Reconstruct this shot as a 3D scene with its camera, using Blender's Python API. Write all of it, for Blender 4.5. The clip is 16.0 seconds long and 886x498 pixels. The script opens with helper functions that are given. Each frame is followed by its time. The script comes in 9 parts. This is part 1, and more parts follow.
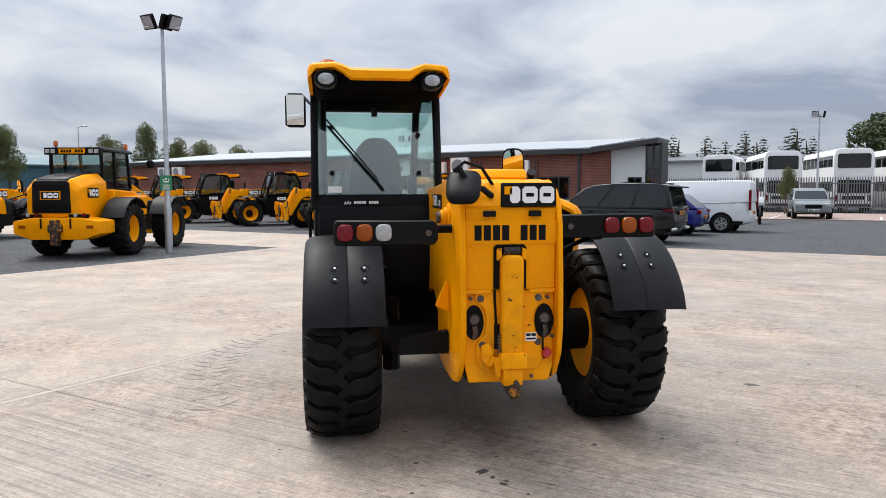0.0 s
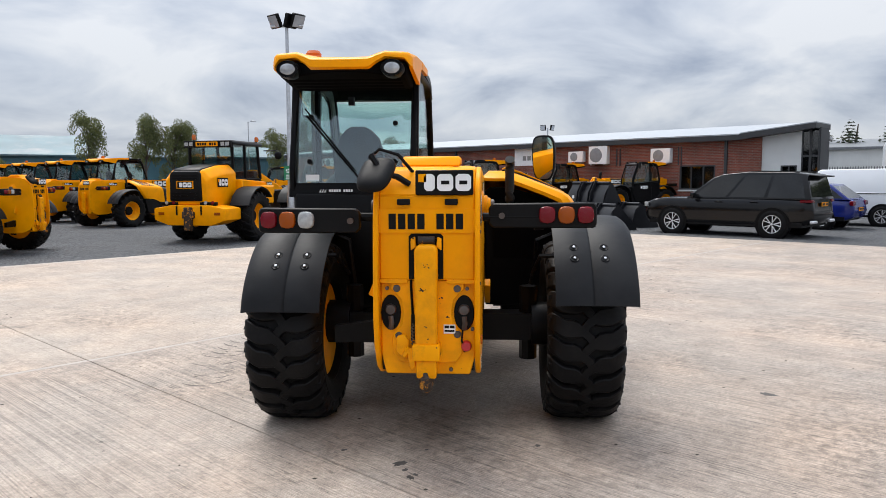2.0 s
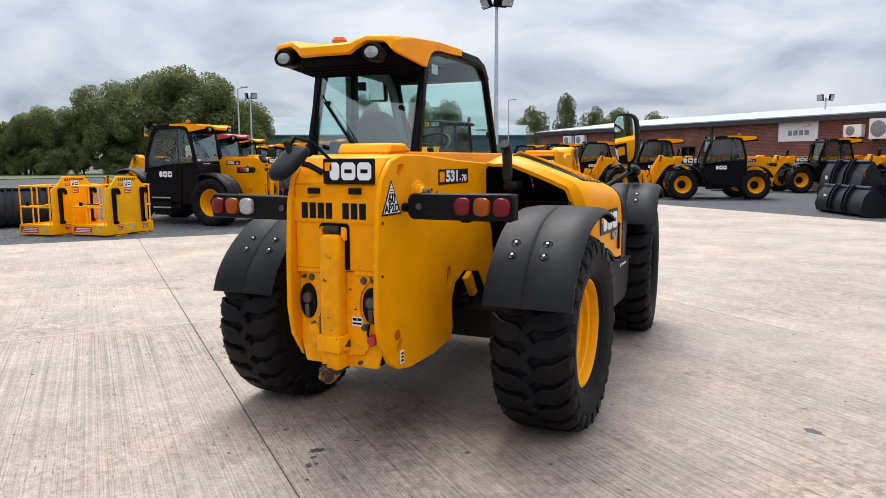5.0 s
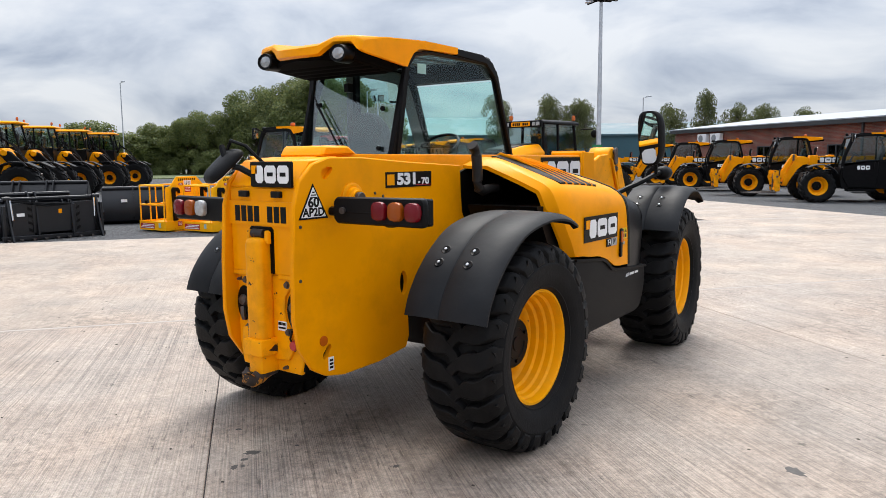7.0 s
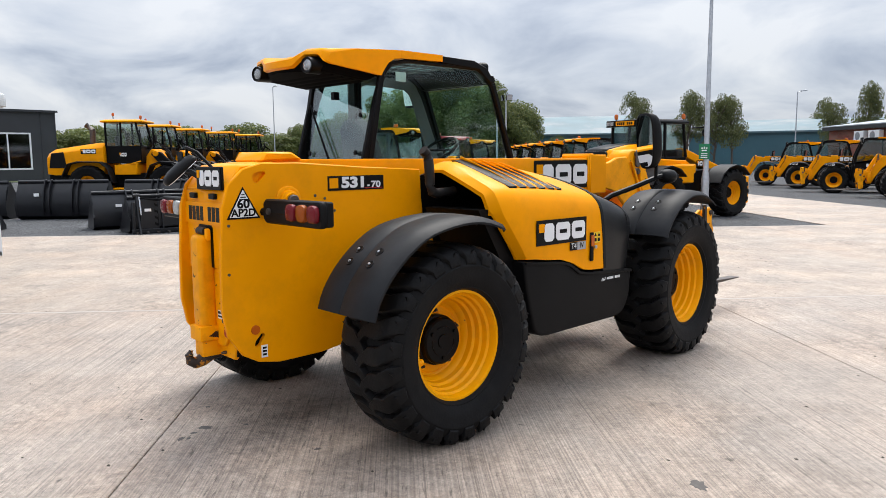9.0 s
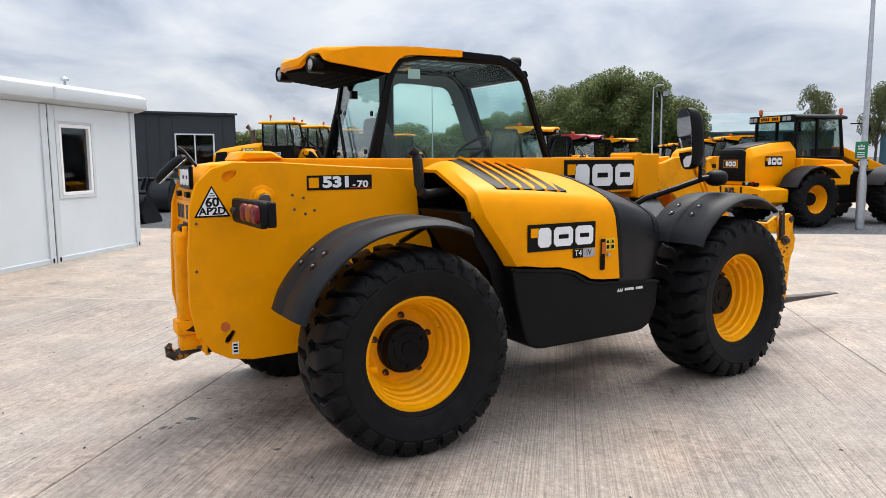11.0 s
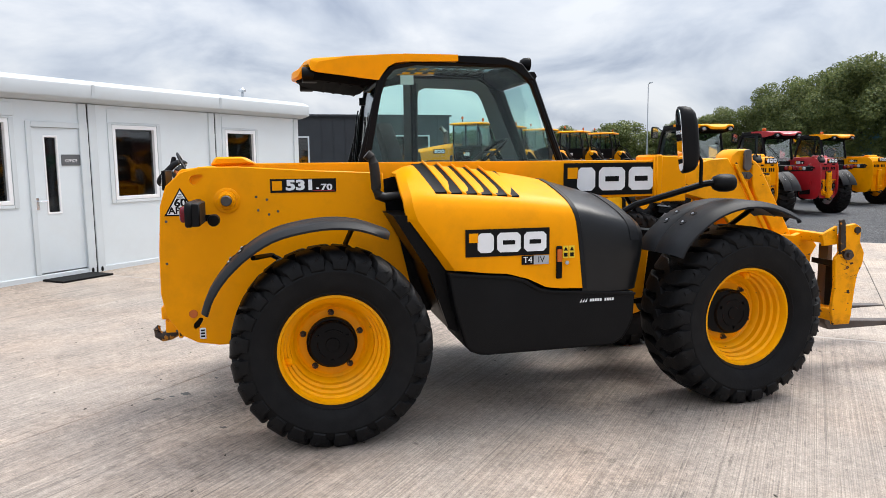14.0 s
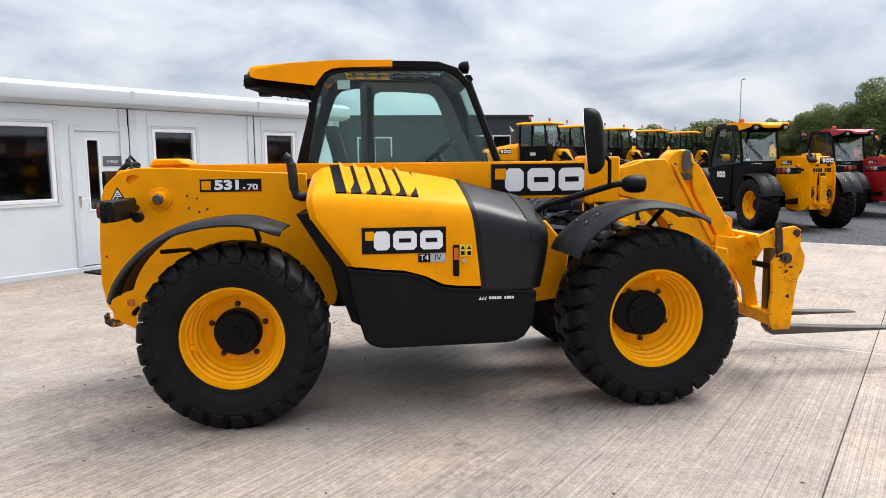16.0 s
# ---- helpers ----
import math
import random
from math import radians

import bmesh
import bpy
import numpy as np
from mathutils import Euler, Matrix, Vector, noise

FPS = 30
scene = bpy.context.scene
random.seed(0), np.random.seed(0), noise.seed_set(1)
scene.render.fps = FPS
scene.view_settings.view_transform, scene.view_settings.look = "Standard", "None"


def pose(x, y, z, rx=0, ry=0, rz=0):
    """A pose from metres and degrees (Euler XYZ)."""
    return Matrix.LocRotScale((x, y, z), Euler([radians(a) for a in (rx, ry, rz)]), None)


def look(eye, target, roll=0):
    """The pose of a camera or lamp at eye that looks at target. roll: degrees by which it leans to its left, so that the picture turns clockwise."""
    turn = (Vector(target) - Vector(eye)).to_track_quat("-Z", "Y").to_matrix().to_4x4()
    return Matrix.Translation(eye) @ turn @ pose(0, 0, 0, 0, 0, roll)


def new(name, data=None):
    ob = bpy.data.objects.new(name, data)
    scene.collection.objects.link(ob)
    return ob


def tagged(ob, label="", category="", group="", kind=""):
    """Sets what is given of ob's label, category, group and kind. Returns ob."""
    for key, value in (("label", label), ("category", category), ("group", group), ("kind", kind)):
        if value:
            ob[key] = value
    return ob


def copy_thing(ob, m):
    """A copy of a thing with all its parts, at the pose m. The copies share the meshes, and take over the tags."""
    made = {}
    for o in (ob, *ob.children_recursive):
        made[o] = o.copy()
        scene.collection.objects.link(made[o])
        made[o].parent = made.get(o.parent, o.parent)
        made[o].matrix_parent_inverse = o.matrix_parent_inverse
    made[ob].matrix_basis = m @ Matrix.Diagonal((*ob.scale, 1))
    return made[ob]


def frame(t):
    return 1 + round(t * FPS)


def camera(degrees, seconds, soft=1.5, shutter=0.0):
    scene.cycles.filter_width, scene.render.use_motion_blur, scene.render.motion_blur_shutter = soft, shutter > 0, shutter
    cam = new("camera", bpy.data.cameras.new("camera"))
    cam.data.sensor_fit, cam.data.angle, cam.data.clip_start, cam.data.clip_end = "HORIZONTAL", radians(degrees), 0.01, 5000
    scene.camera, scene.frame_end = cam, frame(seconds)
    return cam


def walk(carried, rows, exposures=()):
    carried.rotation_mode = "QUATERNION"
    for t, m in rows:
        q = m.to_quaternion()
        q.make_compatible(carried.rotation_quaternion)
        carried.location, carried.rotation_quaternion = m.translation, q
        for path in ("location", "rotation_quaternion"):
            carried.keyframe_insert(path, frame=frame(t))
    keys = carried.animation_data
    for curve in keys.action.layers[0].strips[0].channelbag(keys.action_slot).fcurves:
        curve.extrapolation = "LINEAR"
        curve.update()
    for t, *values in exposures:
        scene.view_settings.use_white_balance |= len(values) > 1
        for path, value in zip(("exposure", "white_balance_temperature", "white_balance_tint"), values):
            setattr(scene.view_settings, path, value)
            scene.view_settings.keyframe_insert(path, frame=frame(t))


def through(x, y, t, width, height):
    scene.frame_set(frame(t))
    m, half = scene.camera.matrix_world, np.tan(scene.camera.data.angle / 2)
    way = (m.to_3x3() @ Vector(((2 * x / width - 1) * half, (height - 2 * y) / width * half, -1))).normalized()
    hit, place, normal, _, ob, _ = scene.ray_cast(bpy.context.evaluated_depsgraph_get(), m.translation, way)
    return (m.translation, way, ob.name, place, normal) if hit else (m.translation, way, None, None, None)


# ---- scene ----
cam = camera(62.43, 16.0, 0.5)
# seconds, x, y, z, then the turn about x, y and z in degrees
ROWS = [
    (0.0, -0.9747, -5.0113, 1.5958, 85.383, 0.138, -8.422),
    (0.5, -0.5866, -5.0505, 1.6092, 85.335, 0.16, -5.512),
    (1.0, -0.2848, -5.0404, 1.5921, 85.244, 0.152, -2.553),
    (1.5, 0.0527, -4.985, 1.5876, 85.031, 0.203, 0.618),
    (2.0, 0.371, -4.9898, 1.5789, 84.645, 0.208, 4.052),
    (2.5, 0.7156, -4.9685, 1.6082, 84.176, 0.214, 7.78),
    (3.0, 0.9876, -4.8214, 1.5871, 83.626, 0.24, 11.64),
    (3.5, 1.2743, -4.6328, 1.6024, 83.266, 0.222, 15.41),
    (4.0, 1.6062, -4.542, 1.6154, 83.06, 0.212, 19.038),
    (6.5, 2.8868, -3.7891, 1.6483, 82.965, 0.383, 33.323),
    (7.0, 3.0807, -3.5986, 1.642, 82.966, 0.428, 36.096),
    (7.5, 3.285, -3.4126, 1.6498, 82.984, 0.444, 39.043),
    (8.0, 3.6153, -3.2682, 1.6572, 82.984, 0.462, 41.882),
    (10.5, 4.5905, -2.1633, 1.6795, 82.956, 0.445, 56.659),
    (11.0, 4.6693, -1.8747, 1.6634, 82.982, 0.424, 60.201),
    (11.5, 4.7568, -1.6355, 1.6727, 83.014, 0.452, 63.427),
    (12.0, 4.9241, -1.3541, 1.6835, 83.046, 0.465, 66.367),
    (12.5, 5.0539, -1.1183, 1.693, 83.035, 0.524, 69.156),
    (13.0, 5.1045, -0.82, 1.6718, 83.024, 0.547, 72.028),
    (13.5, 5.181, -0.5624, 1.6741, 83.078, 0.6, 74.933),
    (14.0, 5.3681, -0.2629, 1.6807, 83.076, 0.649, 77.646),
    (14.5, 5.486, 0.0209, 1.6675, 83.091, 0.678, 79.822),
    (15.0, 5.5424, 0.3569, 1.6568, 83.107, 0.734, 81.496),
    (15.5, 5.5979, 0.6208, 1.6643, 83.118, 0.709, 83.08),
    (16.0, 5.7556, 0.9417, 1.6751, 83.157, 0.741, 84.892),
]
walk(cam, [(t, pose(x, y, z, rx, ry, rz)) for t, x, y, z, rx, ry, rz in ROWS],
     ((0.0, 0.22), (4.0, 0.30), (8.0, 0.33), (11.0, 0.33), (13.0, 0.41), (16.0, 0.40)))

# ---- sky, sun ----
SUN_EL, SUN_AZ = 60.0, 328.0
world = bpy.data.worlds.new("overcast_sky")
scene.world = world
world.use_nodes = True
wn, wl = world.node_tree.nodes, world.node_tree.links
wn.clear()
w_out = wn.new("ShaderNodeOutputWorld")
w_bg = wn.new("ShaderNodeBackground")
w_sky = wn.new("ShaderNodeTexSky")
w_sky.sky_type = 'NISHITA'
w_sky.sun_disc = False
w_sky.sun_elevation, w_sky.sun_rotation = radians(SUN_EL), radians(SUN_AZ)
w_co = wn.new("ShaderNodeTexCoord")
w_sep = wn.new("ShaderNodeSeparateXYZ")
wl.new(w_co.outputs["Generated"], w_sep.inputs[0])


def wmath(op, a, b):
    n = wn.new("ShaderNodeMath")
    n.operation = op
    for k, v in enumerate((a, b)):
        if hasattr(v, "is_linked"):
            wl.new(v, n.inputs[k])
        else:
            n.inputs[k].default_value = v
    return n.outputs[0]


w_up = wmath('ADD', wmath('MAXIMUM', w_sep.outputs[2], 0.0), 0.30)
w_vec = wn.new("ShaderNodeCombineXYZ")
wl.new(wmath('DIVIDE', w_sep.outputs[0], w_up), w_vec.inputs[0])
wl.new(wmath('DIVIDE', w_sep.outputs[1], w_up), w_vec.inputs[1])
w_n1 = wn.new("ShaderNodeTexNoise")
w_n1.inputs["Scale"].default_value = 1.75
w_n1.inputs["Detail"].default_value = 6.0
w_n1.inputs["Roughness"].default_value = 0.53
w_n1.inputs["Distortion"].default_value = 0.45
wl.new(w_vec.outputs[0], w_n1.inputs["Vector"])
w_ramp = wn.new("ShaderNodeValToRGB")
w_ramp.color_ramp.elements[0].position, w_ramp.color_ramp.elements[0].color = 0.34, (0.35, 0.405, 0.52, 1)
w_ramp.color_ramp.elements[1].position, w_ramp.color_ramp.elements[1].color = 0.62, (0.80, 0.825, 0.87, 1)
w_mid = w_ramp.color_ramp.elements.new(0.48)
w_mid.color = (0.59, 0.64, 0.73, 1)
wl.new(w_n1.outputs["Fac"], w_ramp.inputs[0])
w_skys = wn.new("ShaderNodeVectorMath")
w_skys.operation = 'SCALE'
w_skys.inputs["Scale"].default_value = 0.10
wl.new(w_sky.outputs[0], w_skys.inputs[0])
w_mix = wn.new("ShaderNodeMixRGB")
w_mix.inputs[0].default_value = 0.90
wl.new(w_skys.outputs[0], w_mix.inputs[1])
wl.new(w_ramp.outputs[0], w_mix.inputs[2])
# An overcast sky grows brighter towards the zenith.
w_cie = wn.new("ShaderNodeVectorMath")
w_cie.operation = 'SCALE'
wl.new(w_mix.outputs[0], w_cie.inputs[0])
w_low = wmath('ADD', wmath('MULTIPLY', wmath('MAXIMUM', w_sep.outputs[2], 0.0), 0.95), 0.87)
w_high = wmath('MULTIPLY', wmath('MAXIMUM', wmath('SUBTRACT', w_sep.outputs[2], 0.42), 0.0), 2.0)
wl.new(wmath('ADD', w_low, w_high), w_cie.inputs["Scale"])
wl.new(w_cie.outputs[0], w_bg.inputs["Color"])
w_bg.inputs["Strength"].default_value = 0.86
wl.new(w_bg.outputs[0], w_out.inputs["Surface"])

sun = new("sun", bpy.data.lights.new("sun", 'SUN'))
sun.data.energy, sun.data.angle, sun.data.color = 3.05, radians(35), (1.0, 0.96, 0.90)
s_az = radians(SUN_AZ)
sun.matrix_world = look((0, 0, 0), (-math.sin(s_az) * math.cos(radians(SUN_EL)), -math.cos(s_az) * math.cos(radians(SUN_EL)), -math.sin(radians(SUN_EL))))

# ---- materials ----
def material(name, base, rough=0.5, metal=0.0, vary=0.12, scale=6.0, bump=0.0, bump_scale=60.0, coat=0.0, dirt=None, dirt_amount=0.25, dirt_scale=2.2, per_piece=0.0, spec=0.5, dirt_from=0.48, dirt_to=0.75, chips=None):
    """Principled material with large and small variation, wear and fine relief."""
    m = bpy.data.materials.new(name)
    m.use_nodes = True
    n, l = m.node_tree.nodes, m.node_tree.links
    b = n["Principled BSDF"]
    b.inputs["Roughness"].default_value = rough
    b.inputs["Metallic"].default_value = metal
    b.inputs["Specular IOR Level"].default_value = spec
    if coat:
        b.inputs["Coat Weight"].default_value = coat
        b.inputs["Coat Roughness"].default_value = 0.12
    co = n.new("ShaderNodeTexCoord")
    n1 = n.new("ShaderNodeTexNoise")
    n1.inputs["Scale"].default_value, n1.inputs["Detail"].default_value = scale, 6.0
    l.new(co.outputs["Object"], n1.inputs["Vector"])
    r = n.new("ShaderNodeMapRange")
    r.inputs["From Min"].default_value, r.inputs["From Max"].default_value = 0.3, 0.7
    r.inputs["To Min"].default_value, r.inputs["To Max"].default_value = 1 - vary, 1 + vary
    l.new(n1.outputs["Fac"], r.inputs["Value"])
    val = r.outputs[0]
    if per_piece:
        info = n.new("ShaderNodeObjectInfo")
        r2 = n.new("ShaderNodeMapRange")
        r2.inputs["To Min"].default_value, r2.inputs["To Max"].default_value = 1 - per_piece, 1 + per_piece
        l.new(info.outputs["Random"], r2.inputs["Value"])
        mu = n.new("ShaderNodeMath")
        mu.operation = 'MULTIPLY'
        l.new(val, mu.inputs[0])
        l.new(r2.outputs[0], mu.inputs[1])
        val = mu.outputs[0]
    sc = n.new("ShaderNodeVectorMath")
    sc.operation = 'SCALE'
    sc.inputs[0].default_value = base
    l.new(val, sc.inputs["Scale"])
    col = sc.outputs[0]
    if dirt:
        n2 = n.new("ShaderNodeTexNoise")
        n2.inputs["Scale"].default_value, n2.inputs["Detail"].default_value, n2.inputs["Roughness"].default_value = dirt_scale, 8.0, 0.68
        l.new(co.outputs["Object"], n2.inputs["Vector"])
        r3 = n.new("ShaderNodeMapRange")
        r3.inputs["From Min"].default_value, r3.inputs["From Max"].default_value = dirt_from, dirt_to
        r3.inputs["To Min"].default_value, r3.inputs["To Max"].default_value = 0.0, dirt_amount
        l.new(n2.outputs["Fac"], r3.inputs["Value"])
        mx = n.new("ShaderNodeMixRGB")
        mx.inputs[2].default_value = (*dirt, 1)
        l.new(r3.outputs[0], mx.inputs[0])
        l.new(col, mx.inputs[1])
        col = mx.outputs[0]
    for chip_col, chip_scale, chip_from in chips or ():
        # Sharp-edged knocks and scratches through the coating
        mp = n.new("ShaderNodeMapping")
        mp.inputs["Scale"].default_value = (1.0, 0.55, 1.0)
        l.new(co.outputs["Object"], mp.inputs["Vector"])
        n4 = n.new("ShaderNodeTexNoise")
        n4.inputs["Scale"].default_value, n4.inputs["Detail"].default_value, n4.inputs["Roughness"].default_value = chip_scale, 3.0, 0.6
        l.new(mp.outputs[0], n4.inputs["Vector"])
        r4 = n.new("ShaderNodeMapRange")
        r4.inputs["From Min"].default_value, r4.inputs["From Max"].default_value = chip_from, chip_from + 0.012
        l.new(n4.outputs["Fac"], r4.inputs["Value"])
        m4 = n.new("ShaderNodeMixRGB")
        m4.inputs[2].default_value = (*chip_col, 1)
        l.new(r4.outputs[0], m4.inputs[0])
        l.new(col, m4.inputs[1])
        col = m4.outputs[0]
    l.new(col, b.inputs["Base Color"])
    if bump:
        n3 = n.new("ShaderNodeTexNoise")
        n3.inputs["Scale"].default_value, n3.inputs["Detail"].default_value = bump_scale, 4.0
        l.new(co.outputs["Object"], n3.inputs["Vector"])
        bp = n.new("ShaderNodeBump")
        bp.inputs["Strength"].default_value, bp.inputs["Distance"].default_value = bump, 0.01
        l.new(n3.outputs["Fac"], bp.inputs["Height"])
        l.new(bp.outputs[0], b.inputs["Normal"])
    return m


def glass_material(name, tint, gloss=0.04, facing_gloss=0.016):
    """Thin sheet of tinted glass: clear body, Fresnel-driven gloss."""
    m = bpy.data.materials.new(name)
    m.use_nodes = True
    n, l = m.node_tree.nodes, m.node_tree.links
    n.clear()
    out = n.new("ShaderNodeOutputMaterial")
    tr = n.new("ShaderNodeBsdfTransparent")
    tr.inputs[0].default_value = (*tint, 1)
    gl = n.new("ShaderNodeBsdfGlossy")
    gl.inputs["Roughness"].default_value = gloss
    lw = n.new("ShaderNodeLayerWeight")
    pw = n.new("ShaderNodeMath")
    pw.operation = 'POWER'
    pw.inputs[1].default_value = 4.0
    l.new(lw.outputs["Facing"], pw.inputs[0])
    fr = n.new("ShaderNodeMath")
    fr.operation = 'MULTIPLY_ADD'
    fr.inputs[1].default_value, fr.inputs[2].default_value = 0.6, facing_gloss
    l.new(pw.outputs[0], fr.inputs[0])
    mx = n.new("ShaderNodeMixShader")
    l.new(fr.outputs[0], mx.inputs[0])
    l.new(tr.outputs[0], mx.inputs[1])
    l.new(gl.outputs[0], mx.inputs[2])
    l.new(mx.outputs[0], out.inputs[0])
    return m


YELLOW = material("yellow_paint", (0.90, 0.330, 0.0), 0.34, vary=0.05, scale=2.0, spec=0.09, dirt=(0.40, 0.17, 0.01), dirt_amount=0.30, dirt_scale=3.0, bump=0.02, bump_scale=25, chips=(((0.10, 0.05, 0.02), 26.0, 0.80),))
YELLOW_WORN = material("worn_yellow_paint", (0.91, 0.350, 0.0), 0.42, spec=0.14, vary=0.08, scale=5.0, dirt=(0.42, 0.17, 0.01), dirt_amount=0.5, dirt_scale=6.0, bump=0.05, bump_scale=40, chips=(((0.05, 0.03, 0.02), 22.0, 0.69), ((0.62, 0.60, 0.52), 34.0, 0.75)))
YELLOW_CHIPPED = material("chipped_yellow_paint", (0.91, 0.350, 0.0), 0.45, spec=0.14, vary=0.08, scale=5.0, dirt=(0.30, 0.11, 0.01), dirt_amount=0.8, dirt_scale=7.0, bump=0.08, bump_scale=40, chips=(((0.035, 0.022, 0.016), 9.0, 0.60), ((0.10, 0.04, 0.02), 22.0, 0.66)))
YELLOW_RIM = material("wheel_yellow_paint", (0.95, 0.395, 0.0), 0.40, vary=0.05, spec=0.14, dirt=(0.33, 0.2, 0.05), dirt_amount=0.3, dirt_scale=5, chips=(((0.06, 0.035, 0.02), 12.0, 0.72),))
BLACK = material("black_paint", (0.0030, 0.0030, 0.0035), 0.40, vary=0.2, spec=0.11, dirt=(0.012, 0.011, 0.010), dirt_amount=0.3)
DULL_BLACK = material("dull_black_plastic", (0.0035, 0.0035, 0.004), 0.85, vary=0.2, spec=0.03)
COWL = material("satin_black_cowl", (0.0075, 0.0078, 0.0085), 0.34, vary=0.15, scale=4, spec=0.30, bump=0.05, bump_scale=160, dirt=(0.02, 0.02, 0.02), dirt_amount=0.2)
BLACK_PLASTIC = material("moulded_black_plastic", (0.0045, 0.0045, 0.005), 0.48, vary=0.15, scale=4, spec=0.14, bump=0.12, bump_scale=180, dirt=(0.012, 0.0115, 0.011), dirt_amount=0.25)
GUARD = material("grey_black_mudguard_plastic", (0.0075, 0.008, 0.0095), 0.52, vary=0.25, scale=3, spec=0.17, bump=0.45, bump_scale=6, dirt=(0.03, 0.03, 0.03), dirt_amount=0.35, dirt_scale=1.6)
RUBBER = material("tyre_rubber", (0.0055, 0.0055, 0.006), 0.68, vary=0.25, scale=9, spec=0.16, bump=0.25, bump_scale=70, dirt=(0.022, 0.020, 0.018), dirt_amount=0.3, dirt_scale=6)
TREAD = material("tread_rubber", (0.0050, 0.0050, 0.0055), 0.55, vary=0.3, scale=9, spec=0.15, bump=0.25, bump_scale=60, dirt=(0.024, 0.021, 0.018), dirt_amount=0.35, dirt_scale=7)
DARK_STEEL = material("bare_dark_steel", (0.10, 0.09, 0.085), 0.5, 0.7, vary=0.3, dirt=(0.13, 0.06, 0.03), dirt_amount=0.5, dirt_scale=8)
HOOK_STEEL = material("rusty_dark_steel", (0.028, 0.019, 0.015), 0.6, 0.2, vary=0.4, scale=14, bump=0.2, bump_scale=90, dirt=(0.55, 0.22, 0.01), dirt_amount=0.95, dirt_scale=11, dirt_from=0.56, dirt_to=0.60)
STEEL = material("galvanised_steel", (0.45, 0.47, 0.50), 0.45, 0.8, vary=0.12, scale=12)
CHROME = material("bright_metal", (0.75, 0.76, 0.78), 0.15, 1.0, vary=0.05)
WHITE = material("white_paint", (0.80, 0.80, 0.80), 0.4, vary=0.04)
DECAL_BLACK = material("black_decal", (0.006, 0.006, 0.006), 0.35, vary=0.1, spec=0.12)
EXHAUST = material("sooty_exhaust_steel", (0.022, 0.020, 0.019), 0.45, 0.3, vary=0.3, scale=9, spec=0.3)
RED_LENS = material("red_lamp_lens", (0.14, 0.0015, 0.007), 0.14, spec=0.3, vary=0.1, coat=0.05, bump=0.3, bump_scale=220)
AMBER_LENS = material("amber_lamp_lens", (0.27, 0.055, 0.0015), 0.14, spec=0.3, vary=0.1, coat=0.05, bump=0.3, bump_scale=220)
CLEAR_LENS = material("clear_lamp_lens", (0.36, 0.37, 0.37), 0.10, vary=0.25, scale=30, coat=0.3, bump=0.3, bump_scale=220)
LAMP_LENS = material("ribbed_lamp_glass", (0.40, 0.41, 0.42), 0.16, 0.7, vary=0.3, scale=14, bump=0.35, bump_scale=40)
PALE_STICKER = material("pale_sticker", (0.36, 0.49, 0.47), 0.5, vary=0.05)
ORANGE = material("orange_plastic", (0.50, 0.10, 0.006), 0.25, vary=0.05)
GLASS = glass_material("green_tinted_cab_glass", (0.88, 0.98, 0.96), facing_gloss=0.025)
DARK_GLASS = glass_material("dark_window_glass", (0.42, 0.44, 0.45), facing_gloss=0.085)
REAR_GLASS = glass_material("glossy_rear_cab_glass", (0.82, 0.92, 0.90), facing_gloss=0.13)
SMOKED_GLASS = glass_material("smoked_cab_glass", (0.76, 0.82, 0.81), facing_gloss=0.05)
MIRROR = material("mirror_glass", (0.9, 0.9, 0.9), 0.02, 1.0, vary=0.0)
SEAT = material("grey_seat_cloth", (0.030, 0.032, 0.035), 0.85, vary=0.2, bump=0.3, bump_scale=150)
TRIM = material("grey_cab_trim", (0.075, 0.08, 0.082), 0.7, vary=0.12, scale=5)
INTERIOR = material("dark_cab_interior", (0.03, 0.032, 0.035), 0.7, vary=0.2)
RED_PAINT = material("red_paint", (0.42, 0.012, 0.018), 0.35, vary=0.08, coat=0.3)


# ---- mesh tools ----
def bx(bm, x0, x1, y0, y1, z0, z1):
    v = [bm.verts.new(p) for p in ((x0, y0, z0), (x1, y0, z0), (x1, y1, z0), (x0, y1, z0), (x0, y0, z1), (x1, y0, z1), (x1, y1, z1), (x0, y1, z1))]
    for f in ((3, 2, 1, 0), (4, 5, 6, 7), (0, 1, 5, 4), (1, 2, 6, 5), (2, 3, 7, 6), (3, 0, 4, 7)):
        bm.faces.new([v[i] for i in f])
    return v


def prism(bm, pts, a, b, axis="x"):
    """Solid from a flat outline drawn in the two other axes, between a and b along axis."""
    def at(p, d):
        return {"x": (d, p[0], p[1]), "y": (p[0], d, p[1]), "z": (p[0], p[1], d)}[axis]
    lo = [bm.verts.new(at(p, a)) for p in pts]
    hi = [bm.verts.new(at(p, b)) for p in pts]
    k = len(pts)
    bm.faces.new(lo[::-1])
    bm.faces.new(hi)
    for i in range(k):
        bm.faces.new((lo[i], lo[(i + 1) % k], hi[(i + 1) % k], hi[i]))
    return lo + hi


def loft(bm, rings, closed=True, caps=True):
    """Skin over rings of equal length."""
    vs = [[bm.verts.new(p) for p in r] for r in rings]
    k = len(rings[0])
    for a, b in zip(vs, vs[1:]):
        for i in range(k if closed else k - 1):
            bm.faces.new((a[i], a[(i + 1) % k], b[(i + 1) % k], b[i]))
    if caps and closed:
        bm.faces.new(vs[0][::-1])
        bm.faces.new(vs[-1])
    return vs


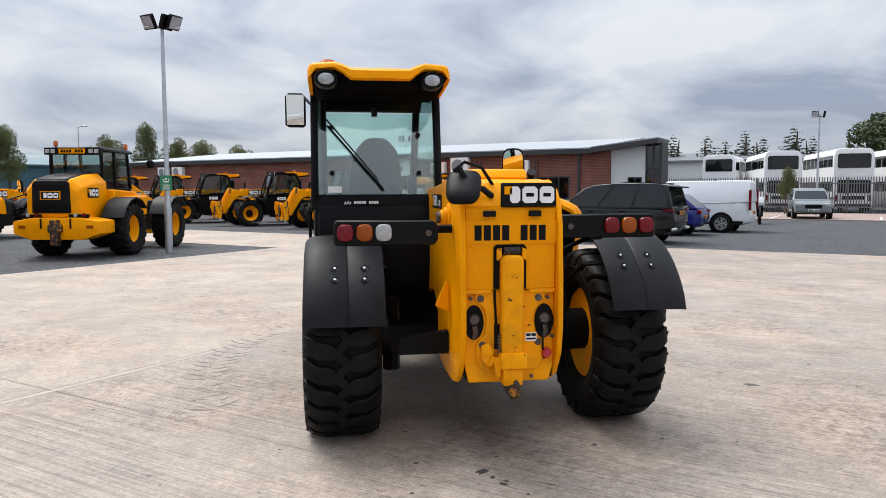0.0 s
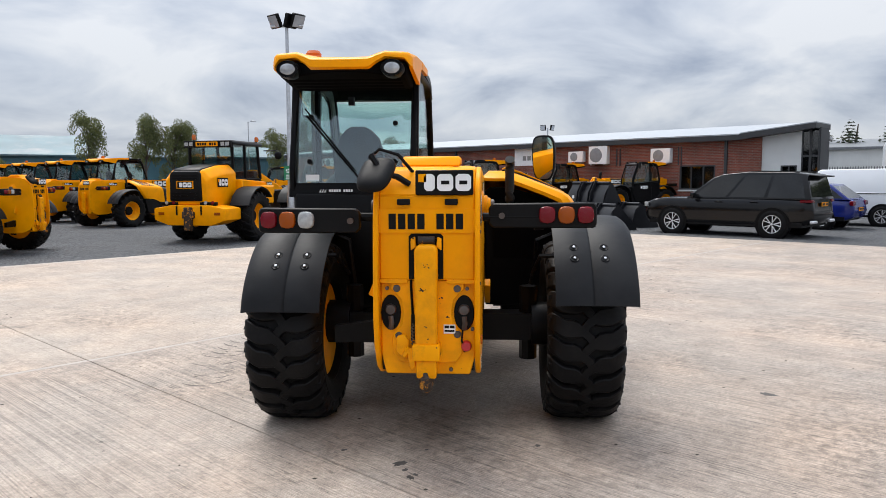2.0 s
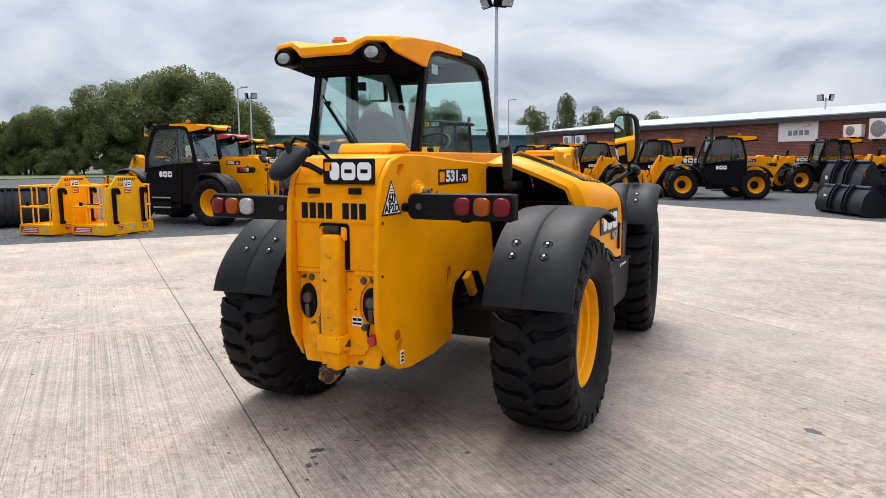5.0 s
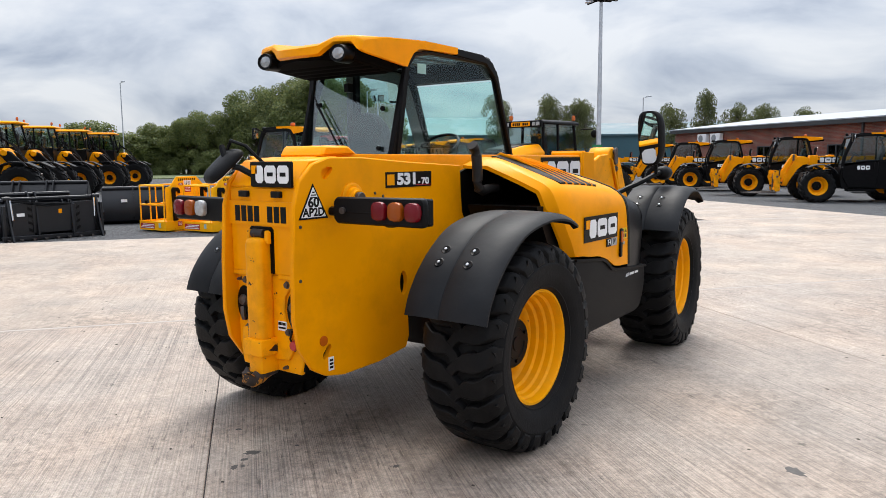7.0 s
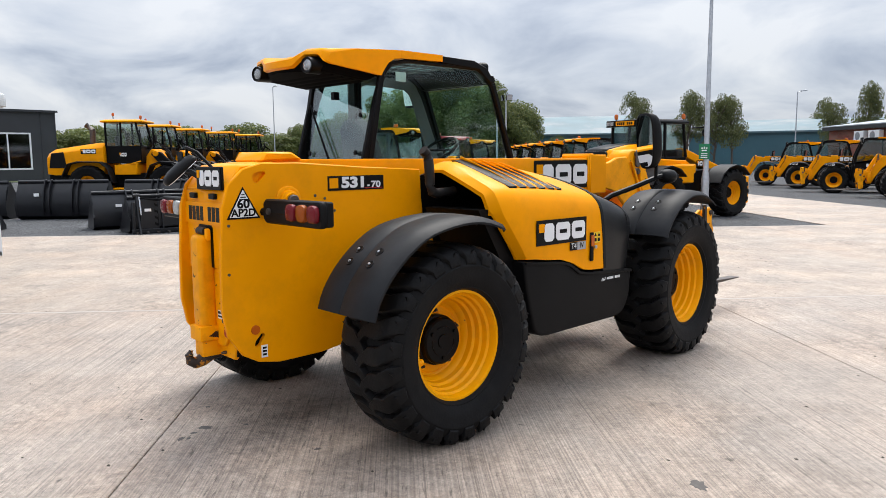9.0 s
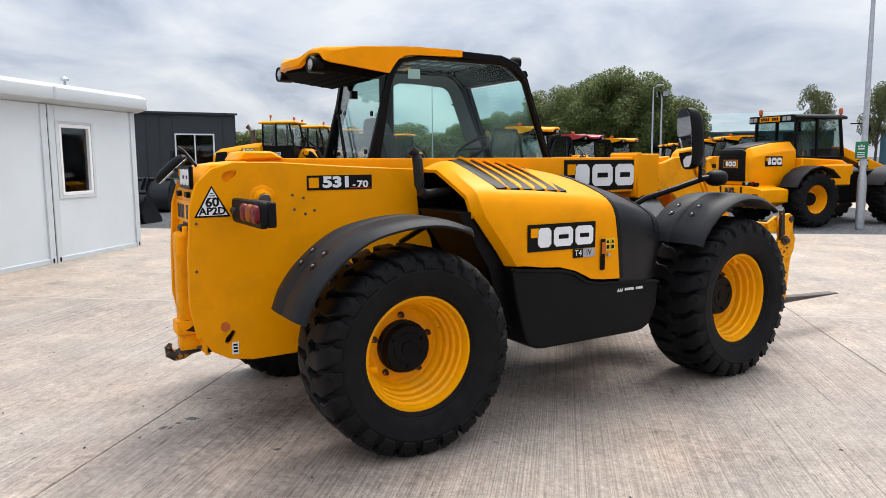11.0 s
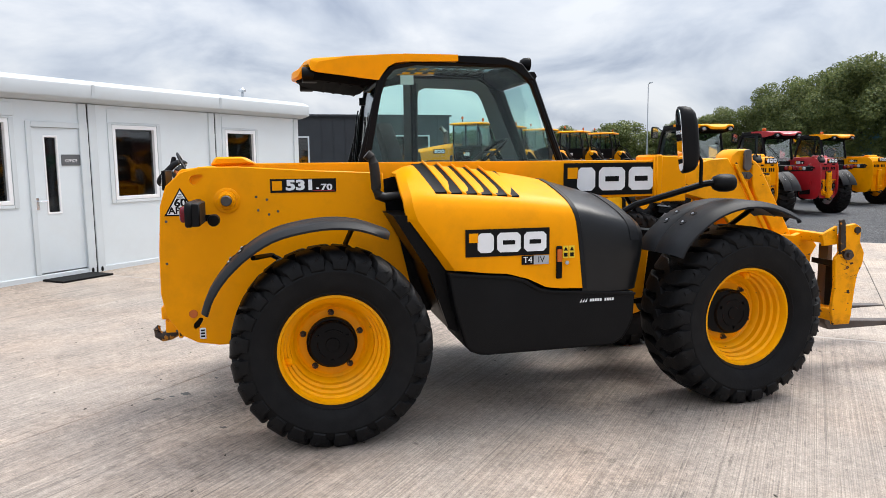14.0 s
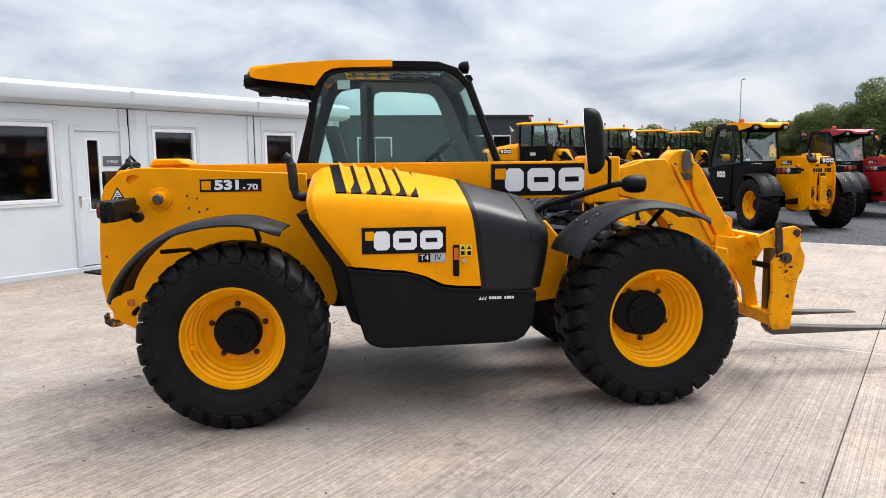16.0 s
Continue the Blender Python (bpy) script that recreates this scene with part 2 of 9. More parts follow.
def lathe(bm, prof, axis="x", at=(0, 0, 0), segs=32, closed=False):
    """Turn a profile of (radius, along) round an axis through at."""
    rings = []
    for r, d in prof:
        ring = []
        for i in range(segs):
            c, s = math.cos(2 * math.pi * i / segs) * r, math.sin(2 * math.pi * i / segs) * r
            p = {"x": (d, c, s), "y": (s, d, c), "z": (c, s, d)}[axis]
            ring.append((p[0] + at[0], p[1] + at[1], p[2] + at[2]))
        rings.append(ring)
    if closed:
        rings.append(rings[0])
        vs = [[bm.verts.new(p) for p in r] for r in rings[:-1]]
        vs.append(vs[0])
        for a, b in zip(vs, vs[1:]):
            for i in range(segs):
                bm.faces.new((a[i], a[(i + 1) % segs], b[(i + 1) % segs], b[i]))
    else:
        loft(bm, rings)


def tube(bm, path, r, segs=8):
    """Round bar along a path of points; r may be one radius or one for each point."""
    pts = [Vector(p) for p in path]
    rings = []
    for i, p in enumerate(pts):
        d = (pts[min(i + 1, len(pts) - 1)] - pts[max(i - 1, 0)]).normalized()
        a = d.cross(Vector((0, 0, 1)) if abs(d.z) < 0.9 else Vector((1, 0, 0))).normalized()
        b = d.cross(a)
        rr = r[i] if isinstance(r, (list, tuple)) else r
        rings.append([p + (a * math.cos(2 * math.pi * k / segs) + b * math.sin(2 * math.pi * k / segs)) * rr for k in range(segs)])
    loft(bm, rings)


def strip(bm, outline, thick, x0, x1, axis="x"):
    """Bent sheet: a polyline in the two other axes, thickened inwards, between x0 and x1."""
    k = len(outline)
    inner = []
    for i in range(k):
        a, b = outline[max(i - 1, 0)], outline[min(i + 1, k - 1)]
        dx, dy = b[0] - a[0], b[1] - a[1]
        q = math.hypot(dx, dy) or 1
        inner.append((outline[i][0] + dy / q * thick, outline[i][1] - dx / q * thick))
    prism(bm, list(outline) + inner[::-1], x0, x1, axis)


def soften(bm, offset, segments=1, angle=30):
    bm.normal_update()
    es = [e for e in bm.edges if len(e.link_faces) == 2 and e.calc_face_angle(0) > radians(angle)]
    if es:
        bmesh.ops.bevel(bm, geom=es, offset=offset, segments=segments, affect='EDGES', profile=0.6, clamp_overlap=True)


def mesh_of(name, bm, mat, bevel=0.0, segments=1, smooth=38):
    bmesh.ops.recalc_face_normals(bm, faces=bm.faces)
    if bevel:
        soften(bm, bevel, segments)
    me = bpy.data.meshes.new(name)
    bm.to_mesh(me)
    bm.free()
    for p in me.polygons:
        p.use_smooth = True
    me.set_sharp_from_angle(angle=radians(smooth))
    me.materials.append(mat)
    return me


def part(name, bm, mat, parent=None, label="", bevel=0.0, segments=1, smooth=38):
    """One mesh object under a thing or under a part."""
    ob = new(name, mesh_of(name, bm, mat, bevel, segments, smooth))
    ob.parent = parent
    if label:
        ob["label"] = label
    return ob


def again(ob, m=None, parent=None):
    """Another part on the same mesh."""
    o = new(ob.name.split(".")[0], ob.data)
    o.parent = parent or ob.parent
    o.matrix_basis = m if m is not None else ob.matrix_basis.copy()
    return o


def thing(name, label, category, m=None, group="", kind=""):
    e = new(name)
    e.empty_display_size = 0.2
    if m is not None:
        e.matrix_basis = m
    return tagged(e, label, category, group, kind)


def BM():
    return bmesh.new()


def letters(name, text, size, mat, parent, m, depth=0.003, align='CENTER', spacing=1.0, bold=0.0):
    """Raised lettering in the built-in font, lying in the local x-y plane of m."""
    cu = bpy.data.curves.new(name, 'FONT')
    cu.body, cu.size, cu.extrude, cu.align_x, cu.align_y, cu.space_character = text, size, depth, align, 'CENTER', spacing
    cu.resolution_u, cu.offset = 3, bold
    tmp = bpy.data.objects.new(name, cu)
    scene.collection.objects.link(tmp)
    me = bpy.data.meshes.new_from_object(tmp.evaluated_get(bpy.context.evaluated_depsgraph_get()))
    bpy.data.objects.remove(tmp)
    me.materials.append(mat)
    ob = new(name, me)
    ob.parent = parent
    ob.matrix_basis = m
    return ob


def facing(x, y, z, nx, ny, tilt=0):
    """Pose of a flat panel whose front looks along (nx, ny), leaning back by tilt degrees."""
    return pose(x, y, z, 90 - tilt, 0, math.degrees(math.atan2(nx, -ny)))


def emblem(parent, m, w, h, square=True, back=True):
    """Maker's panel drawn as plain shapes: black board, three white slabs with slots, a yellow square."""
    holder = parent
    if back:
        bm = BM()
        bx(bm, -w / 2, w / 2, -h / 2, h / 2, 0, 0.004)
        board = part("emblem_board", bm, DECAL_BLACK, parent, "black panel with white block shapes")
        board.matrix_basis = m
        holder, m = board, Matrix.Identity(4)
    lo, hi = -h * 0.36, h * 0.36
    # three white slabs with clipped corners, two of them with a small dark inset
    for k, (a, b) in enumerate(((-0.36, -0.17), (-0.13, 0.15), (0.19, 0.46))):
        c = h * 0.12
        x0, x1 = a * w, b * w
        bm = BM()
        prism(bm, [(x0 + c, lo), (x1 - c, lo), (x1, lo + c), (x1, hi - c), (x1 - c, hi), (x0 + c, hi), (x0, hi - c), (x0, lo + c)], 0.004, 0.0075, "z")
        o = part("emblem_slab", bm, WHITE, holder)
        o.matrix_basis = m
        if k == 0:
            continue
        bm = BM()
        xm = (x0 + x1) / 2
        bx(bm, xm - (x1 - x0) * 0.26, xm + (x1 - x0) * 0.26, -h * 0.08, h * 0.08, 0.0078, 0.0085)
        o = part("emblem_inset", bm, DECAL_BLACK, holder)
        o.matrix_basis = m
    if square:
        bm = BM()
        bx(bm, -0.46 * w, -0.46 * w + h * 0.34, hi - h * 0.34, hi, 0.004, 0.0075)
        o = part("emblem_square", bm, YELLOW, holder)
        o.matrix_basis = m


def bars(parent, m, w, h, count, mat=DECAL_BLACK, name="plate_bar"):
    """Row of plain bars in place of characters."""
    step = w / count
    first = None
    for i in range(count):
        if count > 5 and i == count // 2:
            continue
        here = m @ pose(-w / 2 + (i + 0.5) * step, 0, 0)
        if first is None:
            bm = BM()
            bx(bm, -step * 0.38, step * 0.38, -h / 2, h / 2, 0, 0.002)
            first = part(name, bm, mat, parent)
            first.matrix_basis = here
        else:
            again(first, here)

# ---- ground: gravel yard, concrete slabs ----
U = Vector((0.63, 0.7766, 0))
V = Vector((0.7766, -0.63, 0))


def uv(a, b, z=0.0):
    """Place in the yard's own axes: a along the slab rows, b across them."""
    p = U * a + V * b
    return (p.x, p.y, z)


def ground_material(name, base, kind, lines=1.0):
    m = bpy.data.materials.new(name)
    m.use_nodes = True
    n, l = m.node_tree.nodes, m.node_tree.links
    b = n["Principled BSDF"]
    co = n.new("ShaderNodeTexCoord")
    geo = n.new("ShaderNodeNewGeometry")

    def tex(scale, detail, rough=0.6, vec=None):
        t = n.new("ShaderNodeTexNoise")
        t.inputs["Scale"].default_value, t.inputs["Detail"].default_value, t.inputs["Roughness"].default_value = scale, detail, rough
        l.new(vec or geo.outputs["Position"], t.inputs["Vector"])
        return t.outputs["Fac"]

    def rng(v, a, c, lo, hi):
        r = n.new("ShaderNodeMapRange")
        for k, q in zip(("From Min", "From Max", "To Min", "To Max"), (a, c, lo, hi)):
            r.inputs[k].default_value = q
        l.new(v, r.inputs["Value"])
        return r.outputs[0]

    def mul(a, c, op='MULTIPLY'):
        q = n.new("ShaderNodeMath")
        q.operation = op
        for k, v in enumerate((a, c)):
            if hasattr(v, "is_linked"):
                l.new(v, q.inputs[k])
            else:
                q.inputs[k].default_value = v
        return q.outputs[0]

    bump = n.new("ShaderNodeBump")
    if kind == "concrete":
        mp = n.new("ShaderNodeMapping")
        mp.inputs["Rotation"].default_value = (0, 0, math.atan2(0.63, 0.7766))
        l.new(geo.outputs["Position"], mp.inputs["Vector"])
        st = n.new("ShaderNodeMapping")
        st.inputs["Scale"].default_value = (0.30, 100.0, 1.0)
        l.new(mp.outputs[0], st.inputs["Vector"])
        st2 = n.new("ShaderNodeMapping")
        st2.inputs["Scale"].default_value = (0.55, 7.0, 1.0)
        l.new(mp.outputs[0], st2.inputs["Vector"])
        brush = tex(1.0, 3.0, 0.6, st.outputs[0])
        streak = tex(1.0, 5.0, 0.7, st2.outputs[0])
        st3 = n.new("ShaderNodeMapping")
        st3.inputs["Scale"].default_value = (0.16, 52.0, 1.0)
        l.new(mp.outputs[0], st3.inputs["Vector"])
        groove = tex(1.0, 2.0, 0.5, st3.outputs[0])
        # broad tone, blotches, brushed streaks
        val = mul(rng(tex(0.30, 6.0, 0.65), 0.3, 0.7, 0.84, 1.12), rng(tex(1.5, 9.0, 0.76), 0.34, 0.66, 1.17, 0.77))
        val = mul(val, rng(brush, 0.40, 0.60, 1.0 - 0.20 * lines, 1.0 + 0.14 * lines))
        val = mul(val, rng(streak, 0.50, 0.78, 1.02, 0.92))
        # darker single grooves, stronger in some places than in others
        gr = mul(rng(groove, 0.57, 0.61, 0.0, lines), rng(tex(0.8, 4.0, 0.6), 0.36, 0.62, 0.05, 0.30))
        st4 = n.new("ShaderNodeMapping")
        st4.inputs["Scale"].default_value = (5.0, 46.0, 1.0)
        l.new(mp.outputs[0], st4.inputs["Vector"])
        dash = mul(rng(tex(1.0, 3.0, 0.6, st4.outputs[0]), 0.59, 0.66, 0.0, 0.55 * lines), rng(tex(0.45, 4.0, 0.6), 0.40, 0.60, 0.1, 1.0))
        val = mul(val, mul(1.0, dash, 'SUBTRACT'))
        val = mul(val, mul(1.0, gr, 'SUBTRACT'))
        val = mul(val, rng(tex(34.0, 7.0, 0.9), 0.36, 0.64, 0.64, 1.30))
        grime = mul(rng(tex(0.55, 5.0, 0.6), 0.44, 0.66, 0.0, 1.0), rng(tex(11.0, 8.0, 0.8), 0.45, 0.60, 0.0, 0.52))
        val = mul(val, mul(1.0, grime, 'SUBTRACT'))
        # pits, drips and small stains
        val = mul(val, rng(tex(7.0, 3.0, 0.5), 0.73, 0.77, 1.0, 0.50))
        val = mul(val, rng(tex(26.0, 2.0, 0.5), 0.74, 0.78, 1.0, 0.40))
        val = mul(val, rng(tex(1.7, 2.0, 0.4), 0.70, 0.78, 1.0, 0.62))
        info = n.new("ShaderNodeObjectInfo")
        val = mul(val, rng(info.outputs["Random"], 0, 1, 0.95, 1.04))
        sc = n.new("ShaderNodeVectorMath")
        sc.operation = 'SCALE'
        sc.inputs[0].default_value = base
        l.new(val, sc.inputs["Scale"])
        tintn = n.new("ShaderNodeMixRGB")
        tintn.blend_type = 'MULTIPLY'
        tintn.inputs[2].default_value = (1.08, 0.98, 0.90, 1)
        l.new(rng(tex(0.6, 4.0), 0.4, 0.7, 0.0, 1.0), tintn.inputs[0])
        l.new(sc.outputs[0], tintn.inputs[1])
        l.new(tintn.outputs[0], b.inputs["Base Color"])
        h = mul(mul(brush, 0.8), mul(tex(90.0, 3.0), 0.35), 'ADD')
        l.new(h, bump.inputs["Height"])
        bump.inputs["Strength"].default_value, bump.inputs["Distance"].default_value = 0.8, 0.012
        b.inputs["Roughness"].default_value = 0.62
    else:
        vo = n.new("ShaderNodeTexVoronoi")
        vo.inputs["Scale"].default_value = 26.0 if kind == "gravel" else 9.0
        l.new(geo.outputs["Position"], vo.inputs["Vector"])
        hue = n.new("ShaderNodeSeparateColor")
        l.new(vo.outputs["Color"], hue.inputs[0])
        val = mul(rng(hue.outputs[0], 0, 1, 0.25, 1.9), rng(tex(0.5, 5.0), 0.3, 0.7, 0.8, 1.2))
        if kind == "gravel":
            val = mul(val, rng(tex(9.0, 4.0), 0.62, 0.75, 1.0, 1.9))
        sc = n.new("ShaderNodeVectorMath")
        sc.operation = 'SCALE'
        sc.inputs[0].default_value = base
        l.new(val, sc.inputs["Scale"])
        l.new(sc.outputs[0], b.inputs["Base Color"])
        l.new(vo.outputs["Distance"], bump.inputs["Height"])
        bump.inputs["Strength"].default_value, bump.inputs["Distance"].default_value = 0.8, 0.03
        b.inputs["Roughness"].default_value = 0.9
    l.new(bump.outputs[0], b.inputs["Normal"])
    return m


CONCRETE = ground_material("tined_concrete", (0.350, 0.297, 0.252), "concrete")
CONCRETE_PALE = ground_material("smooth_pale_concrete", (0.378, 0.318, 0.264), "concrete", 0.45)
CONCRETE_EDGE = material("trowelled_concrete_edge", (0.37, 0.325, 0.285), 0.7, vary=0.14, scale=3.0, bump=0.15, bump_scale=90, dirt=(0.24, 0.205, 0.18), dirt_amount=0.5, dirt_scale=6)
GRAVEL = ground_material("dark_gravel", (0.050, 0.052, 0.056), "gravel")
GRASS = ground_material("rough_grass", (0.075, 0.095, 0.035), "grass")

bm = BM()
bmesh.ops.create_grid(bm, x_segments=40, y_segments=40, size=900)
ground = tagged(part("ground", bm, GRAVEL), "dark gravel yard reaching to the distance", "ground", kind="structure")
ground.location.z = -0.03

YARD = pose(0, 0, 0, 0, 0, -39.05)  # local x runs along V, local y along U

# ---- telescopic handler ----
def tyre_mesh(radius, width, rim_r, lugs, fine=True, name="tyre", way=1):
    """Tyre round the x axis, centred on x = 0, with bent tread bars."""
    bm = BM()
    w, R = width / 2, radius - 0.040
    side = [(rim_r, 0.70), (rim_r + 0.010, 0.80), (rim_r + 0.022, 0.87), (rim_r + 0.030, 0.865), (rim_r + 0.06, 0.945), (rim_r + 0.10, 0.985), (R - 0.105, 1.0), (R - 0.094, 1.012), (R - 0.084, 1.012), (R - 0.076, 0.99), (R - 0.05, 0.955), (R - 0.018, 0.85), (R - 0.002, 0.55)]
    prof = [(r, -x * w) for r, x in side] + [(R + 0.004, 0)] + [(r, x * w) for r, x in side[::-1]] + [(rim_r - 0.01, 0)]
    lathe(bm, prof, "x", segs=64 if fine else 28, closed=True)
    carcass = mesh_of(name, bm, RUBBER, smooth=32)
    bm = BM()
    step = 2 * math.pi / lugs
    # Each bar starts as a bulb at the middle, necks, bends, and wraps over the shoulder.
    if fine:
        steps = [(-0.20, -0.30, 0.020, 0.034), (-0.16, -0.27, 0.034, 0.038), (-0.08, -0.17, 0.041, 0.040), (0.0, -0.08, 0.042, 0.041), (0.08, 0.02, 0.036, 0.041), (0.17, 0.10, 0.037, 0.041), (0.28, 0.15, 0.052, 0.041), (0.44, 0.17, 0.057, 0.041), (0.58, 0.18, 0.056, 0.040),
                 (0.70, 0.25, 0.058, 0.036), (0.81, 0.34, 0.058, 0.027), (0.90, 0.41, 0.056, 0.013), (0.96, 0.44, 0.052, -0.004), (0.995, 0.46, 0.043, -0.022), (1.012, 0.47, 0.038, -0.066)]
    else:
        steps = [(-0.06, 0.0, 0.046, 0.038), (0.20, 0.20, 0.058, 0.040), (0.44, 0.20, 0.054, 0.040), (0.66, 0.42, 0.056, 0.036), (0.84, 0.46, 0.054, 0.024), (0.97, 0.52, 0.050, -0.004), (1.012, 0.56, 0.044, -0.060)]
    for i in range(lugs):
        for side in (-1, 1):
            rings = []
            for fx, turn, half, top in steps:
                a = i * step + (step * 0.5 if side > 0 else 0) + way * turn * step * 1.25
                x = side * fx * w
                rt = R + top
                rb = min(R - 0.02, rt - 0.03)
                if fx > 0.9:
                    rb = rt - 0.025
                hw = half / rt
                ring = []
                for rr, aa in ((rb, a - hw * 1.16), (rt - 0.006, a - hw), (rt, a - hw * 0.86), (rt, a + hw * 0.86), (rt - 0.006, a + hw), (rb, a + hw * 1.16)):
                    xx = x - (side * 0.018 if (fx > 0.9 and rr == rb) else 0)
                    ring.append((xx, math.cos(aa) * rr, math.sin(aa) * rr))
                rings.append(ring)
            loft(bm, rings)
            if fine:
                # Small wear wedge moulded on each shoulder
                a, rr = i * step + (step * 0.5 if side > 0 else 0) + way * 0.46 * step * 1.25, R - 0.008
                tri = [(da, dr) for da, dr in ((-0.016, -0.012), (0.016, -0.012), (-0.016, 0.016))]
                loft(bm, [[(side * (w * 0.975 + o), math.cos(a + da / rr) * (rr + dr), math.sin(a + da / rr) * (rr + dr)) for da, dr in tri] for o in (-0.02, 0.002)])
    return carcass, mesh_of("tread", bm, TREAD, smooth=32)


def rim_mesh(r, name="rim", mat=None):
    """Dished wheel centre, outer side towards +x; x = 0 at the tyre's middle."""
    bm = BM()
    prof = [(r * 0.985, -0.16), (r * 1.0, 0.150), (r * 1.035, 0.168), (r * 1.035, 0.178), (r * 0.985, 0.180), (r * 0.965, 0.165), (r * 0.955, 0.128), (r * 0.915, 0.116), (r * 0.905, 0.082), (r * 0.862, 0.070), (r * 0.852, 0.034),
            (r * 0.805, 0.022), (r * 0.795, -0.014), (r * 0.745, -0.030), (r * 0.715, -0.056), (r * 0.665, -0.068), (r * 0.62, -0.060), (r * 0.45, -0.060), (r * 0.1, -0.060)]
    lathe(bm, prof, "x", segs=40)
    return mesh_of(name, bm, mat or YELLOW_RIM, smooth=28)


def wheel_parts(parent, tyre_me, rim_me, m, fine=True, cap_r=0.148, cap_x=0.035, nuts=8):
    ty = new("wheel", tyre_me[0])
    ty.parent, ty.matrix_basis = parent, m
    tr = tagged(new("tread", tyre_me[1]), kind="stuff")
    tr.parent = ty
    rm = new("rim", rim_me)
    rm.parent = ty
    bm = BM()
    lathe(bm, [(cap_r * 1.08, -0.075), (cap_r * 1.08, cap_x - 0.05), (cap_r, cap_x - 0.045), (cap_r, cap_x - 0.012), (cap_r * 0.93, cap_x), (cap_r * 0.3, cap_x), (cap_r * 0.28, cap_x + 0.006), (0.001, cap_x + 0.006)], "x", segs=28)
    if fine:
        for k in range(3):
            a = k * 2.094 + 0.5
            lathe(bm, [(0.012, cap_x), (0.011, cap_x + 0.012), (0.001, cap_x + 0.012)], "x", (0, math.cos(a) * cap_r * 0.72, math.sin(a) * cap_r * 0.72), 8)
            tube(bm, [(cap_x, math.cos(a + q) * cap_r * 0.62, math.sin(a + q) * cap_r * 0.62) for q in (0.35, 0.6, 0.85, 1.1, 1.35, 1.6)], 0.005, 5)
    part("hub_cap", bm, BLACK, ty, "black hub cap")
    if fine:
        nut = None
        for k in range(5):
            a = k * 2 * math.pi / 5 + 0.32
            if nut is None:
                bm = BM()
                lathe(bm, [(0.021, -0.015), (0.021, -0.006), (0.016, -0.004), (0.015, 0.012), (0.008, 0.014), (0.008, 0.026), (0.001, 0.027)], "x", segs=8)
                nut = part("wheel_nut", bm, HOOK_STEEL, ty, "dark wheel nut")
                o = nut
            else:
                o = again(nut, parent=ty)
            o.matrix_basis = pose(-0.045, math.cos(a) * 0.188, math.sin(a) * 0.188)
        bm = BM()
        tube(bm, [(0.04, -0.29, -0.078), (0.09, -0.282, -0.076), (0.115, -0.265, -0.071), (0.125, -0.245, -0.066)], [0.026, 0.024, 0.022, 0.018], 10)
        part("valve_guard", bm, YELLOW_RIM, ty)
    return ty


def lamp_bar(p, side, lenses, fine=True):
    """Rear lamp carrier of one side."""
    s = side
    bm = BM()
    inner = 0.335 if s > 0 else 0.355
    prism(bm, [(s * inner, 1.325), (s * inner, 1.415), (s * (inner + 0.025), 1.44), (s * 0.93, 1.445), (s * 0.945, 1.42), (s * 0.945, 1.315), (s * 0.93, 1.30), (s * (inner + 0.025), 1.30)], -0.885, -0.845, "y")
    bx(bm, min(s * 0.60, s * 0.94), max(s * 0.60, s * 0.94), -0.85, -0.80, 1.305, 1.44)
    bar = part("lamp_carrier", bm, BLACK_PLASTIC, p, "black rear lamp carrier", bevel=0.008)
    bar.location = (0, 0.062, 0.008) if s > 0 else (-0.038, 0.0, -0.018)
    for k, mat in enumerate(lenses):
        x = s * (0.665 + 0.108 * k)
        bm = BM()
        lathe(bm, [(0.046, -0.88), (0.047, -0.900), (0.043, -0.910), (0.030, -0.916), (0.001, -0.919)], "y", (x, 0, 1.375), 20)
        for v in bm.verts:
            dx, dz = (v.co.x - x) / 0.047, (v.co.z - 1.375) / 0.047
            q = max(abs(dx), abs(dz)) or 1.0
            g = 0.45 * math.hypot(dx, dz) / q + 0.55
            v.co.x, v.co.z = x + dx * 0.047 * g, 1.375 + dz * 0.049 * g
        part("lens", bm, mat, bar, {"red_lamp_lens": "red lens", "amber_lamp_lens": "amber lens"}.get(mat.name, "clear lens"))
    bm = BM()
    tube(bm, [(s * 0.30, -0.80, 1.37), (s * 0.62, -0.80, 1.37)], 0.025, 8)
    part("lamp_arm", bm, BLACK, p)
    bm = BM()
    lathe(bm, [(0.001, -0.90), (0.018, -0.90), (0.018, -0.885)], "y", (s * 0.41, 0, 1.37), 10)
    part("bolt", bm, DARK_STEEL, bar)
    return bar


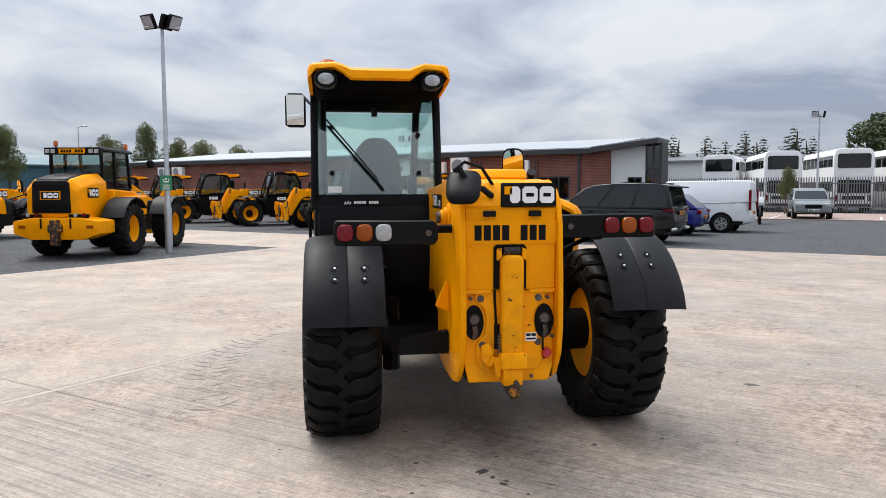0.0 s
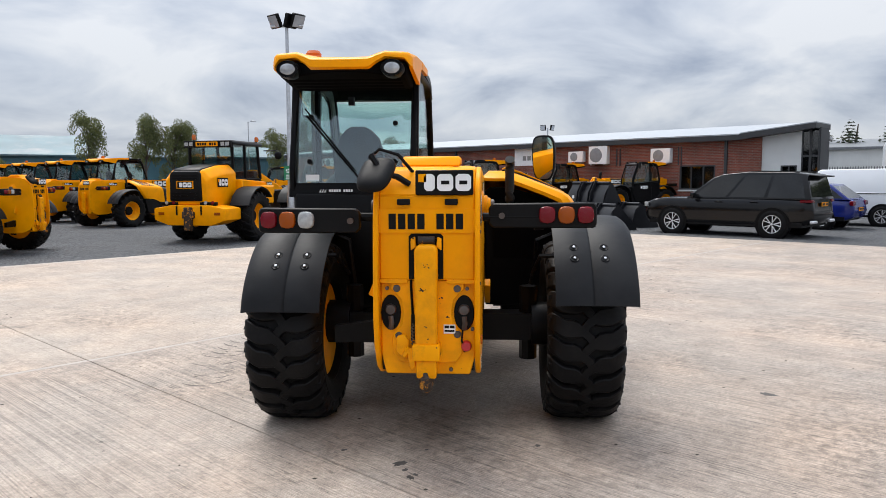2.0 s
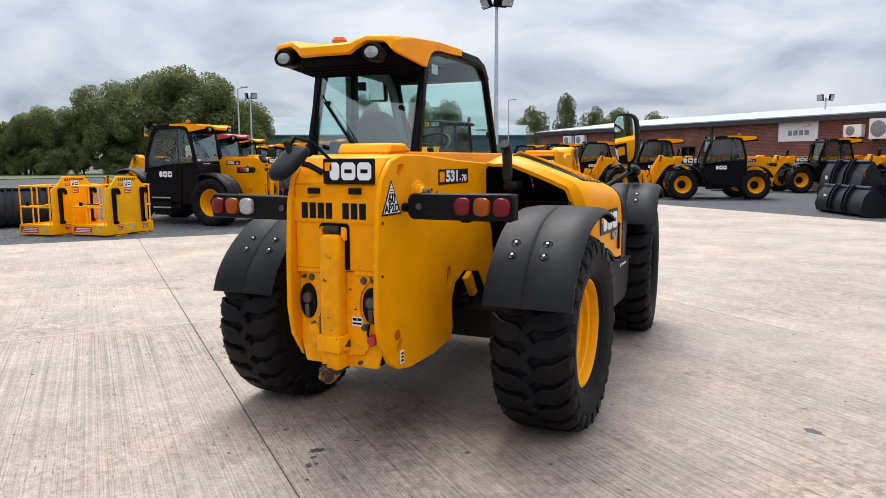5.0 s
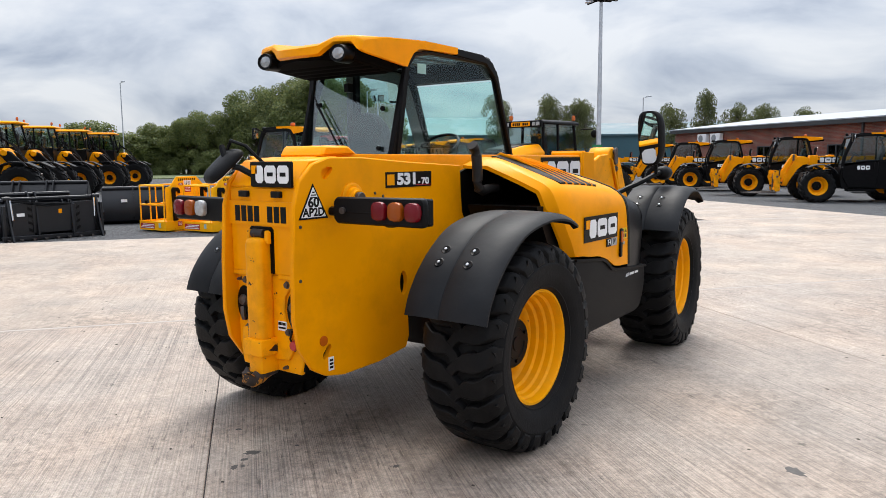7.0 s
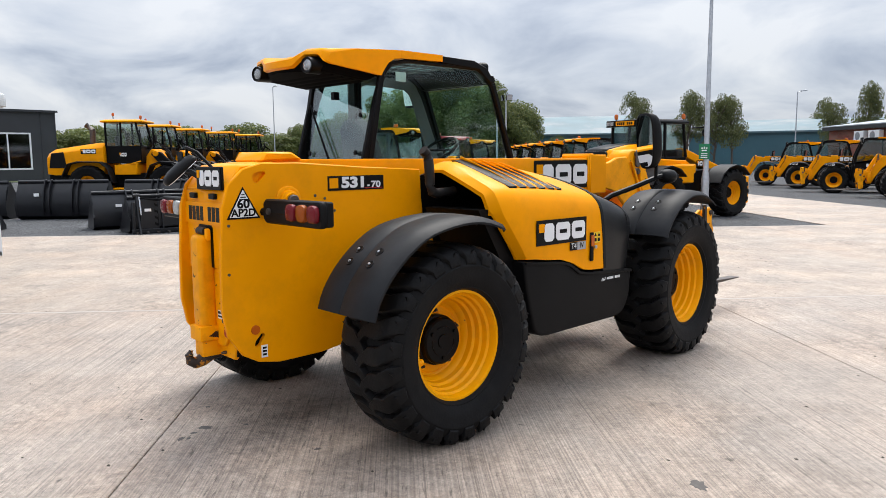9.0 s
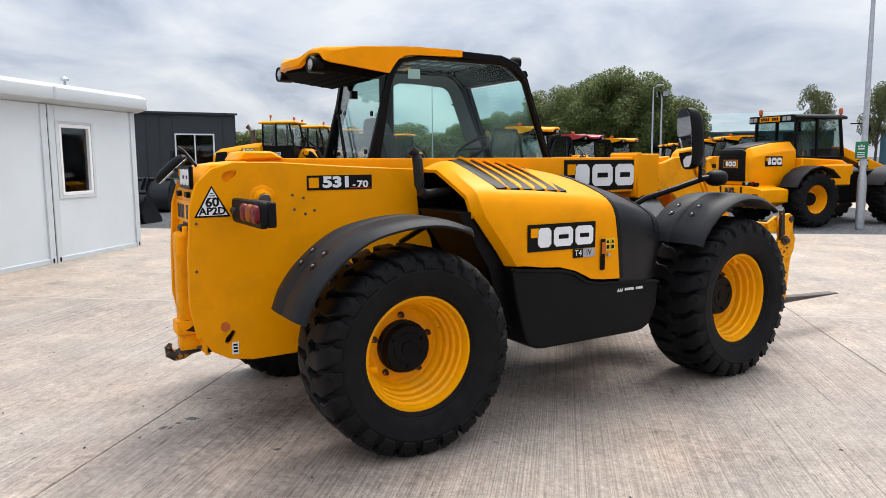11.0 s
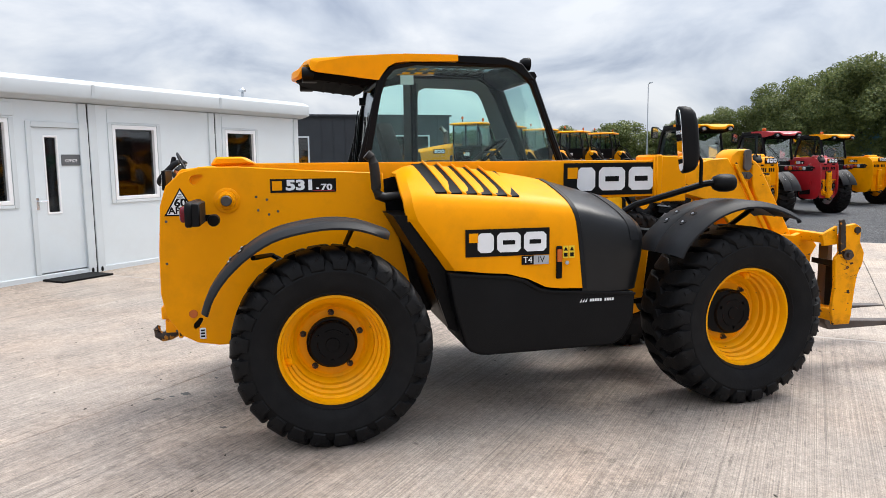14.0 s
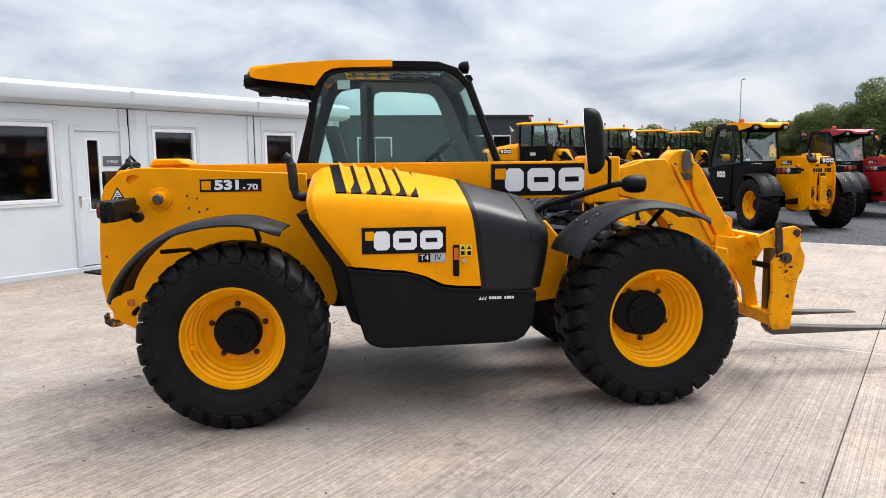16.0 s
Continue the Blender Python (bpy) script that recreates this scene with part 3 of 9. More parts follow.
def mudguard(p, side, yc, arc, flap, fine=True, turn=None, lip=1.0):
    """Mudguard over one wheel; arc in (forward, up), lip the depth of the turned edge."""
    s = side
    coarse = arc
    if fine:
        arc = []
        for i in range(len(coarse) - 1):
            p0, p1, p2, p3 = (Vector(coarse[min(max(i + j, 0), len(coarse) - 1)]) for j in (-1, 0, 1, 2))
            for f in (0.0, 0.34, 0.67):
                q = 0.5 * (2 * p1 + (p2 - p0) * f + (2 * p0 - 5 * p1 + 4 * p2 - p3) * f * f + (3 * p1 - p0 - 3 * p2 + p3) * f ** 3)
                arc.append((q.x, q.y))
        arc.append(coarse[-1])
    n = len(arc)
    sec = [(0.03, 0.0, 0.0), (0.10, 0.012, 0.0), (0.235, 0.016, 0.0), (0.25, 0.006, 0.0), (0.265, 0.016, 0.0), (0.42, 0.012, 0.0), (0.485, 0.012 - 0.016 * lip, 0.0), (0.52, -0.05 * lip, 0.0)]
    bm = BM()
    rows_o, rows_i = [], []
    for i, (y, z) in enumerate(arc):
        a, b = arc[max(i - 1, 0)], arc[min(i + 1, n - 1)]
        dy, dz = b[0] - a[0], b[1] - a[1]
        q = math.hypot(dy, dz)
        ny, nz = -dz / q, dy / q
        f = 1.0
        if i == n - 1:
            f = 0.9
        rows_o.append([(s * (0.70 + x * f), yc + y + ny * o, z + nz * o) for x, o, _ in sec])
        rows_i.append([(s * (0.70 + x * f), yc + y + ny * (o - 0.012), z + nz * (o - 0.012)) for x, o, _ in sec])
    loft(bm, [a + b[::-1] for a, b in zip(rows_o, rows_i)])
    g = part("mudguard", bm, GUARD, p, "grey-black moulded plastic mudguard", smooth=50)
    if turn is not None:
        g.matrix_basis = turn
    # Four bolt heads on the crown facing outwards along the arc.
    if fine:
        k = flap
        (y0, z0), (y1, z1) = coarse[k], coarse[k + 1]
        dy, dz = y1 - y0, z1 - z0
        q = math.hypot(dy, dz)
        ny, nz = -dz / q, dy / q
        ang = math.degrees(math.atan2(-ny, nz))
        first = None
        for u in (0.25, 0.80):
            for x in (0.15, 0.33):
                bm = BM()
                m = pose(s * (0.70 + x), yc + y0 + dy * u + ny * 0.016, z0 + dz * u + nz * 0.016, ang, 0, 0)
                if first is None:
                    lathe(bm, [(0.028, -0.004), (0.028, 0.002), (0.024, 0.0035), (0.020, 0.002), (0.001, 0.002)], "z", segs=16)
                    first = part("washer", bm, BLACK, g)
                    first.matrix_basis = m
                    bm = BM()
                    lathe(bm, [(0.0085, 0.004), (0.0085, 0.010), (0.001, 0.011)], "z", segs=8)
                    bolt = part("bolt", bm, STEEL if lip < 1 else DARK_STEEL, g, "worn bolt head")
                    bolt.matrix_basis = m
                else:
                    bm.free()
                    again(first, m, g)
                    again(bolt, m, g)
    bm = BM()
    top = max(arc, key=lambda q: q[1])
    tube(bm, [(s * 0.62, yc + 0.1, 0.85), (s * 0.66, yc + 0.12, 1.16), (s * 0.95, yc + 0.14, top[1] - 0.05)], 0.018, 6)
    tube(bm, [(s * 0.62, yc - 0.1, 0.95), (s * 0.66, yc - 0.35, 1.10), (s * 0.95, yc - 0.45, 1.12)], 0.016, 6)
    part("mudguard_stay", bm, BLACK, p)
    return g


def pierce(ob, outlines, x):
    """Cut openings with the given (y, z) outlines right through a plate near x."""
    bm = BM()
    for pts in outlines:
        prism(bm, pts, x - 0.05, x + 0.05)
    bmesh.ops.recalc_face_normals(bm, faces=bm.faces)
    me = bpy.data.meshes.new("cutter")
    bm.to_mesh(me)
    bm.free()
    cutter = new("cutter", me)
    mod = ob.modifiers.new("openings", 'BOOLEAN')
    mod.object, mod.operation, mod.solver = cutter, 'DIFFERENCE', 'EXACT'
    done = bpy.data.meshes.new_from_object(ob.evaluated_get(bpy.context.evaluated_depsgraph_get()))
    ob.modifiers.remove(mod)
    done.set_sharp_from_angle(angle=radians(38))
    ob.data = done
    bpy.data.objects.remove(cutter)


def door_frame(bm, outer, inner, x0, x1):
    """Ring-shaped frame between two outlines of equal length."""
    k = len(outer)
    v = [[bm.verts.new((x, *q)) for q in o] for x in (x0, x1) for o in (outer, inner)]
    for i in range(k):
        j = (i + 1) % k
        bm.faces.new((v[0][i], v[0][j], v[1][j], v[1][i]))
        bm.faces.new((v[2][i], v[3][i], v[3][j], v[2][j]))
        bm.faces.new((v[0][i], v[2][i], v[2][j], v[0][j]))
        bm.faces.new((v[1][i], v[1][j], v[3][j], v[3][i]))


REAR_ARC = [(-0.725, 0.845), (-0.685, 0.95), (-0.60, 1.07), (-0.48, 1.18), (-0.34, 1.265), (-0.18, 1.31), (0.0, 1.33), (0.17, 1.315), (0.34, 1.255)]
FRONT_ARC = [(-0.63, 1.05), (-0.59, 1.125), (-0.50, 1.215), (-0.36, 1.31), (-0.20, 1.365), (-0.05, 1.38), (0.12, 1.36), (0.27, 1.305), (0.36, 1.255)]
R_TYRE, X_WHEEL, WB = 0.605, 0.94, 2.72
TYRE_FINE = tyre_mesh(0.617, 0.475, 0.335, 25)
TYRE_FINE_R = tyre_mesh(0.617, 0.475, 0.335, 25, way=-1)
TYRE_FAR = tyre_mesh(0.617, 0.475, 0.335, 18, False)
RIM_ME = rim_mesh(0.330)
RIM_GREY = rim_mesh(0.335, mat=WHITE)


def loadall(m, label, fine=True, model="531-70", paint=YELLOW, cab_low=BLACK, roof=YELLOW, rim=None, group="", glass=None):
    e = thing("telehandler", label, "telehandler", m, group)
    glass = glass or SMOKED_GLASS
    # Chassis with tall tail plates
    tail = [(-1.015, 1.53), (-1.055, 1.40), (-1.075, 1.10), (-1.08, 0.82), (-1.05, 0.66), (-0.96, 0.53), (-0.86, 0.475), (-0.72, 0.45), (-0.42, 0.455), (-0.17, 0.49), (-0.14, 0.56), (-0.15, 0.74), (-0.10, 0.84), (0.05, 0.90),
            (0.30, 0.86), (0.52, 0.60), (0.60, 0.62), (0.625, 0.70), (0.53, 1.13), (0.445, 1.29), (0.43, 1.42), (0.42, 1.60), (-0.10, 1.625), (-0.55, 1.655), (-0.80, 1.655), (-0.92, 1.62)]
    for s in (-1, 1):
        bm = BM()
        prism(bm, tail, s * 0.262, s * 0.292)
        plate = part("tail_plate", bm, paint, e, bevel=0.006)
        if fine:
            pierce(plate, [[(-0.86, 1.555), (-0.845, 1.54), (-0.825, 1.54), (-0.79, 1.572), (-0.775, 1.592), (-0.78, 1.604), (-0.815, 1.606), (-0.85, 1.595), (-0.862, 1.575)],
                           [(-0.885, 0.58), (-0.87, 0.568), (-0.85, 0.578), (-0.818, 0.63), (-0.822, 0.645), (-0.84, 0.647), (-0.88, 0.605)],
                           [(-0.19 + 0.036 * math.cos(a * 0.3927), 0.895 + 0.075 * math.sin(a * 0.3927)) for a in range(16)]], s * 0.277)
        if fine:
            bm = BM()
            lathe(bm, [(0.085, 0.285), (0.085, 0.30), (0.078, 0.305), (0.062, 0.305), (0.060, 0.325), (0.048, 0.33), (0.044, 0.345), (0.001, 0.345)], "x", (0, -0.63, 1.43), 24)
            if s < 0:
                for v in bm.verts:
                    v.co.x = -v.co.x
            part("pivot_boss", bm, paint, plate)
            bm = BM()
            lathe(bm, [(0.036, 0.34), (0.036, 0.362), (0.03, 0.368), (0.001, 0.368)], "x", (0, -0.63, 1.43), 16)
            if s < 0:
                for v in bm.verts:
                    v.co.x = -v.co.x
            part("pivot_pin", bm, DARK_STEEL, plate)
    if fine:
        bm = BM()
        tube(bm, [(0.30, -0.88, 0.675), (0.294, -0.88, 0.675)], 0.028, 14)
        part("side_reflector", bm, ORANGE, e, "round orange reflector")
        bm = BM()
        bx(bm, 0.292, 0.2955, -0.845, -0.805, 0.50, 0.575)
        lab = part("sticker", bm, WHITE, e, "small white pictogram sticker")
        for q in range(3):
            bm = BM()
            bx(bm, 0.2955, 0.297, -0.838, -0.812, 0.512 + q * 0.02, 0.524 + q * 0.02)
            part("sticker_bar", bm, DECAL_BLACK, lab)
        for yy, zz in ((-0.44, 1.45), (-0.37, 1.43), (-0.36, 1.33), (-0.43, 1.36), (-0.30, 1.35), (-1.02, 1.30), (-1.03, 1.02)):
            bm = BM()
            lathe(bm, [(0.001, 0.298), (0.009, 0.297), (0.009, 0.290)], "x", (0, yy, zz), 8)
            part("plate_bolt", bm, DARK_STEEL, e)
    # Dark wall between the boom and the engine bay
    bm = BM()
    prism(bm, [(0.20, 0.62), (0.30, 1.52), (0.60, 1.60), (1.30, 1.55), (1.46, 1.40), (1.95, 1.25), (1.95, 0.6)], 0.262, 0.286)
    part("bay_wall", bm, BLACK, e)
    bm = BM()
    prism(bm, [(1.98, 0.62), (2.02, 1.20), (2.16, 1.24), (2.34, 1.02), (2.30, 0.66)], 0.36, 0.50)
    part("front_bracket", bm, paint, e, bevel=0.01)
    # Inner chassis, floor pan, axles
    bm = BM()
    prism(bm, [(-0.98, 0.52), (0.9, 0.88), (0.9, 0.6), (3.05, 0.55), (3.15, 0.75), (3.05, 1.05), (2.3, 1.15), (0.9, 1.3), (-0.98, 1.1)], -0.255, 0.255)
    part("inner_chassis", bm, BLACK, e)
    for y in (0.0, WB):
        bm = BM()
        bx(bm, -0.72, 0.72, y - 0.09, y + 0.09, 0.50, 0.68)
        lathe(bm, [(0.001, -0.2), (0.14, -0.17), (0.19, 0), (0.14, 0.17), (0.001, 0.2)], "y", (0, y, 0.58), 16)
        for s in (-1, 1):
            tube(bm, [(s * 0.62, y, 0.6), (s * 0.86, y, 0.6)], 0.15, 12)
            tube(bm, [(s * 0.60, y, 0.36), (s * 0.60, y, 0.86)], 0.06, 8)
        part("axle", bm, BLACK, e)
    # Tail end
    bm = BM()
    bx(bm, -0.262, 0.262, -1.02, -0.95, 1.035, 1.50)
    prism(bm, [(-1.02, 1.50), (-0.92, 1.64), (-0.70, 1.66), (-0.70, 1.5), (-0.95, 1.45)], -0.262, 0.262)
    up = part("tail_panel", bm, paint, e, bevel=0.008)
    bm = BM()
    prism(bm, [(-0.262, 1.035), (-0.262, 0.62), (-0.235, 0.50), (0.235, 0.50), (0.262, 0.60), (0.262, 1.035)], -0.99, -0.96, "y")
    low = part("lower_tail_panel", bm, YELLOW_WORN if fine and paint is YELLOW else paint, e, bevel=0.006)
    bm = BM()
    bx(bm, -0.06, 0.255, -1.035, -1.015, 1.50, 1.635)
    box = part("emblem_box", bm, BLACK, e, bevel=0.006)
    emblem(box, facing(0.10, -1.036, 1.568, 0, -1), 0.31, 0.128)
    bm = BM()
    bx(bm, -0.262, 0.262, -1.028, -1.021, 1.295, 1.425)
    plate = part("number_plate", bm, paint, e, "yellow plate with plain dark bars")
    bars(plate, facing(-0.005, -1.0285, 1.357, 0, -1), 0.42, 0.085, 8)
    if fine:
        for x in (-0.16, 0.10):
            bm = BM()
            bx(bm, x, x + 0.07, -1.045, -1.02, 1.447, 1.48)
            part("plate_lamp", bm, BLACK_PLASTIC, e, bevel=0.004)
        # Thin black sheet on the uncut panel draws the ram opening's shade
        bm = BM()
        prism(bm, [(-0.10, 1.04), (-0.10, 1.275), (-0.085, 1.29), (0.075, 1.29), (0.09, 1.275), (0.09, 1.04)], -1.0235, -1.0195, "y")
        part("ram_opening", bm, BLACK, e)
    bm = BM()
    prism(bm, [(-0.062, 0.60), (-0.066, 1.20), (-0.05, 1.235), (0.055, 1.235), (0.062, 1.20), (0.058, 0.60)], -1.10, -1.0, "y")
    col = part("hitch_column", bm, YELLOW_WORN if fine else paint, e, "chipped yellow hitch column", bevel=0.03, segments=3)
    bm = BM()
    bx(bm, -0.075, 0.075, -1.12, -0.99, 0.60, 0.69)
    bx(bm, -0.055, 0.055, -1.10, -0.96, 0.50, 0.598)
    part("hitch_base", bm, YELLOW_CHIPPED if fine else paint, col, "rusty chipped hitch base", bevel=0.012, segments=2)
    bm = BM()
    tube(bm, [(0.0, -0.98, 0.52), (0.0, -1.04, 0.505), (0.0, -1.085, 0.475), (0.0, -1.125, 0.465), (0.0, -1.158, 0.485), (0.0, -1.165, 0.52), (0.0, -1.15, 0.545)], [0.05, 0.046, 0.040, 0.036, 0.032, 0.026, 0.014], 12)
    bx(bm, -0.045, 0.045, -1.075, -0.98, 0.495, 0.565)
    part("tow_hook", bm, HOOK_STEEL, e, "rusty steel tow hook", bevel=0.006)
    if fine:
        # Bolted flanges of the hitch column, cut round the sockets
        for s in (-1, 1):
            bm = BM()
            half = [(0.04, 1.03), (0.20, 1.03), (0.205, 0.985), (0.175, 0.955), (0.145, 0.92), (0.135, 0.85), (0.145, 0.78), (0.185, 0.735), (0.20, 0.70), (0.19, 0.62), (0.16, 0.575), (0.04, 0.565)]
            prism(bm, [(s * x, z) for x, z in half], -1.008, -0.988, "y")
            part("column_flange", bm, YELLOW_WORN, low, bevel=0.004)
        bm = BM()
        prism(bm, [(-0.17, 0.64), (-0.17, 0.72), (-0.13, 0.735), (-0.10, 0.70), (-0.105, 0.62), (-0.14, 0.61)], -1.045, -1.008, "y")
        part("latch_block", bm, YELLOW_CHIPPED, low, "chipped latch block", bevel=0.008, segments=2)
        bm = BM()
        tube(bm, [(-0.075, -1.07, 0.80 - 0.006 * q) for q in range(2)] + [(-0.075 + 0.008 * math.cos(q * 1.57), -1.07 + 0.008 * math.sin(q * 1.57), 0.788 - 0.0045 * q) for q in range(24)], 0.0035, 5)
        part("return_spring", bm, DARK_STEEL, low)
        for s in (-1, 1):
            bm = BM()
            prism(bm, [(s * x, z) for x, z in ((0.262, 1.040), (0.262, 1.018), (0.255, 1.012), (0.11, 1.012), (0.105, 1.040))], -1.018, -0.955, "y")
            part("panel_lip", bm, YELLOW_WORN, low, bevel=0.004)
        for x in (-0.205, 0.203):
            bm = BM()
            pts = [(x + 0.056 * math.cos(a * 0.3142), 0.848 + 0.10 * math.sin(a * 0.3142)) for a in range(20)]
            prism(bm, pts, -1.0, -0.985, "y")
            ov = part("oval_socket", bm, BLACK, low, bevel=0.004)
            bm = BM()
            lathe(bm, [(0.001, -1.018), (0.026, -1.014), (0.034, -1.0), (0.034, -0.99)], "y", (x, 0, 0.865), 14)
            tube(bm, [(x, -1.005, 0.83), (x + 0.006, -1.012, 0.79), (x, -1.0, 0.76)], 0.016, 6)
            part("socket_plug", bm, DARK_STEEL, ov)
        for x, z, r in ((-0.17, 0.985, 1.0), (0.165, 0.985, 1.0), (-0.16, 0.72, 1.0), (0.165, 0.73, 1.0), (-0.225, 0.985, 0.5), (0.22, 0.985, 0.5), (0.25, 0.76, 0.5), (0.13, 0.53, 0.5)):
            bm = BM()
            lathe(bm, [(0.001, -1.020), (0.015 * r, -1.020), (0.016 * r, -1.010), (0.021 * r, -1.009), (0.021 * r, -0.988)], "y", (x, 0, z), 10)
            part("panel_bolt", bm, DARK_STEEL, low)
        bm = BM()
        lathe(bm, [(0.001, -1.03), (0.024, -1.028), (0.03, -1.015), (0.03, -0.99)], "y", (0.215, 0, 0.665), 14)
        part("air_coupling", bm, RED_PAINT, low, "red round coupling")
        bm = BM()
        tube(bm, [(0.195, -1.0, 0.76), (0.19, -1.02, 0.70), (0.205, -1.0, 0.63)], 0.006, 6)
        part("strap", bm, BLACK, low)
        bm = BM()
        tube(bm, [(-0.075, -1.012, 0.84), (-0.076, -1.014, 0.70)], 0.017, 8)
        part("cable_boot", bm, BLACK, low)
        bm = BM()
        tube(bm, [(-0.085, -1.0, 1.2), (-0.09, -1.01, 1.0), (-0.075, -1.01, 0.72)], 0.008, 6)
        part("cable", bm, BLACK, low)
        bm = BM()
        bx(bm, 0.09, 0.155, -1.013, -1.007, 0.735, 0.785)
        st = part("sticker", bm, WHITE, low, "white rating sticker")
        for x0, x1, z0, z1 in ((0.095, 0.12, 0.765, 0.78), (0.125, 0.15, 0.765, 0.78), (0.095, 0.15, 0.745, 0.755)):
            bm = BM()
            bx(bm, x0, x1, -1.0145, -1.013, z0, z1)
            part("sticker_bar", bm, DECAL_BLACK, st)
        bm = BM()
        tube(bm, [(-0.12, -1.0, 0.60), (-0.12, -1.05, 0.62), (-0.10, -1.06, 0.66)], 0.018, 6)
        tube(bm, [(0.0, -1.06, 0.66), (-0.10, -1.06, 0.645)], 0.014, 6)
        part("hitch_pin", bm, YELLOW_WORN, e)
    # Triangular weight sign on the right plate
    if fine:
        bm = BM()
        prism(bm, [(-1.03, 1.335), (-0.82, 1.335), (-0.925, 1.52)], 0.2925, 0.2950)
        tri = part("weight_sign", bm, DECAL_BLACK, e, "triangular white sign with black border")
        bm = BM()
        prism(bm, [(-1.013, 1.345), (-0.837, 1.345), (-0.925, 1.503)], 0.2950, 0.2965)
        part("sign_face", bm, WHITE, tri)
        letters("sign_writing", "60", 0.072, DECAL_BLACK, tri, facing(0.2967, -0.925, 1.420, 1, 0) @ Matrix.Diagonal((1.1, 1, 1, 1)), 0.0006, bold=0.0025)
        letters("sign_writing", "AP2D", 0.060, DECAL_BLACK, tri, facing(0.2967, -0.925, 1.369, 1, 0) @ Matrix.Diagonal((1.05, 1, 1, 1)), 0.0006, bold=0.002)
        for z, h in ((1.475, 0.010), (1.460, 0.018), (1.447, 0.026)):
            bm = BM()
            bx(bm, 0.2967, 0.2972, -0.925 - h, -0.925 + h, z - 0.003, z + 0.003)
            part("sign_bar", bm, DECAL_BLACK, tri)
    # Model plate
    for s in (1, -1):
        bm = BM()
        x0, x1 = (0.2925, 0.2955) if s > 0 else (-0.2955, -0.2925)
        bx(bm, x0, x1, -0.345, 0.095, 1.475, 1.567)
        mp = part("model_plate", bm, DECAL_BLACK, e, "black plate with white model number")
        mx = s * 0.2957
        letters("model_number", model[:-3], 0.092, WHITE, mp, facing(mx, -0.145 if s > 0 else -0.07, 1.521, s, 0) @ Matrix.Diagonal((1.42, 1, 1, 1)), 0.0008, spacing=1.0, bold=0.0045)
        letters("model_number", "-", 0.06, WHITE, mp, facing(mx, -0.030 if s > 0 else -0.18, 1.506, s, 0), 0.0008, bold=0.002)
        letters("model_number", model[-2:], 0.058, WHITE, mp, facing(mx, 0.030 if s > 0 else -0.26, 1.506, s, 0) @ Matrix.Diagonal((1.35, 1, 1, 1)), 0.0008, bold=0.002)
        bm = BM()
        bx(bm, min(mx, mx + s * 0.001), max(mx, mx + s * 0.001), -0.06 if s > 0 else -0.33, 0.085 if s > 0 else -0.19, 1.483, 1.488)
        part("model_bar", bm, RED_PAINT, mp)
        bm = BM()
        yq = -0.333 if s > 0 else 0.015
        bx(bm, min(mx, mx + s * 0.0015), max(mx, mx + s * 0.0015), yq, yq + 0.065, 1.49, 1.553)
        part("emblem_square", bm, YELLOW, mp)
    for s in (-1, 1):
        lamp_bar(e, s, (RED_LENS, AMBER_LENS, RED_LENS) if s > 0 else (CLEAR_LENS, AMBER_LENS, RED_LENS), fine)
    # Boom
    bm = BM()
    prism(bm, [(-0.70, 1.45), (-0.86, 1.58), (-0.80, 1.655), (-0.55, 1.675), (2.60, 1.665), (2.60, 1.385), (0.6, 1.36), (-0.3, 1.40)], -0.135, 0.135)
    boom = part("boom", bm, paint, e, bevel=0.012, segments=2)
    bm = BM()
    prism(bm, [(2.55, 1.695), (2.83, 1.695), (2.83, 1.34), (2.55, 1.34)], -0.155, 0.155)
    bx(bm, -0.165, 0.165, 2.57, 2.62, 1.33, 1.705)
    part("boom_collar", bm, paint, boom, bevel=0.008)
    bm = BM()
    prism(bm, [(-0.74, 1.66), (-0.70, 1.72), (-0.52, 1.72), (-0.44, 1.672)], -0.17, 0.17)
    part("boom_foot", bm, paint, boom, bevel=0.012)
    for s in (-1, 1):
        emblem(boom, facing(s * 0.1362, 2.20, 1.525, s, 0), 0.77, 0.245)
    head = [(2.80, 1.60), (2.93, 1.625), (3.04, 1.665), (3.21, 1.675), (3.26, 1.60), (3.50, 1.18), (3.70, 0.82), (3.77, 0.66), (3.72, 0.56), (3.58, 0.56), (3.46, 0.80), (3.22, 1.18), (3.04, 1.34), (2.80, 1.40)]
    worn = YELLOW_WORN if fine and paint is YELLOW else paint
    for s in (-1, 1):
        bm = BM()
        prism(bm, head, min(s * 0.085, s * 0.125), max(s * 0.085, s * 0.125))
        part("head_plate", bm, worn, boom, bevel=0.008)
        bm = BM()
        prism(bm, [(3.42, 1.66), (3.46, 1.64), (3.505, 1.59), (3.85, 0.96), (3.82, 0.87), (3.755, 0.86), (3.455, 1.38), (3.43, 1.46)], min(s * 0.07, s * 0.135), max(s * 0.07, s * 0.135))
        part("tilt_link", bm, worn, boom, bevel=0.008)
    bm = BM()
    prism(bm, [(2.6, 1.62), (3.1, 1.61), (3.30, 1.40), (3.05, 1.36), (2.6, 1.40)], -0.1, 0.1)
    part("inner_boom", bm, worn, boom, bevel=0.006)
    bm = BM()
    prism(bm, [(3.22, 1.62), (3.25, 1.70), (3.305, 1.74), (3.385, 1.745), (3.44, 1.71), (3.455, 1.63), (3.44, 1.50), (3.385, 1.46), (3.33, 1.49)], -0.11, 0.11)
    part("head_boss", bm, worn, boom, bevel=0.012)
    bm = BM()
    prism(bm, [(3.60, 0.98), (3.70, 0.96), (3.74, 0.60), (3.58, 0.60)], -0.22, 0.22)
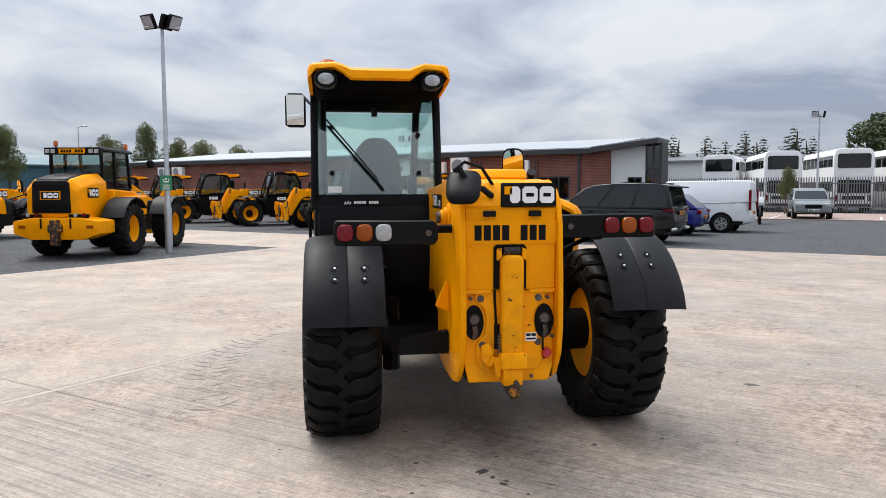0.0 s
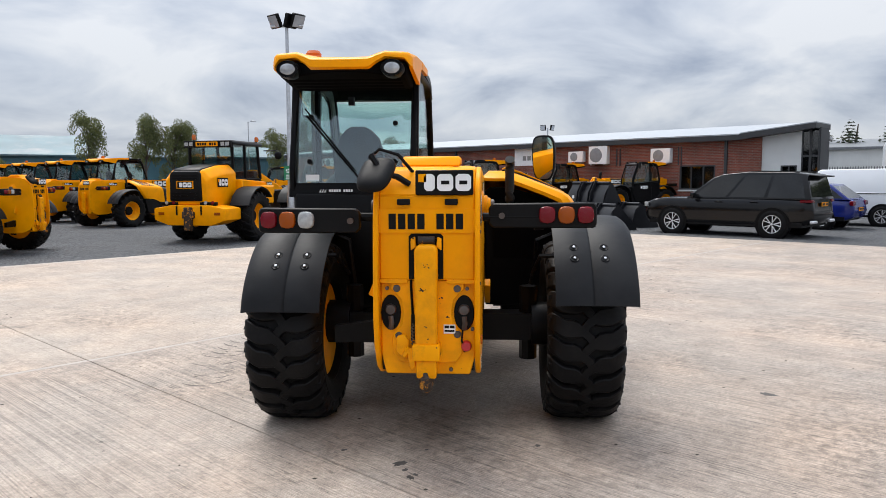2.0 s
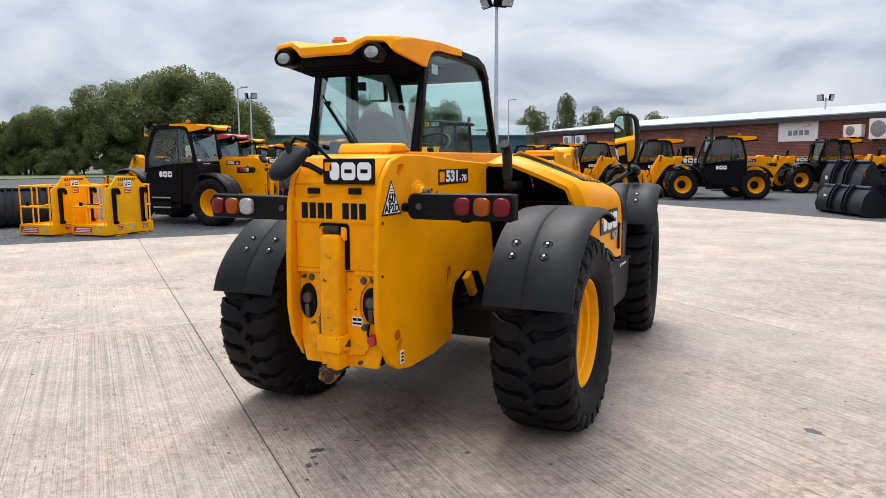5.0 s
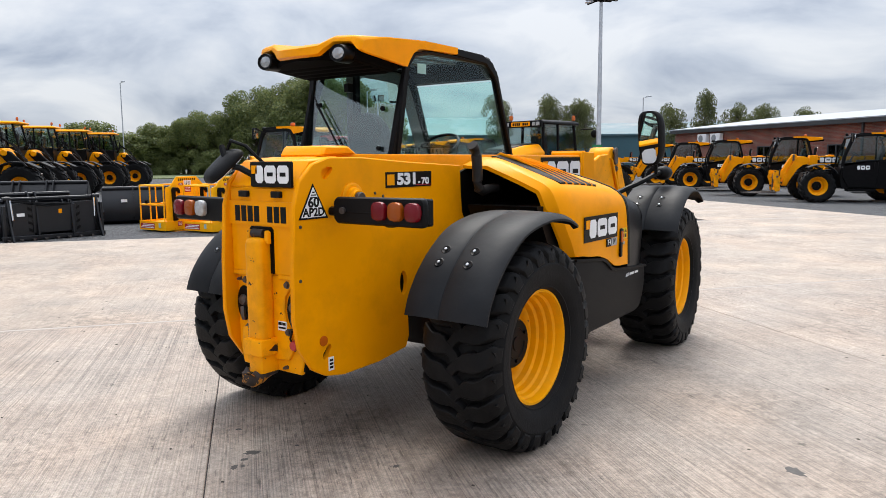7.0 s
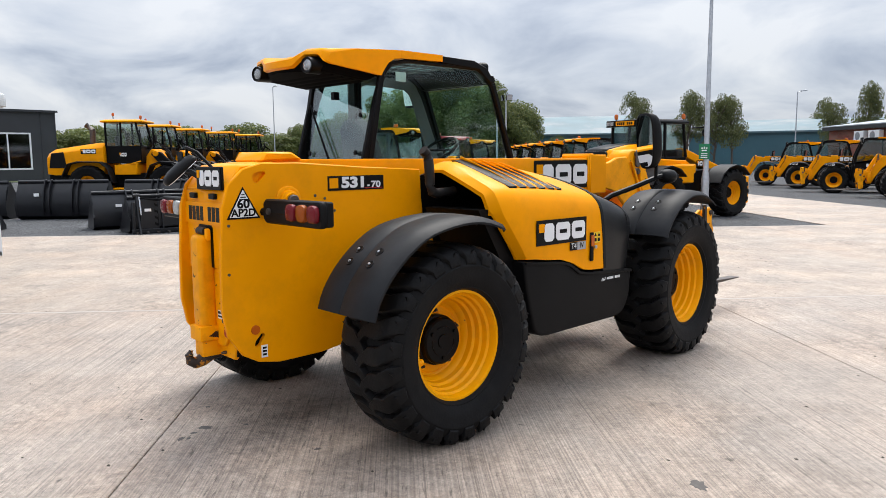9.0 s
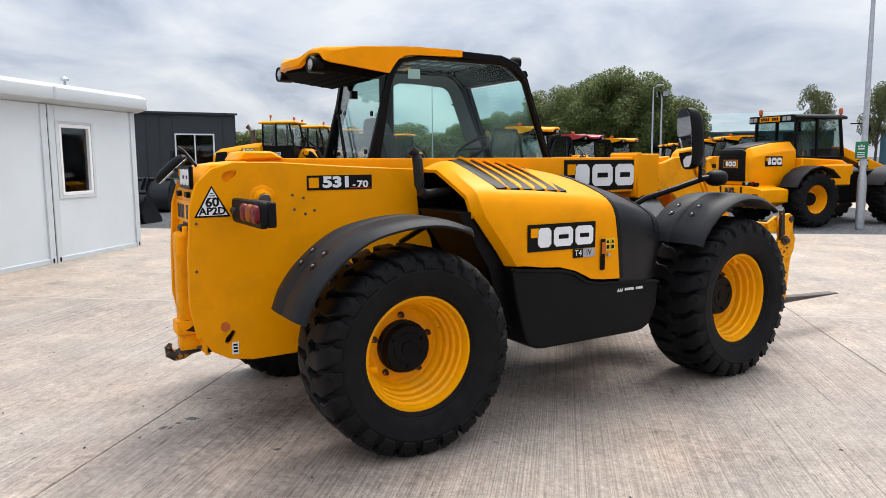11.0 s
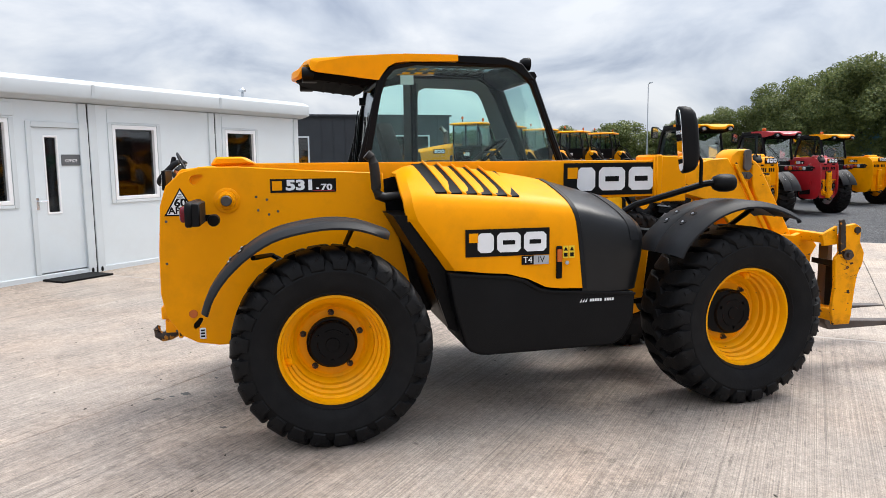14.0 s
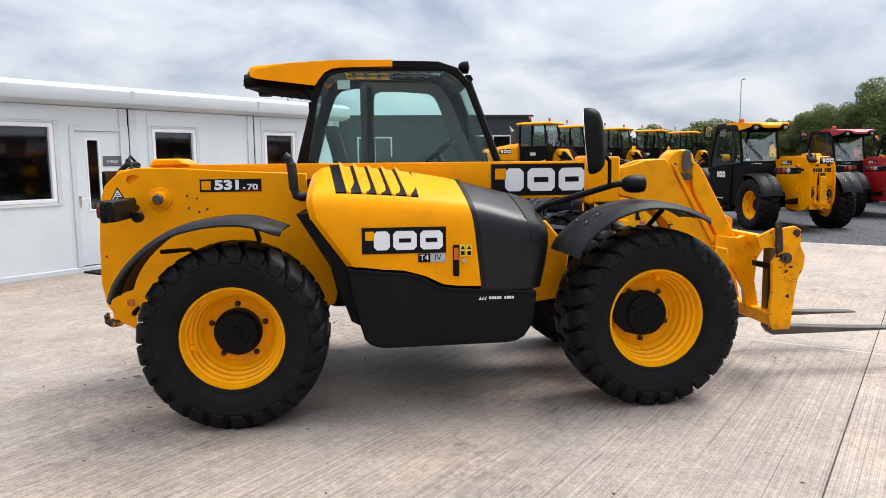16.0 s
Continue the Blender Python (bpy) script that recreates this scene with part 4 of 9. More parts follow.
    part("carriage_pivot", bm, worn, boom, bevel=0.01)
    for y, z, r in ((3.375, 1.70, 0.022), (3.385, 1.53, 0.020), (3.72, 0.68, 0.045)):
        bm = BM()
        lathe(bm, [(0.001, -0.15), (r, -0.15), (r, 0.15), (0.001, 0.15)], "x", (0, y, z), 14)
        part("head_pin", bm, DARK_STEEL, boom)
    for s in (-1, 1):
        bm = BM()
        prism(bm, [(3.375 + 0.036 * math.cos(q * 0.5236), 1.655 + (0.05 if 0 < q < 6 else -0.05) + 0.036 * math.sin(q * 0.5236)) for q in range(12)], min(s * 0.126, s * 0.146), max(s * 0.126, s * 0.146))
        part("pin_retainer", bm, DARK_STEEL, boom, "grey steel pin retainer", bevel=0.004)
        bm = BM()
        prism(bm, [(3.31, 1.56), (3.40, 1.56), (3.43, 1.53), (3.40, 1.50), (3.34, 1.51)], min(s * 0.126, s * 0.143), max(s * 0.126, s * 0.143))
        part("pin_retainer", bm, DARK_STEEL, boom, bevel=0.004)
        # Edge flange along the head's front
        bm = BM()
        prism(bm, [(3.25, 1.63), (3.285, 1.62), (3.53, 1.19), (3.73, 0.83), (3.70, 0.81), (3.50, 1.17)], min(s * 0.124, s * 0.150), max(s * 0.124, s * 0.150))
        part("head_flange", bm, worn, boom, bevel=0.005)
    # Carriage and forks
    for a, b in ((0.52, 0.555), (-0.555, -0.52)):
        bm = BM()
        prism(bm, [(3.91, 1.02), (3.93, 1.14), (4.05, 1.16), (4.10, 1.13), (4.10, 1.01), (4.14, 0.93), (4.13, 0.84), (4.09, 0.76), (4.07, 0.63), (4.05, 0.42), (4.04, 0.37), (3.89, 0.37), (3.87, 0.49), (3.89, 0.68), (3.88, 0.89), (3.92, 0.94)], a, b)
        prism(bm, [(3.77, 1.08), (3.905, 1.145), (3.905, 1.00), (3.79, 0.99)], a - 0.02, b - 0.02)
        part("carriage_plate", bm, YELLOW_CHIPPED, e, "scuffed yellow fork carriage plate", bevel=0.005)
    bm = BM()
    bx(bm, -0.519, 0.519, 3.86, 3.94, 1.00, 1.075)
    part("cross_bar", bm, worn, e, bevel=0.012, segments=2)
    bm = BM()
    bx(bm, -0.519, 0.519, 3.90, 4.0, 0.39, 0.49)
    part("cross_bar", bm, worn, e, bevel=0.01)
    for a, b in ((0.13, 0.18), (-0.18, -0.13)):
        bm = BM()
        prism(bm, [(3.62, 1.06), (3.80, 1.04), (3.855, 1.06), (3.96, 1.02), (4.02, 0.95), (3.97, 0.87), (3.95, 0.69), (3.99, 0.49), (3.94, 0.43), (3.88, 0.46), (3.86, 0.62), (3.76, 0.80), (3.60, 0.92)], a, b)
        part("hitch_plate", bm, worn, e, bevel=0.006)
    for x in (0.40, -0.40):
        bm = BM()
        prism(bm, [(3.82, 0.885), (3.97, 0.86), (3.99, 0.83), (3.985, 0.50), (3.955, 0.50), (3.955, 0.81), (3.82, 0.845)], x - 0.03, x + 0.03)
        part("fork_hanger", bm, BLACK, e)
    for s in (-1, 1):
        bm = BM()
        prism(bm, [(3.89, 1.19), (3.915, 1.20), (3.93, 1.17), (3.945, 0.98), (3.90, 0.95)], min(s * 0.557, s * 0.585), max(s * 0.557, s * 0.585))
        part("fork_latch", bm, HOOK_STEEL, e)
        bm = BM()
        lathe(bm, [(0.001, s * 0.600), (0.022, s * 0.600), (0.024, s * 0.575), (0.042, s * 0.572), (0.042, s * 0.55)], "x", (0, 3.985, 0.92), 14)
        part("carriage_pin", bm, DARK_STEEL, e)
        bm = BM()
        lathe(bm, [(0.001, s * 0.570), (0.026, s * 0.570), (0.026, s * 0.55)], "x", (0, 4.06, 1.11), 12)
        part("carriage_pin", bm, HOOK_STEEL, e)
    fork = None
    for x in (0.40, -0.40):
        if fork is None:
            bm = BM()
            prism(bm, [(3.945, 0.98), (3.985, 0.98), (3.99, 0.36), (4.60, 0.325), (5.12, 0.306), (5.12, 0.296), (3.99, 0.285), (3.945, 0.34)], -0.055, 0.055)
            fork = part("fork", bm, DARK_STEEL, e, "worn steel pallet fork", bevel=0.004)
        else:
            fork = again(fork)
        fork.matrix_basis = pose(x * 0.8, 0.02, 0)
    # Engine pod on the right: section from the inner top over the shoulder to the lower seam
    def lerp(z, table):
        for (z0, v0), (z1, v1) in zip(table, table[1:]):
            if z >= z1:
                return v0 + (v1 - v0) * min(1.0, (z0 - z) / (z0 - z1))
        return table[-1][1]
    rear_edge = [(1.67, 0.515), (1.60, 0.485), (1.50, 0.468), (1.40, 0.470), (1.32, 0.490), (1.165, 0.600), (1.01, 0.715), (0.83, 0.80)]
    seam_edge = [(1.67, 1.475), (1.53, 1.500), (1.30, 1.563), (0.83, 1.614)]
    front_edge = [(1.45, 2.03), (1.40, 2.05), (1.25, 2.095), (1.15, 2.105), (1.0, 2.085), (0.80, 2.035)]
    low_edge = [(0.70, 0.992), (1.14, 0.962), (1.22, 0.937), (1.33, 0.872), (1.42, 0.855), (1.70, 0.845)]

    def bottom(y):
        for (y0, z0), (y1, z1) in zip(low_edge, low_edge[1:]):
            if y <= y1:
                return z0 + (z1 - z0) * max(0.0, (y - y0) / (y1 - y0))
        return 0.845

    def sec(y, inset=0.0, k=0.0):
        """Section near y: falls towards the front by k (0 to 1); inset draws the outer points in."""
        d = k * 0.115
        zb = bottom(max(y, 0.70))
        pts = ((0.268, 1.600 - d), (0.325, 1.654 - d), (0.46, 1.654 - d), (0.60, 1.604 - d * 0.80), (0.75, 1.546 - d * 0.68), (0.87, 1.499 - d * 0.66), (0.925, 1.468 - d * 0.66), (0.957, 1.430 - d * 0.62), (0.976, 1.380 - d * 0.5), (0.987, 1.31 - d * 0.3), (0.993, 1.20), (0.997, 1.09), (0.994, max(zb + 0.06, 1.0)), (0.992, zb))
        return [(x - inset * max(0.0, min(1.0, (x - 0.85) / 0.11)), z - inset * 0.8 * (1 <= q <= 8)) for q, (x, z) in enumerate(pts)]
    rows = []
    for y, inset, k in ((0.0, 0.075, 0.0), (0.045, 0.022, 0.0), (0.11, 0.0, 0.02)):
        r = sec(0.5, inset, k)
        rows.append([(x, lerp(z, rear_edge) + y, z) for x, z in r])
    for y, k in ((0.76, 0.08), (0.92, 0.20), (1.08, 0.36), (1.22, 0.54), (1.33, 0.70), (1.42, 0.84)):
        f = (y - 0.62) / (1.50 - 0.62)
        base = [lerp(z, rear_edge) + 0.11 for x, z in sec(0.5)]
        end = [lerp(z, seam_edge) for x, z in sec(1.5, 0, 1.0)]
        rows.append([(x, a + (b - a) * f, z) for (x, z), a, b in zip(sec(y, 0, k), base, end)])
    rows.append([(x, lerp(z, seam_edge), z) for x, z in sec(1.60, 0, 1.0)])
    for r in rows[3:]:
        r[-1] = (r[-1][0], r[-1][1], bottom(r[-1][1]))
    bm = BM()
    inn = [[(x - 0.02 if x > 0.4 else x, y, z - (0.02 if q < 9 else 0.0)) for q, (x, y, z) in enumerate(r)] for r in rows]
    loft(bm, [a + b[::-1] for a, b in zip(rows, inn)])
    hood = part("engine_cover", bm, paint, e, "pressed yellow engine cover", smooth=24)
    # Louvres: solid black wedges draw the slots' shade under scoops that open rearwards
    for k in range(6):
        f6 = 0.7 if k == 5 else 1.0
        line = []
        for f, h in ((0.0, 0.35), (0.06, 0.9), (0.30, 1.0), (0.62, 0.75), (0.88, 0.32), (1.0, 0.02)):
            x = 0.425 + 0.482 * f
            y = 0.606 + 0.0985 * k + 0.068 * f + (0.04 if k == 5 else 0.0) * (1 - f)
            d = 0.115 * max(0.0, min(1.0, (y - 0.60) * 0.92))
            z = (1.654 - d if x < 0.46 else 1.654 - d - (x - 0.46) * (0.155 - d * 0.34) / 0.41) + 0.001
            line.append((x, y, z, h))
        bm = BM()
        loft(bm, [[(x, y - 0.008 * f6, z - 0.02), (x, y - 0.008 * f6, z + 0.003), (x, y + 0.034 * f6, z + 0.004), (x, y + 0.060 * f6, z + 0.005 + 0.022 * h * c * (k < 5)), (x, y + 0.066 * f6, z - 0.02)] for (x, y, z, h), c in zip(line, (0.2, 0.3, 0.6, 0.95, 0.95, 0.9))])
        part("louvre_opening", bm, BLACK, hood)
        if k < 5:
            bm = BM()
            loft(bm, [[(x, y + 0.063, z - 0.006), (x, y + 0.064 - 0.010 * h, z + 0.004 + 0.025 * h), (x, y + 0.067 - 0.010 * h, z + 0.006 + 0.026 * h), (x, y + 0.078, z + 0.003 + 0.014 * h), (x, y + 0.094, z - 0.004), (x, y + 0.075, z - 0.02)] for x, y, z, h in line])
            part("louvre_fin", bm, paint, hood)
    # Black cowl that carries the cover's section on to the front and rounds off
    first = rows[-1]
    nose = []
    for u, drop, pull in ((0.004, 0.0, 0.002), (0.25, 0.030, 0.004), (0.50, 0.068, 0.012), (0.72, 0.102, 0.030), (0.86, 0.125, 0.055), (0.94, 0.142, 0.085), (0.985, 0.160, 0.125), (1.0, 0.180, 0.17)):
        ring = []
        for q, (x, y, z) in enumerate(first):
            zz = z - drop * max(0.0, min(1.0, (z - 1.0) / 0.4))
            ring.append((x - pull * (x > 0.4) * min(1.0, (x - 0.3) / 0.5), y + (lerp(zz, front_edge) - y) * u, 0.815 if q == len(first) - 1 else zz))
        nose.append(ring)
    bm = BM()
    loft(bm, [a + [(0.30, a[-1][1], 0.815)] for a in nose])
    npart = part("cowl", bm, COWL, e, "black plastic front cowl", smooth=40)
    # Pale rubber lip along the joint of cover and cowl
    bm = BM()
    loft(bm, [[(x + o, y + dy, z + (o if q < 6 else 0)) for q, (x, y, z) in enumerate(first)] for dy, o in ((0.003, 0.001), (0.003, 0.0045), (0.030, 0.0045), (0.034, 0.0))], closed=False)
    part("cowl_lip", bm, GUARD, npart, "grey rubber lip")
    # Greyer raised strip that draws the glossy reflection near the cowl's front edge
    bm = BM()
    loft(bm, [[(x + o * (x > 0.4), y, z + (o if q < 7 else 0)) for q, (x, y, z) in enumerate(nose[k][:11])] for k, o in ((3, 0.001), (3, 0.004), (4, 0.004), (4, 0.001))], closed=False, caps=False)
    part("cowl_rim", bm, GUARD, npart, "raised grey strip in place of the cowl edge's reflection")
    bm = BM()
    skirt = [(0.722, 0.985), (1.14, 0.949), (1.22, 0.924), (1.33, 0.859), (1.42, 0.842), (1.61, 0.832), (1.99, 0.805), (1.98, 0.63), (1.95, 0.555), (1.905, 0.49), (1.85, 0.462), (1.79, 0.452), (0.98, 0.440), (0.92, 0.447), (0.865, 0.468), (0.832, 0.505), (0.805, 0.60), (0.755, 0.78)]
    prism(bm, skirt, 0.42, 0.985)
    part("side_skirt", bm, BLACK_PLASTIC, e, "black side skirt", bevel=0.022, segments=3)
    bm = BM()
    prism(bm, [(0.73, 0.982), (1.14, 0.946), (1.22, 0.921), (1.33, 0.857), (1.42, 0.840), (1.61, 0.829), (1.985, 0.803), (1.985, 0.785), (1.61, 0.810), (1.41, 0.821), (1.315, 0.838), (1.21, 0.901), (1.135, 0.926), (0.735, 0.962)], 0.980, 1.0)
    part("skirt_rib", bm, BLACK_PLASTIC, e, bevel=0.006, segments=2)
    # Solid black blocks put in for the shaded engine bay behind the cover
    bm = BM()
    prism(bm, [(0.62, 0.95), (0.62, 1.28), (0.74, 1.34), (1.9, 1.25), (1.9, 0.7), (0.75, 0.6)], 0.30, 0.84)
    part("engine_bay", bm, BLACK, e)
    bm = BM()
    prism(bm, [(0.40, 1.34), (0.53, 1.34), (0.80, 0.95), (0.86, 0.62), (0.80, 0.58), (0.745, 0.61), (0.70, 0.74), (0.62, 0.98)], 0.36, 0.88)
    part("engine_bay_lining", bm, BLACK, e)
    if fine:
        emblem(hood, facing(0.999, 1.105, 1.165, 1, 0), 0.55, 0.172)
        bm = BM()
        bx(bm, 1.0, 1.004, 1.195, 1.275, 1.018, 1.075)
        t4 = part("emission_badge", bm, DECAL_BLACK, hood, "black and silver badge")
        letters("badge_writing", "T4", 0.055, WHITE, t4, facing(1.0045, 1.235, 1.047, 1, 0), 0.0006)
        bm = BM()
        bx(bm, 1.0, 1.004, 1.275, 1.375, 1.018, 1.075)
        t5 = part("emission_badge", bm, STEEL, hood, "silver badge")
        letters("badge_writing", "IV", 0.055, DECAL_BLACK, t5, facing(1.0045, 1.325, 1.047, 1, 0), 0.0006)
        bm = BM()
        bx(bm, 0.998, 1.012, 1.425, 1.465, 0.92, 1.13)
        hd = part("cover_latch", bm, BLACK, hood, bevel=0.006)
        bm = BM()
        bx(bm, 1.010, 1.018, 1.43, 1.46, 1.03, 1.11)
        part("latch_reflector", bm, ORANGE, hd, "orange reflector")
        bm = BM()
        for k in range(2):
            bx(bm, 1.0, 1.0035, 1.472 + k * 0.042, 1.508 + k * 0.042, 1.05, 1.13)
        wl_ = part("warning_label", bm, material("yellow_label", (0.8, 0.55, 0.02), 0.5), hood, "yellow warning pictograms")
        for k in range(2):
            y = 1.490 + k * 0.042
            bm = BM()
            prism(bm, [(y - 0.014, 1.098), (y + 0.014, 1.098), (y, 1.124)], 1.0035, 1.005)
            part("label_mark", bm, DECAL_BLACK, wl_)
            bm = BM()
            bx(bm, 1.0035, 1.005, y - 0.012, y + 0.012, 1.06, 1.085)
            part("label_mark", bm, DECAL_BLACK, wl_)
        bm = BM()
        lathe(bm, [(0.001, 1.008), (0.013, 1.006), (0.013, 0.996)], "x", (0, 1.50, 1.02), 12)
        part("cover_lock", bm, STEEL, hood)
        # Dealer's mark as plain shapes
        for mm, ww in ((facing(0.9865, 1.72, 0.765, 1, 0), 0.25), (facing(-0.78, 0.285, 1.508, 0, -1), 0.26)):
            for k in range(3):
                bm = BM()
                prism(bm, [(-ww * 0.5 + k * 0.018, -0.013), (-ww * 0.5 + k * 0.018 + 0.012, -0.013), (-ww * 0.5 + k * 0.018 + 0.018, 0.013)], 0, 0.002, "z")
                o = part("dealer_mark", bm, WHITE, e, "small white mark")
                o.matrix_basis = mm
            bars(e, mm @ pose(ww * 0.12, 0, 0), ww * 0.68, 0.018, 10, WHITE, "dealer_mark")
    # Exhaust
    bm = BM()
    tube(bm, [(0.49, 0.56, 1.45), (0.484, 0.47, 1.445), (0.48, 0.405, 1.435), (0.478, 0.365, 1.450), (0.477, 0.348, 1.50), (0.477, 0.343, 1.60), (0.477, 0.335, 1.665), (0.477, 0.315, 1.705), (0.477, 0.288, 1.728)], [0.030, 0.030, 0.034, 0.036, 0.034, 0.034, 0.034, 0.034, 0.034], 14)
    part("exhaust_pipe", bm, EXHAUST, e, "sooty dark exhaust stack")
    # Cab shell: lower body, frames, glass
    bm = BM()
    prism(bm, [(0.34, 0.72), (0.26, 1.10), (0.29, 1.47), (0.31, 1.50), (1.20, 1.50), (1.30, 1.20), (1.72, 1.15), (2.00, 1.28), (2.02, 0.80), (1.95, 0.50), (0.55, 0.50)], -1.10, -0.20)
    body = part("cab_base", bm, cab_low, e, "black cab base", bevel=0.02)
    o_r = [(0.31, 1.48), (0.30, 1.67), (0.43, 2.15), (0.50, 2.33), (0.56, 2.39), (0.74, 2.425), (1.50, 2.42), (1.60, 2.38), (1.70, 2.28), (1.93, 1.68), (2.00, 1.28), (1.20, 1.42)]
    i_r = [(0.40, 1.54), (0.40, 1.67), (0.52, 2.12), (0.58, 2.27), (0.63, 2.32), (0.76, 2.345), (1.46, 2.34), (1.53, 2.31), (1.62, 2.22), (1.83, 1.68), (1.88, 1.40), (1.20, 1.50)]
    i_thin = [(0.355, 1.52), (0.350, 1.67), (0.475, 2.14), (0.535, 2.30), (0.59, 2.362), (0.75, 2.396), (1.49, 2.392), (1.575, 2.352), (1.668, 2.26), (1.895, 1.68), (1.955, 1.33), (1.20, 1.46)]
    for s, x0, x1 in ((1, -0.245, -0.200), (-1, -1.135, -1.09)):
        bm = BM()
        door_frame(bm, o_r, i_thin if s > 0 else i_r, x0, x1)
        fr = part("window_frame" if s > 0 else "door_frame", bm, BLACK, e, bevel=0.01)
        bm = BM()
        prism(bm, i_thin if s > 0 else i_r, x0 + 0.012, x0 + 0.018)
        pane = part("pane", bm, glass, fr, "green-tinted side glass")
        pane.visible_shadow = False
    # Door post and the grey trim round the door glass
    bm = BM()
    bx(bm, -1.092, -1.03, 0.86, 0.915, 0.6, 2.36)
    part("cab_post", bm, BLACK, e, bevel=0.012)
    if fine:
        bm = BM()
        door_frame(bm, [(0.80, 1.52), (0.80, 2.12), (0.80, 2.36), (0.84, 2.392), (1.46, 2.39), (1.55, 2.345), (1.63, 2.22), (1.86, 1.68), (1.90, 1.42), (1.20, 1.48)],
                   [(0.925, 1.62), (0.925, 2.22), (0.935, 2.285), (0.985, 2.312), (1.20, 2.308), (1.42, 2.292), (1.475, 2.262), (1.51, 2.20), (1.71, 1.68), (1.20, 1.56)], -1.088, -1.070)
        part("door_trim", bm, TRIM, e, "grey trim round the cab door", bevel=0.004)
    # Left door lower panel
    bm = BM()
    prism(bm, [(0.82, 0.55), (0.80, 1.50), (1.90, 1.42), (1.96, 0.95), (1.75, 0.55)], -1.135, -1.10)
    dr = part("cab_door", bm, cab_low, e, bevel=0.015)
    bm = BM()
    tube(bm, [(-1.15, 0.92, 1.2), (-1.17, 0.94, 1.22), (-1.17, 0.94, 1.42), (-1.15, 0.92, 1.44)], 0.014, 6)
    part("door_handle", bm, BLACK_PLASTIC, dr)
    emblem(dr, facing(-1.136, 1.30, 1.25, -1, 0), 0.50, 0.20, False, False)
    bm = BM()
    bx(bm, -1.12, -0.75, 0.85, 1.75, 0.40, 0.50)
    bx(bm, -1.16, -0.80, 1.0, 1.55, 0.34, 0.37)
    part("step", bm, BLACK, e, bevel=0.01)
    # Rear window frame and glass
    rw_o = [(-1.140, 1.46), (-1.140, 2.33), (-0.19, 2.33), (-0.19, 1.46)]
    rw_i = [(-1.088, 1.565), (-1.088, 2.27), (-0.228, 2.27), (-0.228, 1.565)]
    bm = BM()
    lean = lambda z: 0.30 + (z - 1.46) * 0.19
    v = [[bm.verts.new((x, lean(z) + d, z)) for x, z in o] for d in (0.0, 0.05) for o in (rw_o, rw_i)]
    for i in range(4):
        j = (i + 1) % 4
        for a, b in ((v[0], v[1]), (v[2], v[3]), (v[0], v[2]), (v[1], v[3])):
            bm.faces.new((a[i], a[j], b[j], b[i]))
    rf = part("rear_window_frame", bm, BLACK, e, bevel=0.006)
    bm = BM()
    loft(bm, [[(x, lean(z) + d, z) for x, z in rw_i] for d in (0.015, 0.021)])
    pane = part("pane", bm, REAR_GLASS if fine else glass, rf, "green-tinted rear glass")
    pane.visible_shadow = False
    bm = BM()
    wind = [[(-1.075, 1.925, 1.35), (-1.075, 1.685, 2.28), (-0.26, 1.685, 2.28), (-0.26, 1.925, 1.35)]]
    wind.append([(x, y + 0.006, z) for x, y, z in wind[0]])
    loft(bm, wind)
    pane = part("windscreen", bm, glass, e, "green-tinted windscreen")
    pane.visible_shadow = False
    for x in (-1.10, -0.235):
        bm = BM()
        tube(bm, [(x, 1.97, 1.3), (x, 1.93, 1.66), (x, 1.69, 2.30)], 0.032, 6)
        part("front_post", bm, BLACK, e)
    bm = BM()
    tube(bm, [(-1.1, 1.69, 2.33), (-0.23, 1.69, 2.33)], 0.04, 6)
    part("front_rail", bm, BLACK, e)
    if fine:
        bm = BM()
        tube(bm, [(-1.03, 0.395, 2.11), (-0.98, 0.375, 2.05), (-0.66, 0.30, 1.67)], 0.006, 6)
        wp = part("rear_wiper", bm, BLACK, e)
        bm = BM()
        tube(bm, [(-1.02, 0.400, 2.06), (-0.62, 0.308, 1.60)], 0.008, 6)
        part("wiper_blade", bm, BLACK, wp)
        for x, z in ((-0.99, 1.72), (-0.36, 1.72), (-0.99, 2.05), (-0.36, 2.0)):
            bm = BM()
            lathe(bm, [(0.001, -0.01), (0.018, -0.01), (0.02, 0.0)], "y", (x, lean(z), z), 12)
            part("glass_fitting", bm, BLACK, rf)
        bm = BM()
        bx(bm, -0.70, -0.66, 0.37, 0.42, 2.13, 2.19)
        part("window_catch", bm, BLACK, rf)
        bm = BM()
        bx(bm, -1.02, -0.92, lean(1.6) + 0.012, lean(1.6) + 0.016, 1.575, 1.625)
        part("sticker", bm, WHITE, rf, "small white window sticker")
        bm = BM()
        bx(bm, -0.232, -0.229, 0.64, 0.74, 2.255, 2.325)
        part("sticker", bm, PALE_STICKER, e, "pale sticker on the side glass")
        # Fittings seen on the column and the plates
        bm = BM()
        prism(bm, [(-0.085, 1.20), (-0.085, 1.265), (-0.062, 1.275), (-0.055, 1.22)], -1.06, -1.03, "y")
        part("column_tab", bm, YELLOW_WORN, e, bevel=0.004)
        bm = BM()
        prism(bm, [(0.055, 1.22), (0.06, 1.275), (0.082, 1.265), (0.082, 1.20)], -1.06, -1.03, "y")
        part("column_tab", bm, YELLOW_WORN, e, bevel=0.004)
        bm = BM()
        tube(bm, [(-0.045, -1.045, 1.255), (0.045, -1.045, 1.255)], 0.024, 10)
        part("column_pin", bm, HOOK_STEEL, e)
        bm = BM()
        prism(bm, [(-0.095, 0.56), (-0.105, 0.63), (-0.09, 0.66), (-0.07, 0.65), (-0.06, 0.56), (-0.08, 0.54)], -1.075, -1.045, "y")
